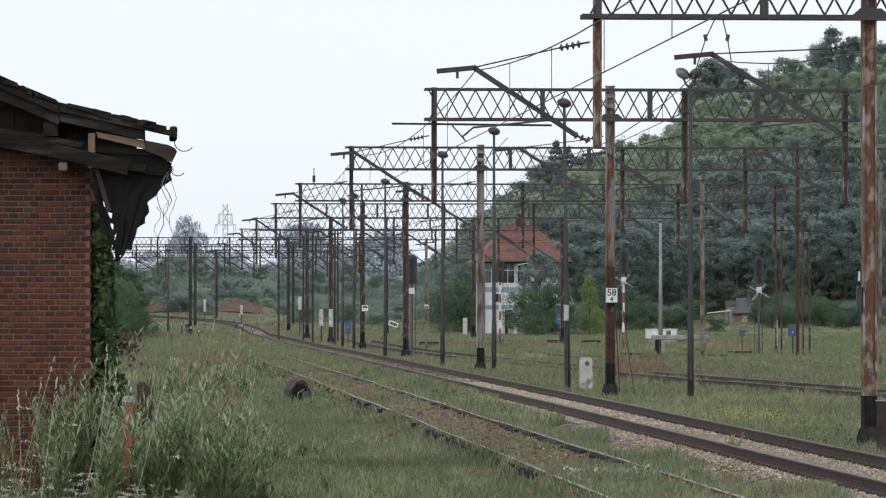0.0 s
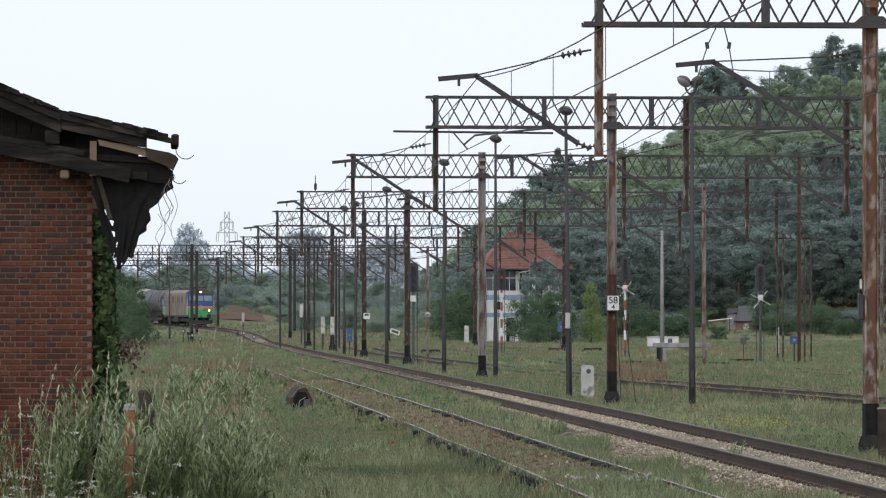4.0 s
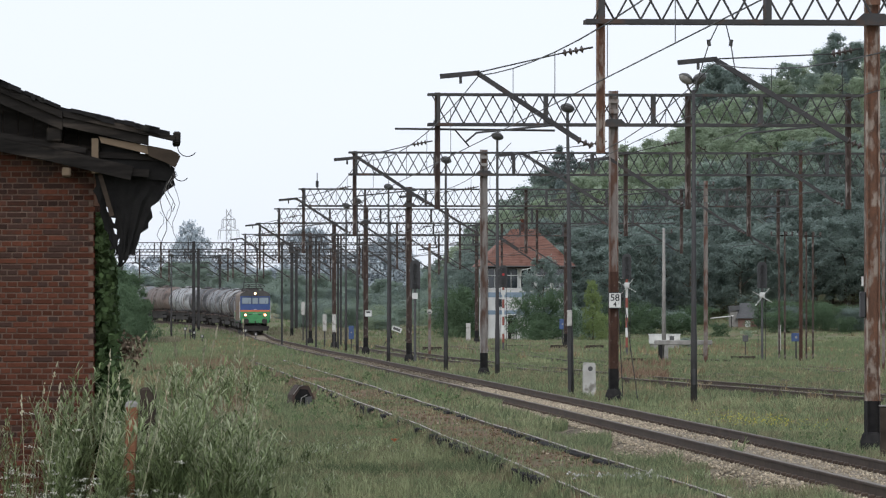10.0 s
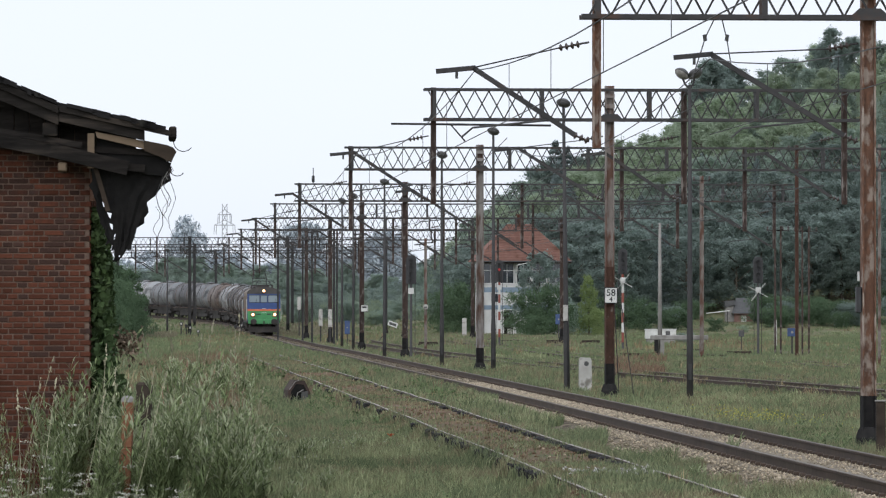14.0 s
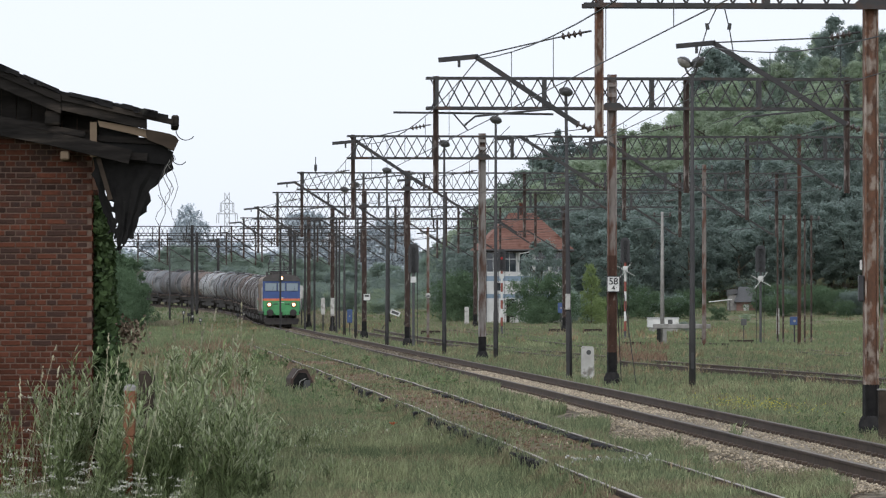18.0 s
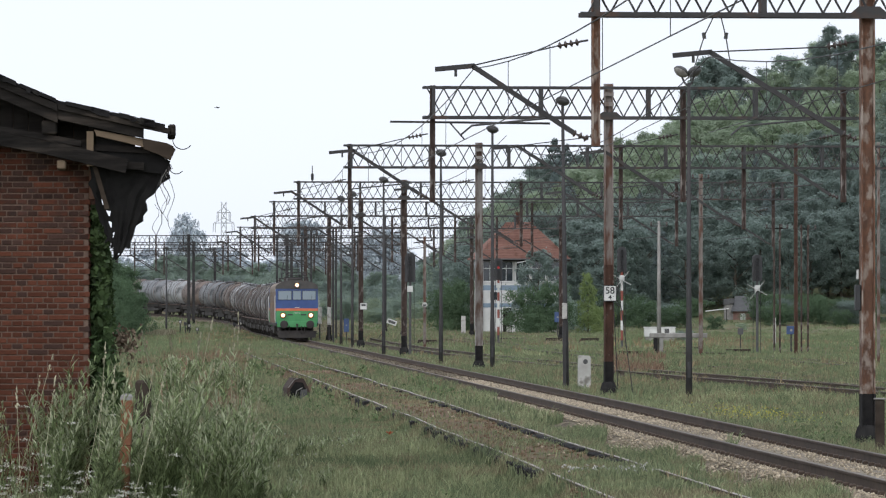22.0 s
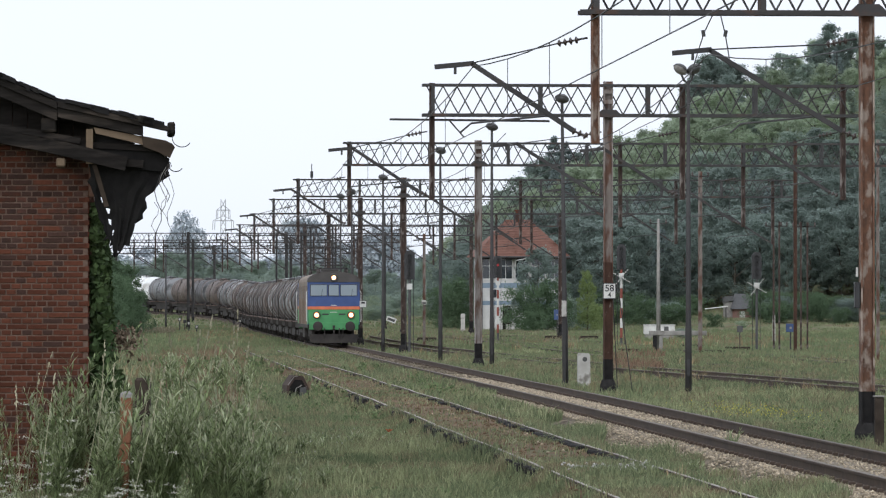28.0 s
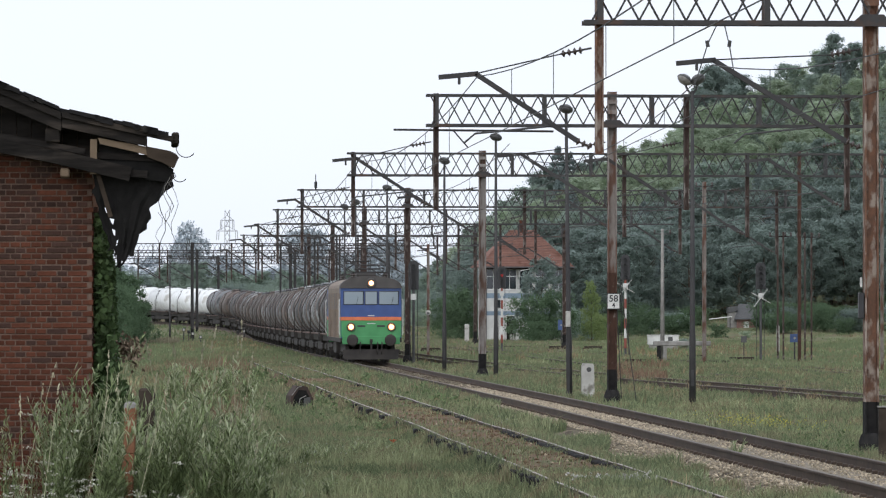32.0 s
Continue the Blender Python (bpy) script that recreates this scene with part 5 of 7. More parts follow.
def signal_box():
    b = thing("signal_box", "two-storey white signal box with a red tiled hip roof", "house", at=Matrix.Translation((7.3, 415, 0)) @ Matrix.Rotation(0.1, 4, "Z"))
    hw, dp = 3.7, 6.0
    wall = part("wall", Geo().box(-hw, hw, 0, dp, GROUND - 0.3, 3.55).box(-hw, hw, 0.25, dp - 0.25, 3.55, 6.35), "plaster", b, "dirty white plaster wall")
    for z0, z1 in ((3.55, 4.0), (2.0, 2.38)):
        part("band", Geo().box(-hw - 0.03, hw + 0.03, -0.03, 0.4, z0, z1), "bluegrey", wall, "blue-grey painted band")
    part("sill_band", Geo().box(-hw - 0.05, hw + 0.05, -0.05, 0.4, 4.0, 4.25), "plaster", wall)
    for i in range(5):
        x = -hw + 0.12 + i * 1.48
        w = part("window", Geo().box(x, x + 1.3, 0.12, 0.3, 4.3, 6.2), "white", b, "white window frame")
        for j in (0, 1):
            part("pane", Geo().box(x + 0.07 + 0.6 * j, x + 0.62 + 0.6 * j, 0.1, 0.13, 4.4, 5.5), "darkglass", w)
            part("pane", Geo().box(x + 0.07 + 0.6 * j, x + 0.62 + 0.6 * j, 0.1, 0.13, 5.56, 6.12), "darkglass", w)
    for i in range(3):
        y = 0.6 + i * 1.8
        w = part("window", Geo().box(-hw - 0.03, -hw + 0.15, y, y + 1.5, 4.3, 6.2), "white", b, "white window frame")
        part("pane", Geo().box(-hw - 0.05, -hw - 0.03, y + 0.08, y + 1.42, 4.4, 6.1), "darkglass", w)
    # A dark slab stands at the door; no opening is cut.
    d = part("door", Geo().box(-1.75, -0.95, -0.04, 0.1, GROUND, 1.95), "darkwood", b, "dark door slab on the wall")
    part("frame", Geo().box(-1.83, -1.75, -0.06, 0.1, GROUND, 2.0).box(-0.95, -0.87, -0.06, 0.1, GROUND, 2.0).box(-1.83, -0.87, -0.06, 0.1, 1.95, 2.03), "white", d)
    part("window", Geo().box(-2.9, -2.3, -0.03, 0.1, 2.7, 3.4), "darkglass", b, "small dark window")
    e, r, z0, z1 = hw + 0.65, 1.1, 6.35, 9.75
    roof = part("roof", Geo().add([(-e, -0.65, z0), (e, -0.65, z0), (e, dp + 0.65, z0), (-e, dp + 0.65, z0), (-r, dp / 2, z1), (r, dp / 2, z1)], [(0, 1, 5, 4), (1, 2, 5), (2, 3, 4, 5), (3, 0, 4), (0, 3, 2, 1)]), "rooftile", b, "red clay tile hip roof")
    n = 22
    for i in range(n):
        q = i / n
        zz = z0 + (z1 - z0) * q
        x = e + (r - e) * q
        y = -0.65 + (dp / 2 + 0.65) * q
        part("tile_course", Geo().box(-x, x, y - 0.05, y + 0.08, zz + 0.0, zz + 0.075), "rooftile", roof)
    part("gutter", Geo().beam((-e, -0.7, z0), (e, -0.7, z0), 0.12), "lampcap", roof, "grey gutter")
    part("fascia", Geo().box(-e + 0.05, e - 0.05, -0.6, -0.5, z0 - 0.2, z0), "darkwood", roof)
    part("chimney", Geo().soft(-0.2, 0.3, dp / 2 - 0.3, dp / 2 + 0.3, 9.3, 10.5, 0.03).soft(-0.26, 0.36, dp / 2 - 0.36, dp / 2 + 0.36, 10.5, 10.65, 0.02), "brick_far", roof, "red brick chimney")
    part("downpipe", Geo().tube((-hw + 0.1, -0.08, GROUND), (-hw + 0.1, -0.08, 6.3), 0.05, n=6), "lampcap", b)
    part("lamp_arm", Geo().line([(-0.6, -0.05, 5.2), (-0.6, -0.6, 6.0), (0.6, -0.9, 6.25)], 0.04, 5), "white", b, "curved white lamp arm")


signal_box()

M["pinkbrick"] = mat("pale_pink_brick", (0.17, 0.1, 0.085), (0.28, 0.18, 0.155), 0.9, 5.0, 0.3)
hut = thing("small_house", "small grey-roofed brick house half hidden by bushes", "house", at=Matrix.Translation((28.6, 435, ground_z(28.6, 435) - 0.15)))
part("wall", Geo().box(-1.0, 1.45, 0, 4, -0.6, 1.0), "pinkbrick", hut, "pale pink brick wall")
part("roof", Geo().add([(-1.25, -0.4, 0.95), (1.65, -0.4, 0.95), (1.65, 4.4, 0.95), (-1.25, 4.4, 0.95), (-0.7, 1.6, 2.4), (0.5, 1.6, 2.4)], [(0, 1, 5, 4), (1, 2, 5), (2, 3, 4, 5), (3, 0, 4), (0, 3, 2, 1)]), "lampcap", hut, "grey roof")
part("porch_roof", Geo().extrude([(-1.85, 1.55), (-0.9, 1.75), (-0.9, 2.2), (-1.85, 2.1)], 0.3, 2.6), "lampcap", hut, "grey roof of the side porch")
part("porch", Geo().box(-1.75, -1.0, 0.4, 2.5, -0.5, 1.6), "concrete", hut, "grey porch wall")
part("window", Geo().box(0.75, 1.15, -0.02, 0.1, 0.1, 0.7), "darkglass", hut)
part("door", Geo().box(-0.35, 0.15, -0.02, 0.1, -0.4, 0.75), "white", hut, "white door")
pipe = thing("white_rail", "pale horizontal barrier pole by the house", "pole", at=Matrix.Translation((26.2, 434, ground_z(26.2, 434))))
part("pole", Geo().tube((-1.3, 0, 0.95), (0.9, 0, 1.2), 0.05, n=8), "white", pipe)
part("post", Geo().tube((0.7, 0, -0.3), (0.7, 0, 1.2), 0.05, n=8), "steel", pipe)
dk = thing("small_dark_sign", "small dark sign on a thin post", "sign", at=Matrix.Translation((16.9, 260, 0)))
part("board", Geo().soft(-0.16, 0.16, -0.02, 0.02, 0.62, 0.98, 0.01), "lampcap", dk)
part("post", Geo().tube((0, 0.03, GROUND - 0.1), (0, 0.03, 0.9), 0.03, n=6), "steel", dk)

# pylon far off
py = thing("power_pylon", "pale lattice power pylon far off", "pylon", at=Matrix.Translation((-61.5, 1300, 0)) @ Matrix.Diagonal((0.72, 0.72, 1, 1)))
M["galv"] = mat("galvanised_steel", (0.3, 0.31, 0.32), (0.45, 0.46, 0.47), 0.6, 2.0, 0.0, metal=0.3)
legs = Geo()
H = 31.0
for s in (-1, 1):
    for e in (-1, 1):
        legs.beam((s * 2.4, e * 2.4, -1), (s * 1.0, e * 1.0, 18), 0.26)
        legs.beam((s * 1.0, e * 1.0, 18), (s * 0.9, e * 0.9, H), 0.22)
part("leg", legs, "galv", py)
br = Geo()
for i in range(12):
    z0, z1 = H * i / 12, H * (i + 1) / 12
    w0 = 2.4 - 1.4 * min(1, z0 / 18)
    w1 = 2.4 - 1.4 * min(1, z1 / 18)
    for e in (-1, 1):
        br.beam((-w0, e * w0, z0), (w1, e * w1, z1), 0.16).beam((w0, e * w0, z0), (-w1, e * w1, z1), 0.16)
part("lattice", br, "galv", py)
for z, r in ((25.0, 4.0), (28.0, 2.6)):
    part("cross_arm", Geo().beam((-r, 0, z), (r, 0, z), 0.24).beam((-r, 0, z), (0, 0, z + 1.4), 0.16).beam((r, 0, z), (0, 0, z + 1.4), 0.16), "galv", py)
    for s in (-r, -r * 0.8, r * 0.8, r):
        part("insulator", Geo().tube((s, 0, z), (s * 1.05, 0, z - 2.6), 0.14, n=5), "galv", py)


# ---- brick goods shed with a broken eave ----
shed = thing("goods_shed", "old red brick goods shed with a sagging broken eave", "building", at=Matrix.Translation((-4.67, 61.0, 0)) @ Matrix.Rotation(T0, 4, "Z"))
COURSE = 0.0765
SHED_W, SHED_L, WALL_TOP, GABLE = 11.0, 20.0, 4.5, 4.66
gable_wall = part("gable_wall", Geo().add([(-SHED_W, 0.012, -0.6), (-0.01, 0.012, -0.6), (-0.01, 0.012, GABLE), (-SHED_W / 2, 0.012, 6.7), (-SHED_W, 0.012, GABLE), (-SHED_W, 0.4, -0.6), (-0.01, 0.4, -0.6), (-0.01, 0.4, GABLE), (-SHED_W / 2, 0.4, 6.7), (-SHED_W, 0.4, GABLE)], [(0, 1, 2, 3, 4), (9, 8, 7, 6, 5), (0, 5, 6, 1), (1, 6, 7, 2), (2, 7, 8, 3), (3, 8, 9, 4), (4, 9, 5, 0)]), "mortar", shed, "brick gable wall with pale joints")
side_wall = part("side_wall", Geo().box(-0.4, -0.01, 0.41, SHED_L, -0.6, WALL_TOP), "mortar", shed, "brick side wall")
part("side_wall", Geo().box(-SHED_W, -SHED_W + 0.4, 0.41, SHED_L, -0.6, WALL_TOP), "brick_far", shed)
part("back_wall", Geo().box(-SHED_W, -0.01, SHED_L, SHED_L + 0.4, -0.6, WALL_TOP), "brick_far", shed)


def roof_z(x):
    """Height of the roof's upper face, x across from the shed's corner."""
    return 4.725 + (1.12 - x) * 0.222 + max(0, -0.4 - x) * 0.2


def slope_slab(x0, x1, y0, y1, drop0, drop1):
    a, b = roof_z(x0), roof_z(x1)
    return Geo().hexa([(x0, y0, a - drop1), (x1, y0, b - drop1), (x1, y1, b - drop1), (x0, y1, a - drop1), (x0, y0, a - drop0), (x1, y0, b - drop0), (x1, y1, b - drop0), (x0, y1, a - drop0)])


roof = part("roof", slope_slab(-5.5, -0.4, -0.55, SHED_L + 0.5, 0.0, 0.06), "felt", shed, "tarred felt roof")
part("eave_slope", slope_slab(0.6, 1.0, -0.55, 0.1, 0.0, 0.05), "felt", roof, "broken felted eave")
part("eave_slope", slope_slab(-0.4, 0.6, -0.55, SHED_L + 0.5, 0.0, 0.06), "felt", roof, "flatter felted eave")
for i in range(7):
    x0 = -3.3 + i * 0.6
    part("felt_edge", slope_slab(x0, x0 + random.uniform(0.4, 0.7), -0.6 - random.uniform(0, 0.06), -0.5, -random.uniform(0.004, 0.014), 0.04), "felt", roof, "curled felt edge")
for i in range(34):
    x0 = random.uniform(-3.3, 0.75)
    part("felt_scrap", slope_slab(x0, x0 + random.uniform(0.05, 0.2), -0.66, -0.45, -random.uniform(0.002, 0.02), 0.03 + random.uniform(0, 0.05)), "felt", roof, "ragged scrap of felt")
part("verge_board", slope_slab(-0.4, 0.72, -0.57, -0.53, 0.07, 0.25), "darkwood", shed, "weathered verge board")
part("verge_board", slope_slab(-5.5, -0.41, -0.57, -0.53, 0.07, 0.3), "darkwood", shed, "weathered verge board")
part("verge_board", slope_slab(-0.4, 1.08, -0.62, -0.575, 0.045, 0.12), "darkwood", shed, "weathered verge board")
part("verge_board", slope_slab(-5.5, -0.41, -0.62, -0.575, 0.055, 0.15), "darkwood", shed, "weathered verge board")
part("gutter_end", Geo().soft(1.04, 1.14, -0.62, 0.6, 4.59, 4.75, 0.02), "darkwood", shed, "rotten gutter board end")
part("roof", Geo().add([(-5.5, -0.55, 7.2), (-12.2, -0.55, 4.7), (-12.2, SHED_L + 0.5, 4.7), (-5.5, SHED_L + 0.5, 7.2), (-5.5, -0.55, 7.14), (-12.2, -0.55, 4.64), (-12.2, SHED_L + 0.5, 4.64), (-5.5, SHED_L + 0.5, 7.14)], [(0, 1, 2, 3), (7, 6, 5, 4), (0, 4, 5, 1), (1, 5, 6, 2), (2, 6, 7, 3), (3, 7, 4, 0)]), "felt", shed, "tarred felt roof")
# Dark boards whose near-black also stands for the shadow under the roof.
for i in range(14):
    x1 = -0.01 - i * 0.2
    part("gable_board", Geo().hexa([(x1 - 0.19, -0.05, 4.3 - 0.16 * (x1 - 0.19)), (x1, -0.05, 4.3 - 0.16 * x1), (x1, -0.02, 4.3 - 0.16 * x1), (x1 - 0.19, -0.02, 4.3 - 0.16 * (x1 - 0.19)), (x1 - 0.19, -0.05, roof_z(x1 - 0.19) - 0.08), (x1, -0.05, roof_z(x1) - 0.08), (x1, -0.02, roof_z(x1) - 0.08), (x1 - 0.19, -0.02, roof_z(x1 - 0.19) - 0.08)]), "darkwood", shed, "dark vertical gable board, its tone partly painted shade")
# the slanting rail below, bracing the eave
part("brace_beam", Geo().beam((-1.9, -0.45, 4.7), (-0.5, -0.45, 4.43), 0.12, 0.17).beam((-0.52, -0.46, 4.44), (0.5, -0.46, 4.2), 0.14, 0.185).beam((-1.9, -0.36, 4.82), (-0.1, -0.4, 4.5), 0.1, 0.08).beam((0.48, -0.44, 4.22), (0.72, -0.42, 4.2), 0.07, 0.1), "darkwood", shed, "slanting dark brace beam")
part("purlin", Geo().soft(-0.62, -0.42, -0.5, 1.0, 4.62, 4.8, 0.02), "darkwood", shed, "projecting purlin end")
part("purlin", Geo().soft(-0.42, -0.3, -0.5, 0.4, 4.16, 4.28, 0.02), "palewood", shed, "pale beam end")
part("eave_post", Geo().box(-0.03, 0.06, -0.5, -0.4, 4.2, 4.66), "palewood", shed, "bare upright strut")
part("eave_post", Geo().box(0.0, 0.07, -0.06, 0.02, 3.78, 4.16), "rust2", shed, "rust-orange strip at the wall corner")
part("eave_board", Geo().extrude([(0.07, 4.68), (0.42, 4.616), (0.7, 4.566), (0.72, 4.45), (0.557, 4.494), (0.097, 4.6)], -0.52, -0.485), "palewood", shed, "bare tan eave board")
part("eave_board", Geo().extrude([(0.7, 4.57), (1.017, 4.508), (1.1, 4.47), (1.138, 4.42), (1.07, 4.275), (0.93, 4.35), (0.72, 4.43)], -0.53, -0.475), "agedwood", shed, "weathered rounded end of the eave")
part("rafter", Geo().beam((0.07, -0.4, 4.22), (0.24, -0.4, 3.64), 0.05, 0.06), "agedwood", shed, "leaning bare rafter")
# Black sheet fills the dark area between eave board and brace.
part("eave_lining", Geo().extrude([(0.09, 4.6), (0.55, 4.48), (0.92, 4.36), (1.07, 4.27), (1.02, 4.1), (0.12, 4.18)], -0.36, -0.34), "lining", shed, "black sheet filling the dark area under the eave")
part("soffit", Geo().add([(-0.1, -0.4, 4.42), (1.0, -0.4, 4.36), (1.03, 6.0, 4.34), (-0.1, 6.0, 4.42), (-0.1, -0.4, 4.5), (0.7, -0.4, 4.46), (1.06, -0.2, 4.42), (1.06, 6.0, 4.4), (-0.1, 6.0, 4.5)], [(0, 1, 2, 3), (4, 5, 6, 7, 8), (0, 4, 5, 6, 1), (1, 6, 7, 2), (2, 7, 8, 3), (3, 8, 4, 0)]), "darkwood", shed, "broken soffit boards")
# torn lining hanging from the eave in folds
random.seed(5)
cols, rws = 15, 18
hang = Geo()
for j in range(rws + 1):
    q = j / rws
    lo, hi = float(np.interp(q, [0, 0.4, 0.7, 1], [-0.01, 0.06, 0.19, 0.31])), float(np.interp(q, [0, 0.21, 0.36, 0.6, 0.94, 1], [1.06, 0.99, 0.82, 0.69, 0.48, 0.39]))
    for i in range(cols + 1):
        s = i / cols
        jag = 0.1 * noise.noise((i * 0.9, j * 0.9, 3)) * (1 if i in (0, cols) else 0.25)
        drop = 0.16 * abs(noise.noise((i * 0.55, 4.2, 9))) * q
        hang.v.append((lo + (hi - lo) * s + jag, -0.3 + 0.05 * noise.noise((i * 0.6, j * 0.22, 7)) + 0.1 * q, 4.26 - 1.3 * q + drop * 0.6))
hole = {(7, 2), (9, 3), (11, 3), (13, 4), (17, 8), (17, 7)}
for j in range(rws):
    for i in range(cols):
        if (j, i) not in hole and not (j > 14 and i < (j - 14) * 1.1) and not (j > 15 and i > cols - (j - 14) * 1.5):
            a = j * (cols + 1) + i
            hang.f.append((a, a + 1, a + cols + 2, a + cols + 1))
sheet_ob = part("torn_lining", hang, "lining", shed, "black torn lining hanging from the eave")
mod = sheet_ob.modifiers.new("thick", "SOLIDIFY")
mod.thickness = 0.015
for k, (x, z0, z1) in enumerate(((1.02, 4.3, 3.7), (0.98, 4.25, 3.55), (0.92, 4.1, 3.2), (1.05, 4.35, 4.05), (1.08, 4.2, 3.3), (1.0, 4.0, 3.45), (0.88, 3.7, 3.15))):
    pts = [(x + 0.05 * math.sin(i * 1.3 + k), -0.35 + 0.03 * math.cos(i + k), z0 + (z1 - z0) * i / 7 ) for i in range(8)]
    part("dangling_strip", Geo().line(pts, 0.005 if k < 4 else 0.0035, 4), "hoop_pale" if k % 2 else "steel", shed, "dangling torn strip")
for p, r in (((1.1, -0.6, 4.55), 0.13), ((1.05, -0.5, 4.2), 0.1)):
    part("bent_wire", Geo().line([(p[0] + r * (1 - math.cos(a)), p[1], p[2] - r * math.sin(a)) for a in [0.28 * i for i in range(10)]], 0.006, 4), "steel", shed, "bent wire end")

# bricks: headers and stretchers in courses, recessed joints
head_geo = [Geo().soft(-0.06, 0.06, 0, 0.06, 0, COURSE - 0.017, 0.005).mesh("brick", "brick"), Geo().soft(-0.125, 0.125, 0, 0.06, 0, COURSE - 0.017, 0.005).mesh("brick", "brick")]
burnt_geo = [Geo().soft(-0.06, 0.06, 0, 0.06, 0, COURSE - 0.017, 0.005).mesh("brick", "brick_burnt"), Geo().soft(-0.125, 0.125, 0, 0.06, 0, COURSE - 0.017, 0.005).mesh("brick", "brick_burnt")]
rest_burnt = Geo()
random.seed(11)
rest = Geo()
count = 0
for k in range(66):
    z = -0.5 + k * COURSE
    if z > 4.75:
        break
    x = -0.01 - (0.0 if k % 2 else 0.065)
    first_brick = True
    while x > -3.4:
        kind = 1 if random.random() < 0.2 else 0
        # Dark bricks come oftener above 2.6 m than below.
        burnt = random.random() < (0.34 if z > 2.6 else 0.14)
        w = (0.12, 0.25)[kind]
        cx = x - w / 2
        if z < roof_z(cx) - 0.45 and not (z > WALL_TOP and cx > -0.05):
            if cx > -1.28 and count < 300 and z > 0.1:
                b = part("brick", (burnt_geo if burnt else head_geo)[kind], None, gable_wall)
                b.matrix_basis = Matrix.Translation((cx, random.uniform(-0.006, 0.004), z))
                count += 1
            else:
                y = random.uniform(-0.006, 0.004)
                (rest_burnt if burnt else rest).soft(cx - w / 2, cx + w / 2, y, y + 0.06, z, z + COURSE - 0.017, 0.005)
        x -= w + 0.017
part("bricks", rest, "brick_far", gable_wall, kind="stuff")
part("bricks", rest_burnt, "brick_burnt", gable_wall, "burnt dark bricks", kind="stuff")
rest = Geo()
for k in range(60):
    z = -0.5 + k * COURSE
    y = 0.0 if k % 2 else 0.06
    while y < 12:
        rest.box(-0.05, 0.003 + random.uniform(0, 0.006), y, y + 0.25, z, z + COURSE - 0.011)
        y += 0.262
part("bricks", rest, "brick_far", side_wall, kind="stuff")
# timber stubs beside the wall
for x, y, z, w, h in ((-3.86, 59.6, 0.9, 0.2, 0.5),):
    st2 = thing("timber_stub", "broken dark timber stub beside the shed", "timber", "timber stubs", at=Matrix.Translation((x, y, 0)))
    part("stub", Geo().soft(-w / 2, w / 2, -0.12, 0.12, z, z + h, 0.03).box(-w / 2 + 0.02, -w / 2 + 0.1, -0.06, 0.06, GROUND - 0.2, z), "oldwood", st2)
kerb = thing("brick_stub", "reddish brick stub with a pale rounded head", "post", at=Matrix.Translation((-3.97, 57.4, 0)) @ Matrix.Rotation(0.04, 4, "Y"))
part("post", Geo().soft(-0.075, 0.075, -0.075, 0.075, GROUND - 0.3, 0.62, 0.012).soft(-0.068, 0.08, -0.07, 0.07, 0.62, 1.2, 0.014), "stubbrick", kerb)
part("head", Geo().lathe([(0.085, 1.19), (0.08, 1.24), (0.04, 1.27)], 10), "concrete", kerb, "pale rounded head")



# ---- grass, weeds and stones ----
rng = np.random.default_rng(7)


def lump_noise(x, y, s, seed):
    """Smooth patchy values 0..1 over the ground."""
    r = np.random.default_rng(seed)
    out = np.zeros_like(x)
    for k in range(7):
        a, f, p = r.uniform(0, 6.28), s * r.uniform(0.5, 2.2), r.uniform(0, 6.28)
        out += np.sin((x * np.cos(a) + y * 0.55 * np.sin(a)) * f + p)
    return np.clip(out / 7 * 1.1 + 0.5, 0, 1)


def ground_zs(x, y):
    return np.array([ground_z(float(a), float(b)) for a, b in zip(x, y)])


def wedge(n, y0, y1, spread=0.104, power=1.0):
    """Points over the ground ahead of the camera, denser near."""
    y = y0 + (y1 - y0) * rng.random(n) ** power
    x = (rng.random(n) * 2 - 1) * (spread * y + 0.6)
    return x, y


def blade_mesh(name, x, y, z, h, w, lean, material, top_w=0.7):
    n = len(x)
    a = rng.random(n) * 2 * np.pi
    face = rng.normal(0, 0.6, n)
    dx, dy = np.cos(face) * w / 2, np.sin(face) * w / 2
    lx, ly = np.cos(a) * lean * h, np.sin(a) * lean * h
    v = np.zeros((n, 5, 3))
    v[:, 0] = np.stack([x - dx, y - dy, z - 0.03], 1)
    v[:, 1] = np.stack([x + dx, y + dy, z - 0.03], 1)
    mx, my = x + lx * 0.35, y + ly * 0.35
    v[:, 2] = np.stack([mx - dx * top_w, my - dy * top_w, z + h * 0.6], 1)
    v[:, 3] = np.stack([mx + dx * top_w, my + dy * top_w, z + h * 0.6], 1)
    v[:, 4] = np.stack([x + lx, y + ly, z + h * (1 - 0.25 * lean)], 1)
    base = np.arange(n)[:, None] * 5
    f = np.concatenate([base + np.array([[0, 1, 3]]), base + np.array([[0, 3, 2]]), base + np.array([[2, 3, 4]])], 1).reshape(-1, 3)
    return stuff_mesh(name, v.reshape(-1, 3), f, material)


def stuff(name, me, label, category):
    ob = new(name, me)
    return tagged(ob, label, category, kind="stuff")


def rail_gap(x, y):
    """Signed distance from the main line and from the siding."""
    m = x - (START.x - LEAN * y)
    return m, m + 4.15 + 0.003 * (y - 76)


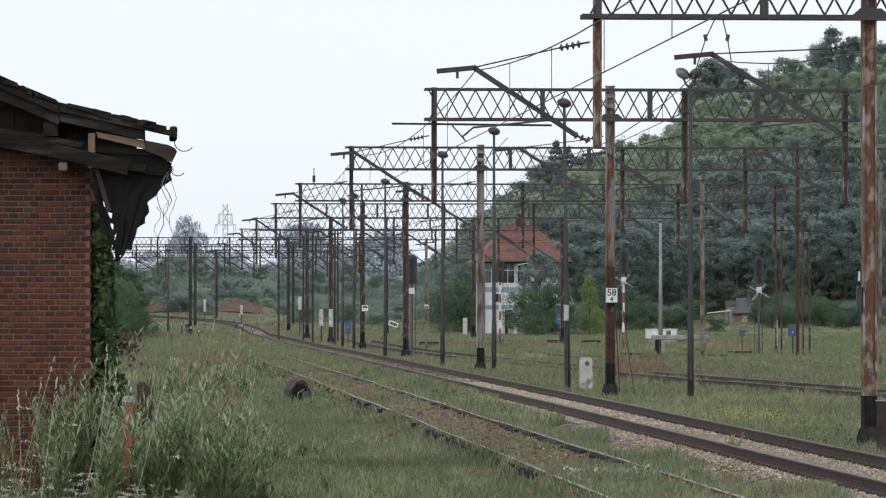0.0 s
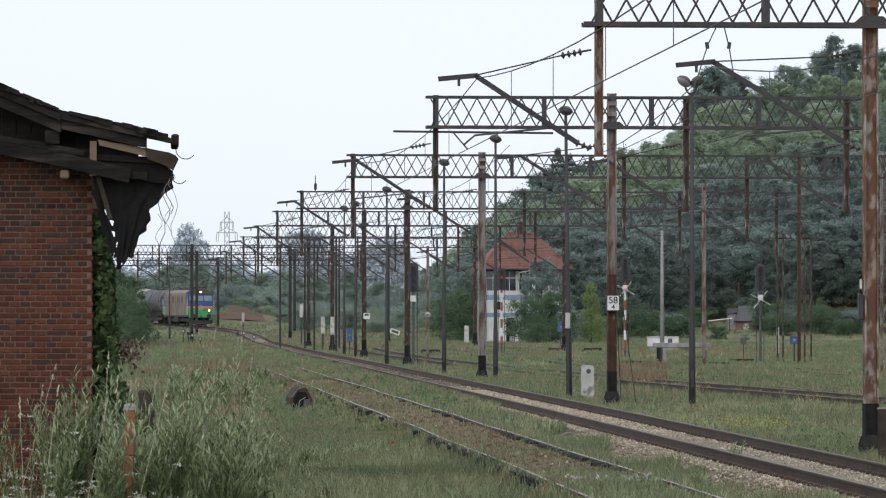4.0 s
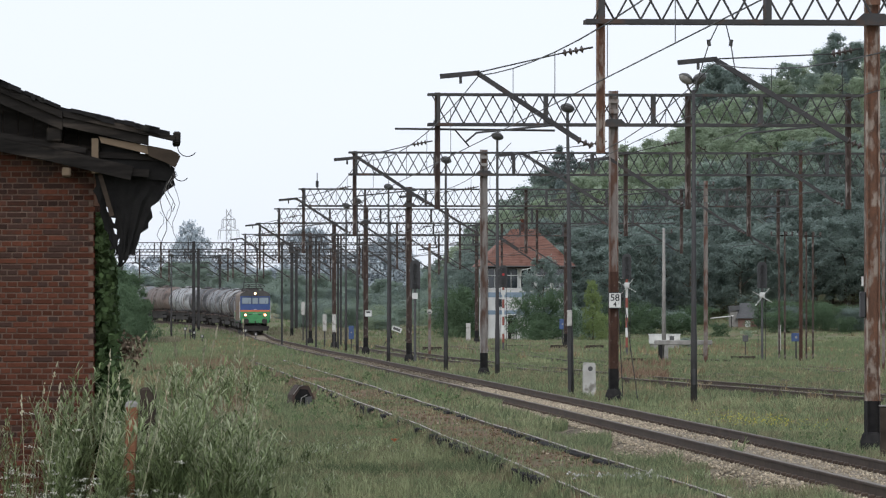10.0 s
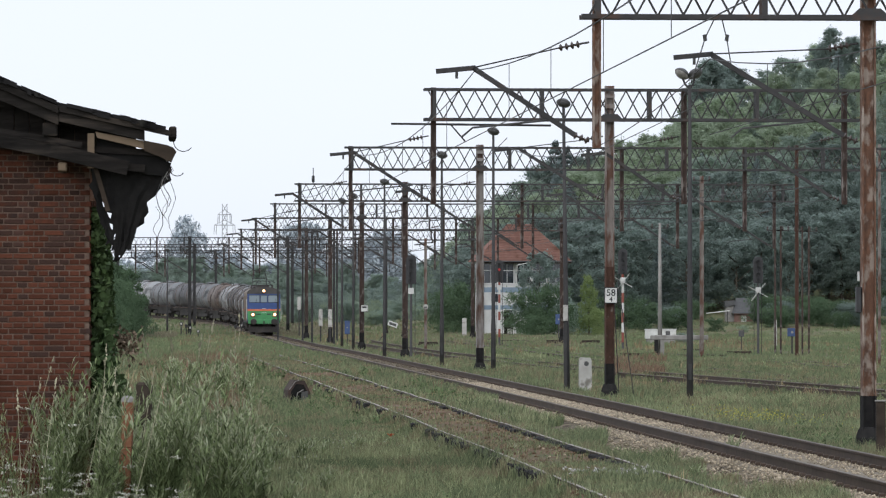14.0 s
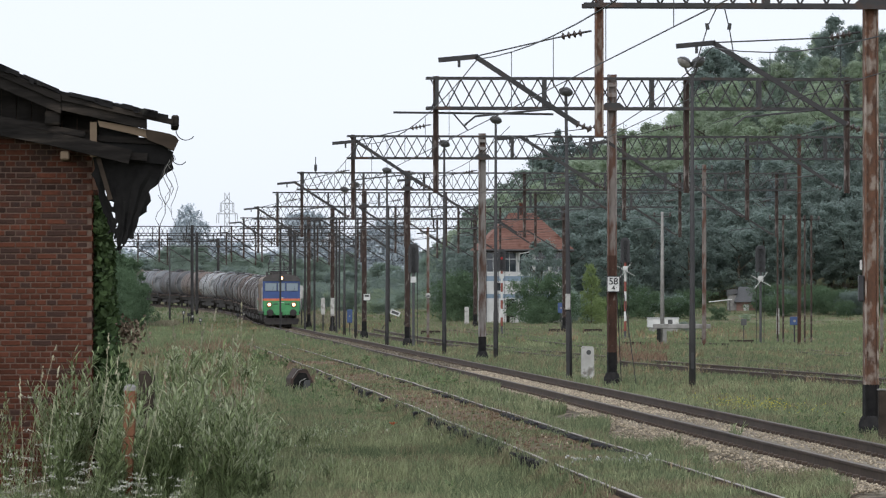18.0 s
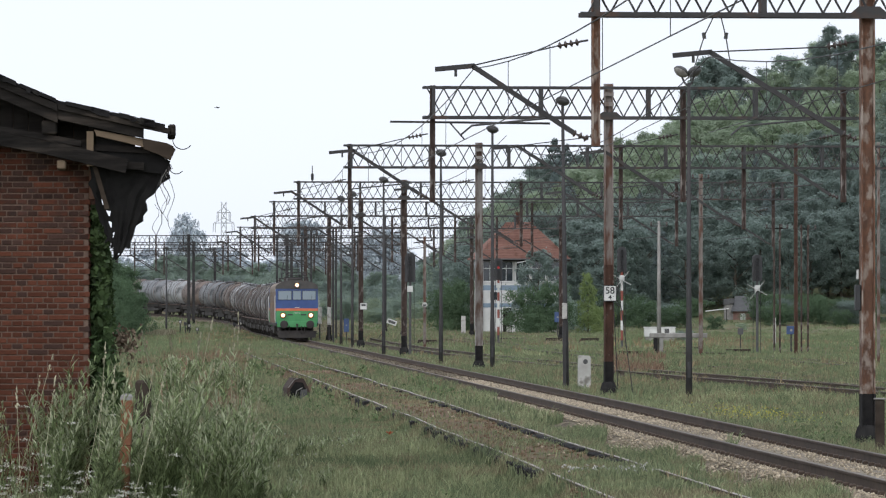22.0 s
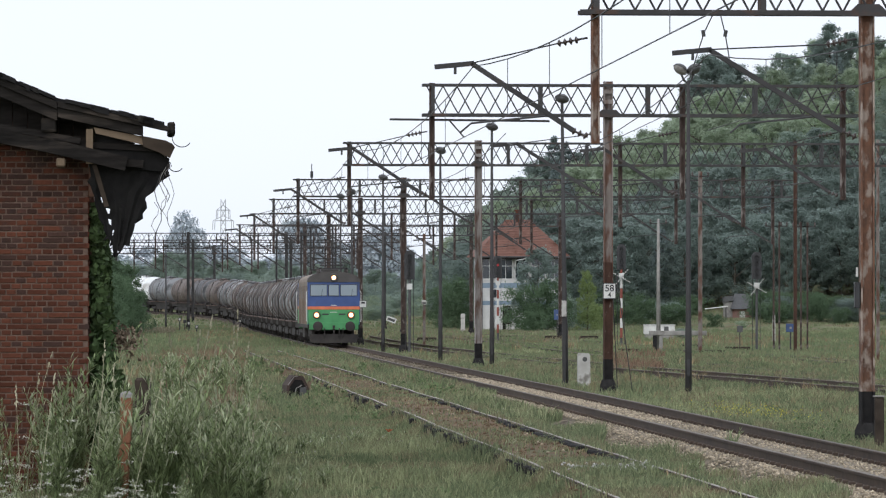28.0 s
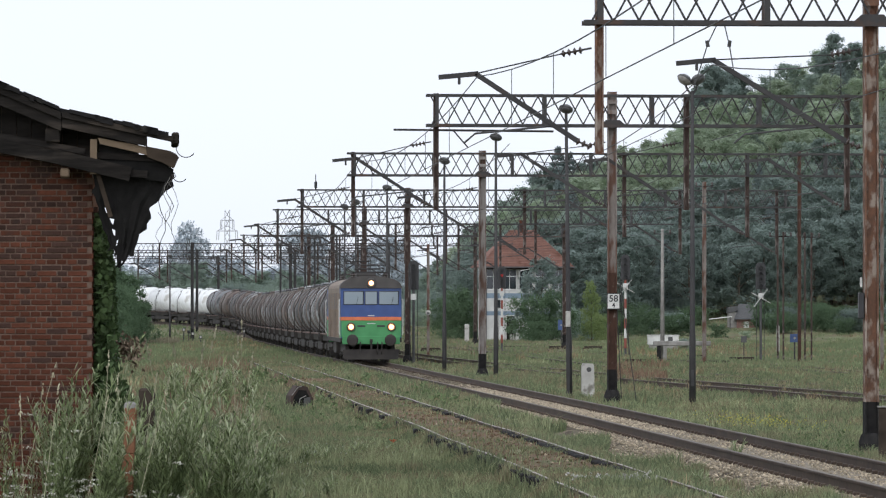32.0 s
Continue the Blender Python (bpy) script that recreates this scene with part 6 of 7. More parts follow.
def meadow(name, n, y0, y1, hmin, hmax, w, material, label, power=1.0, patch=0.4, lo=0.0, tuft=12, spread=0.09):
    """Tufts of blades, taller and denser in patches, kept clear of the rails."""
    k = n // tuft
    cx, cy = wedge(k, y0, y1, power=power)
    grow = 0.6 * lump_noise(cx, cy, patch, 3) + 0.4 * lump_noise(cx, cy, patch * 4, 5)
    ch = hmin + (hmax - hmin) * grow * (0.35 + 0.65 * rng.random(k))
    size = spread * (0.5 + rng.random(k))
    x = np.repeat(cx, tuft) + rng.normal(0, 1, k * tuft) * np.repeat(size, tuft)
    y = np.repeat(cy, tuft) + rng.normal(0, 1, k * tuft) * np.repeat(size, tuft)
    h = np.repeat(ch, tuft) * (0.5 + 0.6 * rng.random(k * tuft))
    tall = np.repeat(grow, tuft)
    n = len(x)
    m, s = rail_gap(x, y)
    inner = (np.abs(s) < 0.74) & (y < 222)
    h = np.where(inner, np.minimum(h, 0.34) * 0.62, h)
    h = np.where((np.abs(m) < 1.5) & (y < 430), np.minimum(h, 0.2), h)
    h = np.where((s < -0.8) & (s > -1.7) & (y > 85) & (y < 222), np.minimum(h, 0.15), h)
    near_rail = (np.abs(np.abs(s) - 0.8) < 0.12) & (y < 222)
    h = np.where(near_rail, np.minimum(h, 0.26), h)
    bed = np.where(m < 0, 0.9 + 0.08 * (y < 125) + (0.1 + 0.5 * (y < 122)) * lump_noise(x, y, 0.9, 9) + (y < 98) * (0.15 + 0.8 * lump_noise(x, y, 1.4, 47)), 1.15 + 0.35 * (y < 160) + 0.3 * lump_noise(x, y, 0.9, 19))
    keep = ~((np.abs(m) < bed) & (y < 430))
    bend = np.interp(y, [p.y for p, _ in MAIN_COURSE[:120]], [p.x for p, _ in MAIN_COURSE[:120]])
    keep &= ~((y > 425) & (np.abs(x - bend) < 1.3))
    keep &= ~(inner & (rng.random(n) < 0.985 - 0.85 * (y < 66.5)))
    keep &= ~(near_rail & (rng.random(n) < 0.6))
    keep &= tall > lo
    keep &= ~((x < line_shed(y) + 0.1) & (y > 60.5) & (y < 82))
    x, y, h = x[keep], y[keep], h[keep]
    ww = w * (0.7 + 0.6 * rng.random(len(x)))
    soil = np.interp(np.abs(rail_gap(x, y)[1]), [0, 0.9, 1.0, 1.2], [0.28, 0.26, 0.14, 0.02]) * ((y > 45) & (y < 222))
    soil = soil + np.interp(rail_gap(x, y)[0], [-2.1, -1.5, -0.9, 0.9, 1.5, 2.1], [0.05, 0.15, 0.17, 0.15, 0.1, 0]) * (y < 420)
    stuff(name, blade_mesh(name, x, y, ground_zs(x, y) + soil, h, ww, 0.2 + 0.6 * rng.random(len(x)), material), label, "grass")


def line_shed(y):
    return -4.67 - LEAN * (y - 61)


meadow("near_grass", 200000, 54, 100, 0.08, 0.46, 0.013, "grass", "rough uncut green grass", 0.9)
meadow("middle_grass", 170000, 96, 215, 0.1, 0.56, 0.022, "grass", "rough uncut green grass", 0.9)
meadow("far_grass", 110000, 210, 445, 0.1, 0.5, 0.05, "grass_far", "rough uncut green grass", 0.9, spread=0.3)
meadow("back_grass", 16000, 440, 640, 0.2, 0.7, 0.14, "grass_far", "rough grass at the wood's edge", 1.0, spread=0.6)
meadow("pale_blades", 76000, 54, 130, 0.08, 0.48, 0.013, "pale_grass", "pale green grass blades", 1.1, 0.7, 0.22)
meadow("pale_tufts", 26000, 125, 430, 0.08, 0.46, 0.035, "pale_grass", "pale grass tufts", 0.9, 0.3, 0.4, spread=0.2)
meadow("dry_stalks", 9000, 60, 230, 0.2, 0.7, 0.011, "drygrass", "dry brown grass stalks", 0.8, 0.23, 0.5)
meadow("dry_tufts", 9000, 150, 470, 0.2, 0.75, 0.05, "drygrass", "dry brown grass tufts", 1.0, 0.12, 0.58, spread=0.3)
meadow("sorrel_patches", 12000, 135, 330, 0.2, 0.75, 0.025, "sorrel", "reddish sorrel and dry stalks", 1.0, 0.1, 0.64, spread=0.25)


def scatter_cards(cx, cy, cz, size, material, name, squash=1.0):
    """Small leaf-shaped quads at given places."""
    n = len(cx)
    u = rng.normal(size=(n, 3))
    u /= np.linalg.norm(u, axis=1)[:, None]
    t = rng.normal(size=(n, 3))
    v = np.cross(u, t)
    v /= np.linalg.norm(v, axis=1)[:, None]
    c = np.stack([cx, cy, cz], 1)
    s = (np.asarray(size) * (0.6 + 0.8 * rng.random(n)))[:, None]
    q = np.stack([c - u * s, c - v * s * 0.5 * squash, c + u * s, c + v * s * 0.5 * squash], 1).reshape(-1, 3)
    f = np.arange(4 * n).reshape(-1, 4)
    return stuff_mesh(name, q, f, material)


# tall weeds before the shed
def weed_patch(n, name, px0, px1, d0, d1, at_px, tops, label, leaf=1.0, bushy=1.0, bunch=16):
    """Leafy stems in bunches; tops: how high they reach along the row."""
    bunches = max(1, n // bunch)
    clump = rng.integers(0, bunches, n)
    cpx, cd, ch = rng.random(bunches), rng.random(bunches) ** 0.8, rng.uniform(0.55, 1.12, bunches)
    px = px0 + (px1 - px0) * cpx[clump] + rng.normal(0, 6, n)
    d = d0 + (d1 - d0) * cd[clump] + rng.normal(0, 0.07, n)
    x = (px - 784) / 8142 * d
    d = np.where((x < line_shed(d) + 0.15) & (d > 60.3), 59.6, d)
    top = np.interp(px, at_px, tops)
    h = (top + 0.3) * ch[clump] * (0.4 + 0.6 * rng.random(n) ** 0.8)
    # weeds before the brick stub are kept low to fit the camera's view
    h = np.where((px > 197) & (px < 238) & (d < 57.5), np.minimum(h, 0.6), h)
    lean = rng.normal(0, 0.12, (bunches, 2))[clump] + rng.normal(0, 0.13, (n, 2)) + np.array([0.12, 0])
    lv, lf, sv, sf, pv, pf = [], [], [], [], [], []
    for i in range(n):
        ln = lean[i]
        base = np.array([x[i], d[i], GROUND - 0.05])

        def at(q):
            return base + np.array([ln[0] * h[i] * q * q, ln[1] * h[i] * q * q, h[i] * q])
        for k in range(5):
            a, b = at(k / 5), at((k + 1) / 5)
            r = 0.0055 * (1 - 0.14 * k)
            o = len(sv)
            sv += [a + (-r, 0, 0), a + (r, 0, 0), b + (r, 0, 0), b + (-r, 0, 0), a + (0, -r, 0), a + (0, r, 0), b + (0, r, 0), b + (0, -r, 0)]
            sf += [(o, o + 1, o + 2, o + 3), (o + 4, o + 5, o + 6, o + 7)]
        m = int((14 + 34 * h[i] / 2) * bushy)
        for k in range(m):
            q = 0.15 + 0.85 * ((k + rng.random()) / m) ** 0.85
            az, el = rng.random() * 6.28, rng.uniform(0.6, 1.4)
            L = rng.uniform(0.08, 0.21) * leaf * (1.15 - 0.4 * q)
            dr = np.array([math.cos(az) * math.cos(el), math.sin(az) * math.cos(el), math.sin(el)])
            sd = np.array([-math.sin(az), math.cos(az), 0]) * rng.uniform(0.005, 0.0125) * leaf
            p = at(q)
            # Many of the upper leaves take the paler colour.
            tv, tf = (pv, pf) if q > 0.55 and h[i] > 0.5 * (top[i] + 0.3) and rng.random() < 0.45 else (lv, lf)
            o = len(tv)
            tv += [p, p + dr * L * 0.45 + sd, p + dr * L - np.array([0, 0, 0.18 * L]), p + dr * L * 0.45 - sd]
            tf.append((o, o + 1, o + 2, o + 3))
    stuff(name + "_leaves", stuff_mesh(name + "_leaves", np.array(lv), np.array(lf), "weed"), label, "weeds")
    if pv:
        stuff(name + "_tips", stuff_mesh(name + "_tips", np.array(pv), np.array(pf), "weed_pale"), "paler leaves towards the weeds' tips", "weeds")
    stuff(name + "_stems", stuff_mesh(name + "_stems", np.array(sv), np.array(sf), "weed"), "thin weed stems", "weeds")


weed_patch(360, "tall_weeds", 60, 300, 54.8, 60.2, [60, 85, 120, 170, 200, 220, 260, 300], [0.8, 1.5, 1.95, 1.95, 1.5, 1.35, 1.6, 1.7], "tall grey-green weeds with narrow leaves", 1.4, 0.85)
weed_patch(250, "leaning_weeds", 290, 480, 54.8, 60.5, [290, 320, 380, 430, 480], [1.7, 1.75, 1.55, 1.15, 0.5], "tall leaning weeds with pale narrow leaves", 1.4, 0.8)
weed_patch(26, "wall_weeds", -20, 75, 57.5, 60.2, [-20, 30, 75], [1.1, 1.5, 1.5], "sparse tall weed stems before the brick wall", 1.0, 0.6, 4)
weed_patch(200, "low_weeds", -30, 330, 54.2, 56.0, [-30, 60, 330], [0.25, 0.35, 0.3], "low leafy weeds along the meadow's edge", 0.7, 1.3, 8)
weed_patch(420, "meadow_weeds", 230, 640, 57, 90, [230, 400, 520, 640], [0.7, 0.5, 0.25, 0.05], "knee-high leafy weeds in the meadow")
weed_patch(150, "far_weeds", 290, 450, 90, 150, [290, 400, 450], [1.0, 1.1, 0.6], "pale leafy weeds standing in the meadow", 1.7, 0.9, 10)
weed_patch(80, "verge_weeds", 900, 1300, 62, 80, [900, 1100, 1300], [0.12, 0.22, 0.2], "low leafy weeds beside the ballast")


def blade_patch(name, n, px0, px1, d0, d1, hmin, hmax, w, material, label):
    """A drift of dry blades over one stretch of ground."""
    d = d0 + (d1 - d0) * rng.random(n)
    px = px0 + (px1 - px0) * rng.random(n)
    x = (px - 784) / 8142 * d
    keep = (lump_noise(x, d, 0.5, 13) > 0.42) & (np.abs(rail_gap(x, d)[0]) > 1.6) & (np.abs(rail_gap(x, d)[1]) > 1.1)
    x, d = x[keep], d[keep]
    k = len(x)
    stuff(name, blade_mesh(name, x, d, ground_zs(x, d), rng.uniform(hmin, hmax, k), w * rng.uniform(0.7, 1.3, k), 0.2 + 0.6 * rng.random(k), material), label, "grass")


blade_patch("sorrel_drift", 1900, 290, 440, 95, 230, 0.3, 0.8, 0.028, "sorrel", "reddish sorrel standing in the meadow")
blade_patch("dry_drift", 3200, 470, 620, 395, 480, 0.2, 0.5, 0.08, "straw", "dry tan grass beyond the bend")
blade_patch("dry_drift", 1500, 262, 312, 372, 396, 0.3, 0.7, 0.06, "straw", "dry tan grass beside the bush")
blade_patch("yard_straw", 4200, 620, 1010, 262, 425, 0.15, 0.4, 0.05, "straw", "short dry straw over the yard")
blade_patch("sorrel_drift", 1600, 1080, 1180, 160, 215, 0.3, 0.7, 0.03, "sorrel", "reddish sorrel standing in the meadow")


def plume_patch(n, px0, px1, d0, d1, ztop, name, size=0.2, fat=1.0):
    """Grass stems ending in pale feathery seed heads."""
    px = px0 + (px1 - px0) * rng.random(n)
    d = d0 + (d1 - d0) * rng.random(n)
    x = (px - 784) / 8142 * d
    d = np.where((x < line_shed(d) + 0.15) & (d > 60.3), 59.4, d)
    v, f = [], []
    for i in range(n):
        h = ztop * rng.uniform(0.6, 1.0) + 0.3
        ln = np.array([rng.normal(0.1, 0.16), rng.normal(0, 0.1)])
        b = np.array([x[i], d[i], GROUND])
        t = b + np.array([ln[0] * h, ln[1] * h, h])
        o = len(v)
        v += [b + (-0.004, 0, 0), b + (0.004, 0, 0), t + (0.003, 0, 0), t + (-0.003, 0, 0)]
        f.append((o, o + 1, o + 2, o + 3))
        ax = (t - b) / np.linalg.norm(t - b)
        for k in range(14):
            q = rng.random()
            p = t + ax * (q - 0.3) * size * 1.2 + rng.normal(0, 0.011, 3) * (1.2 - q)
            L = rng.uniform(0.03, 0.06) * fat
            w = np.array([rng.uniform(0.006, 0.012) * fat, 0, 0])
            o = len(v)
            v += [p, p + ax * L * 0.5 + w, p + ax * L, p + ax * L * 0.5 - w]
            f.append((o, o + 1, o + 2, o + 3))
    stuff(name, stuff_mesh(name, np.array(v), np.array(f), "seed"), "grass stems with pale seed heads", "grass")


plume_patch(9, -10, 260, 55.5, 59.5, 1.8, "reed_plumes")
plume_patch(36, 250, 450, 57, 75, 1.0, "grass_plumes", 0.16)
plume_patch(6, 298, 328, 70, 72, 2.0, "leaning_plumes", 0.36, 1.6)
plume_patch(4, 404, 428, 80, 82, 2.0, "leaning_plumes", 0.36, 1.6)

# broad-leaved weeds standing in the grass
wx, wy = wedge(3200, 58, 190, power=0.8)
wm, ws = rail_gap(wx, wy)
sel = (lump_noise(wx, wy, 0.35, 31) > 0.5) & ((wm < 0) | (wy < 92)) & (np.abs(wm) > 1.7) & (np.abs(ws) > 1.0) & ~((wx < line_shed(wy) + 0.2) & (wy > 60) & (wy < 82))
wx, wy = wx[sel], wy[sel]
reps = 26
hx = np.repeat(rng.uniform(0.15, 0.5, len(wx)), reps)
q = rng.random(len(hx))
stuff("broad_weeds", scatter_cards(np.repeat(wx, reps) + rng.normal(0, 0.06, len(hx)), np.repeat(wy, reps) + rng.normal(0, 0.06, len(hx)), GROUND + hx * q, 0.035 * (0.6 + np.repeat(wy, reps) / 150), "dock", "broad_weeds", 1.0), "broad-leaved green weeds in the grass", "weeds")

# short turf and dry stubble between the siding's rails
n = 60000
ty = 52 + 170 * rng.random(n) ** 1.4
ts = rng.uniform(-0.78, 0.78, n)
tx = START.x - LEAN * ty - 4.15 - 0.003 * (ty - 76) + ts
green = lump_noise(tx, ty, 1.3, 91) + 0.25 * rng.normal(size=n) + np.interp(ty, [64, 72, 80, 110, 170], [0.4, 0.1, -0.02, -0.04, 0.0])
lift = 0.09 * (1 - np.clip((ty - 110) / 120, 0, 1))
tz = lift - 0.1
for nm, mt, pick, top, words in (("siding_turf", "grass", green > 0.9, 0.1, "short green turf between the rails"), ("siding_stubble", "drygrass", (green < 0.9) & (green > 0.84), 0.05, "dry brown stubble between the rails")):
    k = int(pick.sum())
    stuff(nm, blade_mesh(nm, tx[pick], ty[pick], tz[pick], rng.uniform(0.05, top, k) + 0.0004 * ty[pick], np.interp(ty[pick], [57, 220], [0.011, 0.03]), 0.3 + 0.7 * rng.random(k), mt), words, "grass")

# pale umbels in the foreground and small flowers in the grass
ux, uy, uz = [], [], []
for k in range(120):
    px, d = rng.uniform(-10, 345), rng.uniform(54.2, 57)
    z = rng.uniform(0.0, 0.5) * (1.2 - px / 500) - 0.1 + (0.9 * rng.random() if k % 9 == 0 else 0)
    c = np.array([(px - 784) / 8142 * d, d, z])
    for q in range(20):
        o = rng.normal(0, 0.042, 3) * (1, 1, 0.18)
        ux.append(c[0] + o[0]), uy.append(c[1] + o[1]), uz.append(c[2] + o[2])
stuff("wild_umbels", scatter_cards(np.array(ux), np.array(uy), np.array(uz), 0.011, "blossom", "wild_umbels", 1.6), "flat white umbel flowers among the weeds", "flowers")
fx, fy = wedge(2600, 62, 130, power=0.9)
keep = (lump_noise(fx, fy, 0.5, 21) > 0.66) & (rail_gap(fx, fy)[0] < -2.3)
fx, fy = fx[keep], fy[keep]
stuff("small_flowers", scatter_cards(fx, fy, ground_zs(fx, fy) + rng.uniform(0.2, 0.4, len(fx)), 0.014, "blossom", "small_flowers", 1.8), "tiny white flowers in the grass", "flowers")
M["poppy"] = mat("poppy_petals", (0.5, 0.07, 0.02), (0.62, 0.12, 0.04), 0.7, 5.0, 0.0)
M["yellow"] = mat("yellow_blossom", (0.4, 0.36, 0.04), (0.55, 0.5, 0.08), 0.8, 5.0, 0.0)
yx = rng.normal(5.9, 0.5, 500)
yy = rng.normal(104, 4.0, 500)
yx = yx + LEAN * (99 - yy) + 1.6
stuff("yellow_flowers", scatter_cards(yx, yy, np.full(500, GROUND) + rng.uniform(0.1, 0.3, 500), 0.015, "yellow", "yellow_flowers", 1.6), "patch of small yellow flowers", "flowers")
poppy = thing("poppy", "single orange-red poppy in the grass", "flower", at=Matrix.Translation((-0.95, 82.5, GROUND)))
part("stem", Geo().tube((0, 0, 0), (0.02, 0, 0.34), 0.006, n=5), "weed", poppy)
for k in range(5):
    a = k * 1.26
    part("petal", Geo().add([(0.02, 0, 0.34), (0.02 + 0.06 * math.cos(a - 0.5), 0.06 * math.sin(a - 0.5), 0.39), (0.02 + 0.085 * math.cos(a), 0.085 * math.sin(a), 0.4), (0.02 + 0.06 * math.cos(a + 0.5), 0.06 * math.sin(a + 0.5), 0.39)], [(0, 1, 2, 3)]), "poppy", poppy)

# loose ballast stones
octa = np.array([[1, 0, 0], [-1, 0, 0], [0, 1, 0], [0, -1, 0], [0, 0, 0.8], [0, 0, -0.8]], float)
of = np.array([[0, 2, 4], [2, 1, 4], [1, 3, 4], [3, 0, 4], [2, 0, 5], [1, 2, 5], [3, 1, 5], [0, 3, 5]])


def stones(name, n, y0, y1, small, big, material="stone"):
    """Broken stones strewn over the main line's bed and shoulders."""
    sy = y0 + (y1 - y0) * rng.random(n) ** 1.3
    side = rng.choice([-1, 1], n) * (0.05 + 2.0 * rng.random(n) ** 0.8)
    side = np.where((side < -1.35) & (sy > 95), side + 2.0, side)
    side = np.where(np.abs(np.abs(side) - 0.77) < 0.1, side + 0.25, side)
    sx = START.x - LEAN * sy + side
    sz = np.array([rise(v) + climb(v) for v in sy]) + np.where(np.abs(side) < 1.5, -0.19, -0.2 - 0.44 * np.clip(np.abs(side) - 1.5, 0, 0.5))
    sc = rng.uniform(small, big, n)
    jit = octa[None] * (1 + rng.uniform(-0.35, 0.35, (n, 6, 3))) + rng.uniform(-0.25, 0.25, (n, 6, 3))
    sv = jit * sc[:, None, None] + np.stack([sx, sy, sz + 0.3 * sc], 1)[:, None]
    sfc = (of[None] + (np.arange(n) * 6)[:, None, None]).reshape(-1, 3)
    stuff(name, stuff_mesh(name, sv.reshape(-1, 3), sfc, material), "loose pale ballast stones", "gravel")


stones("ballast_stones", 30000, 58, 158, 0.012, 0.03)
stones("far_ballast_stones", 9000, 150, 410, 0.02, 0.045, "ballast")

# clods and stray stones between the siding's rails
n = 2600
cy = 57 + 110 * rng.random(n) ** 1.3
cs = rng.choice([-1, 1], n) * rng.random(n) ** 0.7 * 0.95
cx = START.x - LEAN * cy - 4.15 - 0.003 * (cy - 76) + cs
sc = rng.uniform(0.012, 0.038, n)
jit = octa[None] * (1 + rng.uniform(-0.35, 0.35, (n, 6, 3))) + rng.uniform(-0.25, 0.25, (n, 6, 3))
cv = jit * sc[:, None, None] + np.stack([cx, cy, 0.09 * (1 - np.clip((cy - 110) / 120, 0, 1)) - 0.06], 1)[:, None]
sfc = (of[None] + (np.arange(n) * 6)[:, None, None]).reshape(-1, 3)
half = n * 14 // 15 * 8
stuff("soil_clods", stuff_mesh("soil_clods", cv.reshape(-1, 3), sfc[:half], "soil"), "brown clods of earth between rails", "soil")
stuff("stray_stones", stuff_mesh("stray_stones", cv.reshape(-1, 3), sfc[half:], "stone"), "stray pale stones between rails", "gravel")

n = 90
rx, ry = rng.uniform(1.7, 2.95, n), 64.2 + rng.normal(0, 0.5, n)
rz = 0.09 - 0.3 + 0.28 + rng.uniform(0, 0.03, n)
jit = octa[None] * (1 + rng.uniform(-0.35, 0.35, (n, 6, 3))) + rng.uniform(-0.25, 0.25, (n, 6, 3))
rv = jit * rng.uniform(0.015, 0.045, n)[:, None, None] + np.stack([rx, ry, rz], 1)[:, None]
stuff("pale_rubble", stuff_mesh("pale_rubble", rv.reshape(-1, 3), (of[None] + (np.arange(n) * 6)[:, None, None]).reshape(-1, 3), "stonepaint"), "scattered pale rubble between the siding's rails", "rubble")

# ivy on the shed's side wall
n = 7000
q = rng.random(n)
iz = -0.3 + 4.0 * q
bulge = 0.1 + 0.24 * np.interp(q, [0, 0.3, 0.6, 0.85, 1.0], [1.0, 0.85, 0.75, 0.5, 0.15])
ix = rng.random(n) ** 0.7 * bulge
iy = 0.05 + 9.0 * rng.random(n) ** 1.6
ip = np.stack([ix * math.cos(T0) - iy * math.sin(T0) - 4.66, ix * math.sin(T0) + iy * math.cos(T0) + 61.0, iz], 1)
fq = rng.random(2600)
fx_, fy_, fz_ = 0.05 + 0.75 * rng.random(2600) * (1.1 - 0.6 * fq), -0.3 + 3.0 * rng.random(2600), -0.3 + 1.75 * fq
ip = np.concatenate([ip, np.stack([fx_ * math.cos(T0) - fy_ * math.sin(T0) - 4.66, fx_ * math.sin(T0) + fy_ * math.cos(T0) + 61.0, fz_], 1)])
ivy = stuff("ivy", scatter_cards(ip[:, 0], ip[:, 1], ip[:, 2], 0.06, "ivy", "ivy", 1.4), "dark ivy climbing the shed's side wall", "ivy")


M["deadleaf"] = mat("withered_leaves", (0.12, 0.088, 0.062), (0.25, 0.19, 0.14), 0.9, 4.0, 0.0, island=0.5)
n = 420
stuff("withered_leaves", scatter_cards(-4.26 + rng.normal(0, 0.1, n), 62.0 + rng.normal(0, 0.15, n), 1.88 + rng.normal(0, 0.1, n), 0.03, "deadleaf", "withered_leaves", 1.3), "withered brown leaves hanging by the ivy", "leaves")


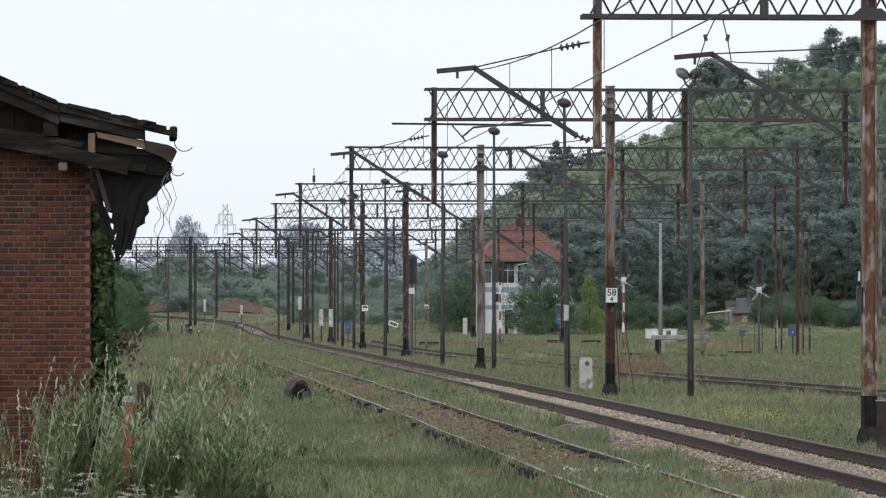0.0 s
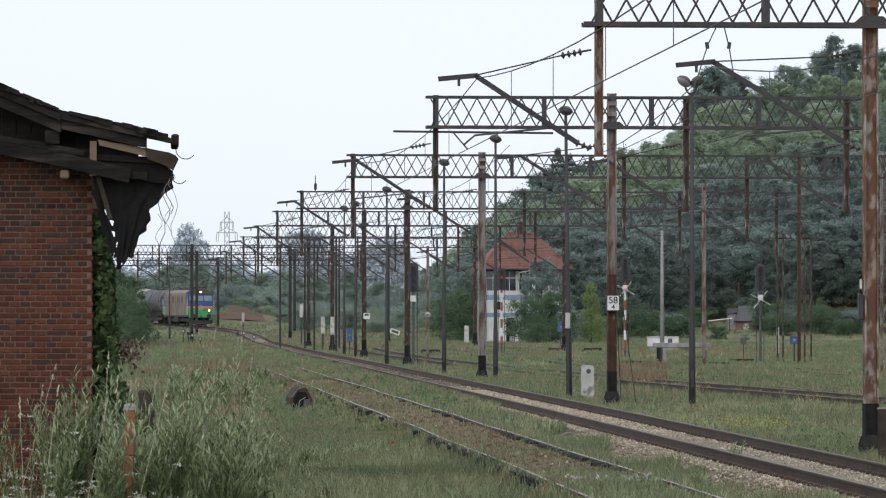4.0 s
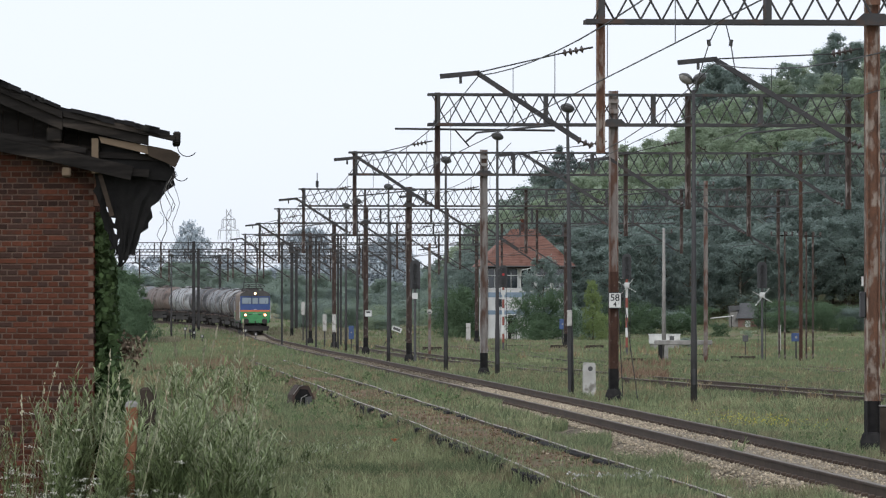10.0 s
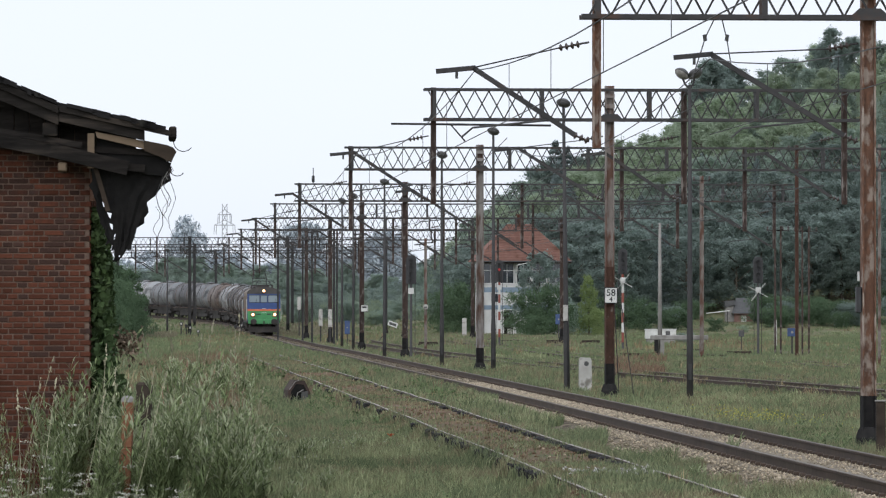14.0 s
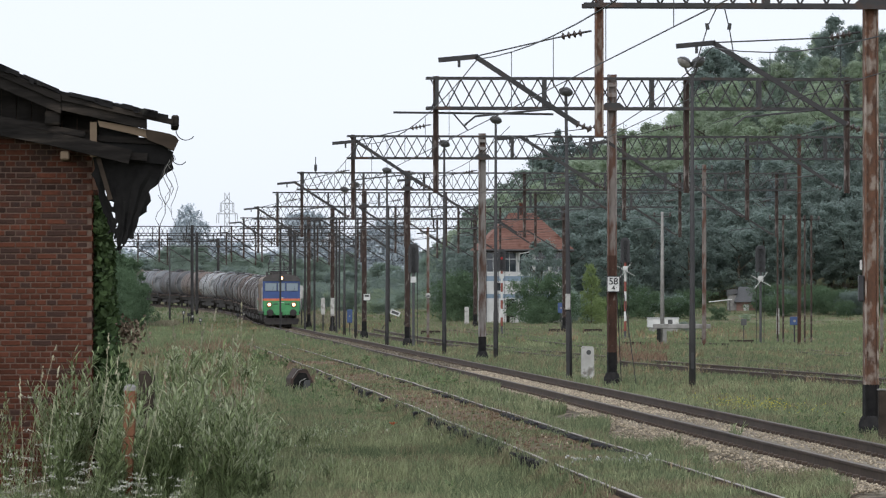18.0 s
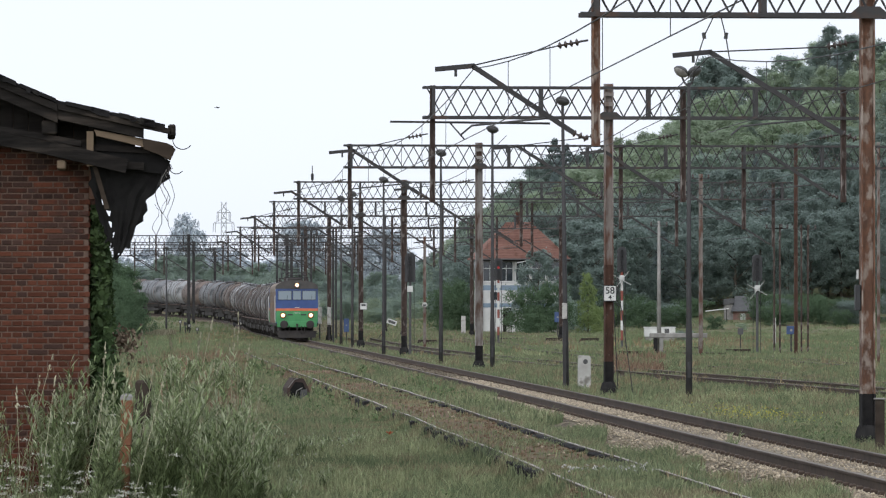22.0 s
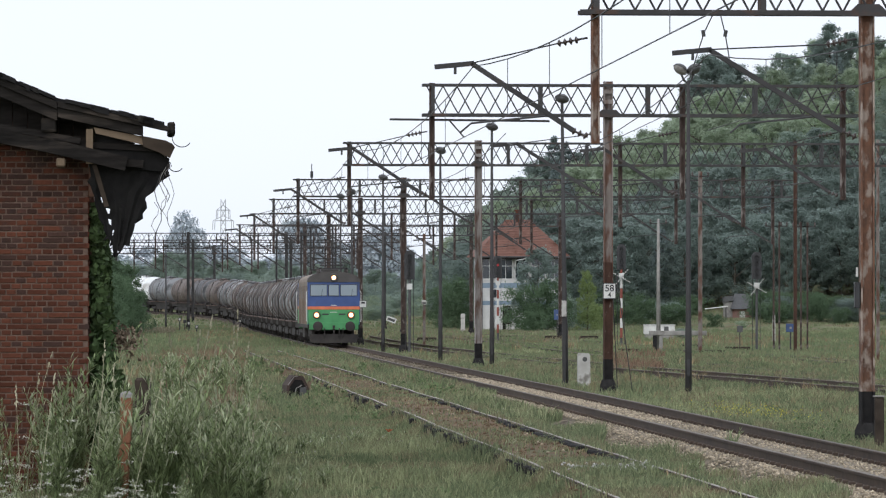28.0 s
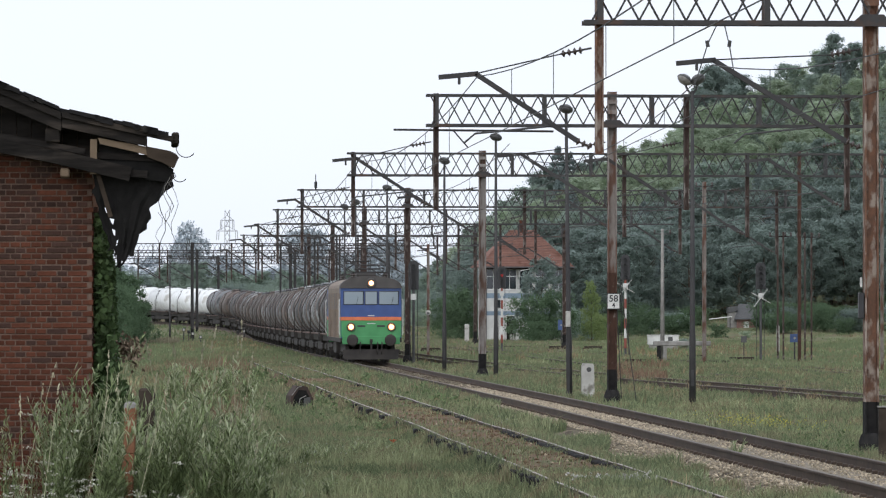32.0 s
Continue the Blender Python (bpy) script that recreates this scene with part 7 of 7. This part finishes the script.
# ---- trees ----
def crown_mesh(name, seed, n, material, shape, leaf):
    """A crown of many leaf clumps within a unit-high tree, with gaps and an uneven outline."""
    r = np.random.default_rng(seed)
    pts, outs = [], []
    if shape == "conifer":
        for k in range(16):
            h = 0.16 + 0.82 * k / 15
            w = 0.24 * (1.02 - h) ** 0.8
            m = int(n / 16 * (1.1 - 0.5 * k / 15))
            a = r.random(m) * 6.28
            rad = w * (0.35 + 0.65 * r.random(m) ** 0.6) * (1 + 0.25 * np.sin(a * 5 + k))
            pts.append(np.stack([rad * np.cos(a), rad * np.sin(a), h - 0.25 * rad + r.normal(0, 0.012, m)], 1))
            outs.append(np.stack([np.cos(a), np.sin(a), np.full(m, 0.5)], 1))
    else:
        blobs = {"round": 170, "tall": 160, "bush": 70, "willow": 170}[shape]
        for k in range(blobs):
            if shape == "bush":
                c = np.array([r.normal(0, 0.24), r.normal(0, 0.24), r.uniform(0.08, 0.74)])
                s = r.uniform(0.05, 0.15)
            else:
                z = r.uniform(0.14, 0.94)
                wid = {"round": 0.31, "tall": 0.21, "willow": 0.28}[shape] * math.sin(math.pi * min(1, 0.22 + 0.74 * z)) ** 0.7
                a = r.random() * 6.28
                rr = wid * r.random() ** 0.45 * (1 + 0.2 * math.sin(3 * a + seed) * math.sin(9 * z))
                c = np.array([rr * math.cos(a), rr * math.sin(a), z])
                s = r.uniform(0.018, 0.06)
            m = n // blobs
            d = r.normal(size=(m, 3))
            d /= np.linalg.norm(d, axis=1)[:, None]
            reach = np.where(r.random(m) < 0.2, 2.0, 1.2) * r.random(m) ** 0.5
            pts.append(c + d * (s * reach)[:, None] * np.array([1, 1, 0.85]))
            outs.append(d)
    p, face = np.concatenate(pts), np.concatenate(outs)
    face = face[p[:, 2] > 0.02]
    p = p[p[:, 2] > 0.02]
    m = len(p)
    face = 0.3 * face + 0.8 * r.normal(size=(m, 3)) + np.array([0, 0, 0.3])
    u = np.cross(face, r.normal(size=(m, 3)))
    u /= np.linalg.norm(u, axis=1)[:, None]
    v = np.cross(u, face)
    v /= np.linalg.norm(v, axis=1)[:, None]
    s = (leaf * r.uniform(0.6, 1.4, m))[:, None]
    q = np.stack([p - u * s, p - v * s * 0.6, p + u * s, p + v * s * 0.6], 1).reshape(-1, 3)
    return stuff_mesh(name, q, np.arange(4 * m).reshape(-1, 4), material)


def trunk_mesh(seed, limbs):
    r = random.Random(seed)
    g = Geo()
    pts = [(0, 0, -0.04)]
    for k in range(6):
        pts.append((pts[-1][0] + r.uniform(-0.012, 0.012), pts[-1][1] + r.uniform(-0.012, 0.012), 0.13 * (k + 1)))
    for k in range(6):
        g.tube(pts[k], pts[k + 1], 0.024 - 0.0033 * k, 0.024 - 0.0033 * (k + 1), 7, False)
    for k in range(limbs):
        b = Vector(pts[2 + k % 4])
        a = r.random() * 6.28
        t = b + Vector((0.17 * math.cos(a), 0.17 * math.sin(a), r.uniform(0.1, 0.2)))
        g.tube(b, t, 0.008, 0.003, 5, False)
    return g.mesh("trunk", "bark", True)


TRUNKS = [trunk_mesh(k, 8) for k in range(3)]
KINDS = {}
# Hillside and far crowns carry their haze in the leaf colour.
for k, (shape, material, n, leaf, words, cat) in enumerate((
        ("round", "leaf_dark_hazed", 13000, 0.0115, "broad dark green deciduous tree", "tree"),
        ("round", "leaf_mid_hazed", 13000, 0.0115, "broad green deciduous tree", "tree"),
        ("tall", "leaf_dark_hazed", 13000, 0.011, "tall dark green deciduous tree", "tree"),
        ("tall", "leaf_mid_hazed", 13000, 0.011, "tall green deciduous tree", "tree"),
        ("willow", "leaf_light_hazed", 13000, 0.0115, "light green feathery tree", "tree"),
        ("conifer", "needle_hazed", 6500, 0.0115, "dark spruce with drooping boughs", "tree"),
        ("bush", "leaf_mid_hazed", 8000, 0.018, "dense green bush among rough grass", "bush"),
        ("bush", "leaf_dark_hazed", 8000, 0.018, "dense dark green bush beside trees", "bush"),
        ("bush", "leaf_light_hazed", 8000, 0.018, "dense light green bush among grass", "bush"),
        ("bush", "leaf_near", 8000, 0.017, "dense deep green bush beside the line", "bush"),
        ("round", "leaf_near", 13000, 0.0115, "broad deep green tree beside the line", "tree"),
        ("round", "far_leaf_hazed", 4200, 0.017, "hazy grey-green tree far off", "tree"),
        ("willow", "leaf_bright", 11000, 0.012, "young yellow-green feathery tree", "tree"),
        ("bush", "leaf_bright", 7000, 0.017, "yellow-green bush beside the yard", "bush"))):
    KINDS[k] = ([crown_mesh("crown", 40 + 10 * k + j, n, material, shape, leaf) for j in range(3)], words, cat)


def tree(kind, x, y, h, wide=1.0, group="woods", spin=None):
    crowns, words, cat = KINDS[kind]
    z = ground_z(x, y) - 0.1
    t = thing(cat, words, cat, group)
    s = h * wide
    t.matrix_basis = Matrix.Translation((x, y, z)) @ Matrix.Rotation(rng.random() * 6.28 if spin is None else spin, 4, "Z") @ Matrix.Diagonal((s, s, h, 1))
    if cat == "tree":
        part("trunk", TRUNKS[int(rng.integers(3))], None, t)
    part("crown" if cat == "tree" else "foliage", crowns[int(rng.integers(3))], None, t)
    return t


def px_x(px, d):
    return (px - 784) / 8142 * d


SKY_X = [780, 800, 844, 892, 922, 959, 985, 1030, 1070, 1118, 1160, 1203, 1229, 1258, 1297, 1340, 1374, 1425, 1472, 1510, 1544, 1700]
SKY_Y = [462, 440, 372, 342, 322, 290, 268, 285, 270, 249, 236, 217, 160, 118, 125, 134, 108, 100, 66, 66, 78, 60]
FRONT_X = [780, 900, 1000, 1100, 1300, 1568, 1700]
FRONT_Y = [470, 430, 425, 405, 400, 385, 380]
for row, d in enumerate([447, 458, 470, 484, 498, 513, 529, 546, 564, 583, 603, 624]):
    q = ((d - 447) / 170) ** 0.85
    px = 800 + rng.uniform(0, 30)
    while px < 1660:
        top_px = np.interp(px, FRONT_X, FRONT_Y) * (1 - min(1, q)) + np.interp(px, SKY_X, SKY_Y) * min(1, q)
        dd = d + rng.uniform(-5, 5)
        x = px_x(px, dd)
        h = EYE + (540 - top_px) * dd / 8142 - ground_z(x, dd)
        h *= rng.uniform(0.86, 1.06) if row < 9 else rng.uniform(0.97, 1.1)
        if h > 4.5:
            # Lower rows take the darker leaf colours, upper rows the paler.
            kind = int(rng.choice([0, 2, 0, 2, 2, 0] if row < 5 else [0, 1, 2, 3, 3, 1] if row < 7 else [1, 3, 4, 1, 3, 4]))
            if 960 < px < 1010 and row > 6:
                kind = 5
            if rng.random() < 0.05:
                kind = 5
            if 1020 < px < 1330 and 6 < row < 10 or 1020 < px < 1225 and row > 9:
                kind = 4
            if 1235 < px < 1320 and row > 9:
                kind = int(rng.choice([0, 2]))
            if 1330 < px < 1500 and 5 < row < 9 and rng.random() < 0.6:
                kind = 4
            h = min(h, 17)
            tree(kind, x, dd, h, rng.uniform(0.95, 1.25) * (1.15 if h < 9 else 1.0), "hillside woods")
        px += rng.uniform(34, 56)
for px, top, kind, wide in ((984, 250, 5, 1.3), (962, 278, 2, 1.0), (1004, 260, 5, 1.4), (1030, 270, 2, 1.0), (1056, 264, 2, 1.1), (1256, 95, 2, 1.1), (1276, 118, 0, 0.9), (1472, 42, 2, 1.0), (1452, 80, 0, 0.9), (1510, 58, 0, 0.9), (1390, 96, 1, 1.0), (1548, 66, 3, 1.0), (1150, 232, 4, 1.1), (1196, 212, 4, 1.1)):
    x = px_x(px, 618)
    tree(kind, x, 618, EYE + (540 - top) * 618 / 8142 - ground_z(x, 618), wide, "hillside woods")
# shrubs along the wood's foot
for k in range(64):
    px = rng.uniform(800, 1640)
    d = rng.uniform(424, 444)
    if 845 < px < 1010 and d < 431 or 1262 < px < 1362:
        continue
    tree(int(rng.choice([7, 9, 9, 9, 9])), px_x(px, d), d, rng.uniform(1.4, 3.4), rng.uniform(0.9, 1.5), "shrubs at the wood's foot")
tree(0, px_x(956, 405), 405, 7.8, 0.95, "trees by the signal box")
tree(9, px_x(940, 402), 402, 5.0, 0.8, "trees by the signal box")
tree(9, px_x(975, 404), 404, 5.6, 0.7, "trees by the signal box")
tree(9, px_x(945, 396), 396, 2.3, 1.0, "trees by the signal box")
tree(12, px_x(1043, 410), 410, 5.6, 0.62, "trees by the signal box")
tree(13, px_x(1060, 408), 408, 3.2, 0.8, "trees by the signal box")
tree(6, px_x(1010, 412), 412, 4.0, 0.9, "trees by the signal box")
tree(9, px_x(830, 428), 428, 6.0, 0.9, "trees by the signal box")
tree(9, px_x(795, 432), 432, 5.0, 0.9, "trees by the signal box")
tree(9, px_x(1268, 420), 420, 1.7, 1.2, "bushes by the small house")
tree(8, px_x(1318, 418), 418, 0.9, 1.2, "bushes by the small house")
tree(6, px_x(1208, 322), 322, 1.1, 1.3, "bushes by the small house")
# bush that hides the far curve beside the shed
for px, d, h in ((210, 372, 5.6), (194, 365, 6.3), (226, 380, 5.0), (180, 372, 6.4), (224, 362, 3.0), (204, 356, 3.6), (240, 372, 3.4), (238, 378, 4.4)):
    tree(9, px_x(px, d), d, h, 0.62, "bushes beside the line")
for px, d, h in ((198, 392, 6.6), (226, 396, 6.2), (180, 388, 7.4)):
    tree(10, px_x(px, d), d, h, 1.0, "bushes beside the line")
# low woods behind the bend
LEFT_X = [180, 290, 305, 330, 355, 375, 520, 620, 650, 700, 740, 800, 840]
LEFT_Y = [450, 452, 450, 448, 450, 455, 462, 465, 486, 486, 462, 440, 425]
for row, d in enumerate((590, 606, 624, 645, 668)):
    px = 170 + rng.uniform(0, 20)
    while px < 850:
        top_px = np.interp(px, LEFT_X, LEFT_Y) + (4 - row) * 12 + rng.uniform(-8, 10)
        dd = d + rng.uniform(-6, 6)
        x = px_x(px, dd)
        h = EYE + (540 - top_px) * dd / 8142 - ground_z(x, dd)
        tree(int(rng.choice([1, 3, 6, 0, 7, 6])) if not (310 < px < 352 and row > 1) else 1, x, dd, max(2.0, h), rng.uniform(1.0, 1.3), "woods behind the bend")
        px += rng.uniform(22, 36)
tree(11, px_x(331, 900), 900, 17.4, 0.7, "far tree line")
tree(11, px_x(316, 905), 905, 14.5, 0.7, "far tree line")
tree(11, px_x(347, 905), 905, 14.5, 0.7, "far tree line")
for k in range(60):
    px, d = rng.uniform(262, 800), rng.uniform(470, 580)
    x = px_x(px, d)
    if px < 480 and (d < 535 or px < 300):
        continue
    tree(int(rng.choice([6, 8, 6, 7])), x, d, rng.uniform(1.4, 3.6), rng.uniform(0.9, 1.4), "scrub behind the line")
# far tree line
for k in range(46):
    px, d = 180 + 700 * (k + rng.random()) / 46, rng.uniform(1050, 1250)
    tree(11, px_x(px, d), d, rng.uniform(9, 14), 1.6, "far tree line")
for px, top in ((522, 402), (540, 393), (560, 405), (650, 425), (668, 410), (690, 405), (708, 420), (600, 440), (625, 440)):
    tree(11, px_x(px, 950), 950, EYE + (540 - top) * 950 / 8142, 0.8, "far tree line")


def bird(x, y, z, span, words):
    """A small dark bird gliding with spread wings; +y is the way it flies."""
    b = thing("bird", words, "bird", "birds", at=Matrix.Translation((x, y, z)))
    part("body", Geo().lathe([(0.0, -0.26 * span), (0.03 * span, -0.2 * span), (0.085 * span, 0.0), (0.06 * span, 0.16 * span), (0.0, 0.24 * span)], 8, "y"), "black", b, "", True)
    for s in (-1, 1):
        part("wing", Geo().hexa([(0, -0.09 * span, 0), (s * 0.5 * span, -0.12 * span, 0.1 * span), (s * 0.5 * span, -0.08 * span, 0.1 * span), (0, 0.11 * span, 0), (0, -0.09 * span, 0.02 * span), (s * 0.5 * span, -0.12 * span, 0.11 * span), (s * 0.5 * span, -0.08 * span, 0.11 * span), (0, 0.11 * span, 0.02 * span)]), "black", b)
    part("tail", Geo().box(-0.07 * span, 0.07 * span, -0.42 * span, -0.2 * span, -0.008, 0.008), "black", b)
    return b


def bird_rows(t0, px, up, speed, sink, d):
    """A straight flight across the sky at distance d, given where it is at t0."""
    rows = []
    for k in range(0, 33, 4):
        x = (px - 784 + speed * (k - t0)) / 8142 * d
        z = EYE + (540 - up - sink * (k - t0)) / 8142 * d
        rows.append((k, pose(x, d, z, 0, 0, -90)))
    return rows


swift = bird(-300, 250, 6, 0.5, "dark swift flying across the sky")
far_swift = bird(-300, 350, 40, 0.26, "tiny dark bird high in the sky")


def motions():
    """The train rolls along the main line all through the clip; two birds cross the sky."""
    walk(swift, bird_rows(22.0, 388, 194, 566, -11, 250.0))
    walk(far_swift, bird_rows(24.0, 641, 37, 432, 40, 350.0))
    times = [0.5 * i for i in range(65)]
    rows = []
    for t in times:
        u = nose_at(t) + 8.2
        rows.append((t, on_rails(u, 4.2) @ Matrix.Translation((0, 8.2, 0))))
    walk(loco, rows)
    for k, w in enumerate(wagons):
        back = LOCO_LONG + 0.3 + WAGON_LONG * (k + 0.5)
        walk(w, [(t, on_rails(nose_at(t) + back, WAGON_PIVOT)) for t in times])
    for w in loco_wheels:
        here = Matrix(w.matrix_basis)
        walk(w, [(t, here @ Matrix.Rotation(-(nose_at(0) - nose_at(t)) / 0.6, 4, "X")) for t in [i / 15 for i in range(481)]])


motions()
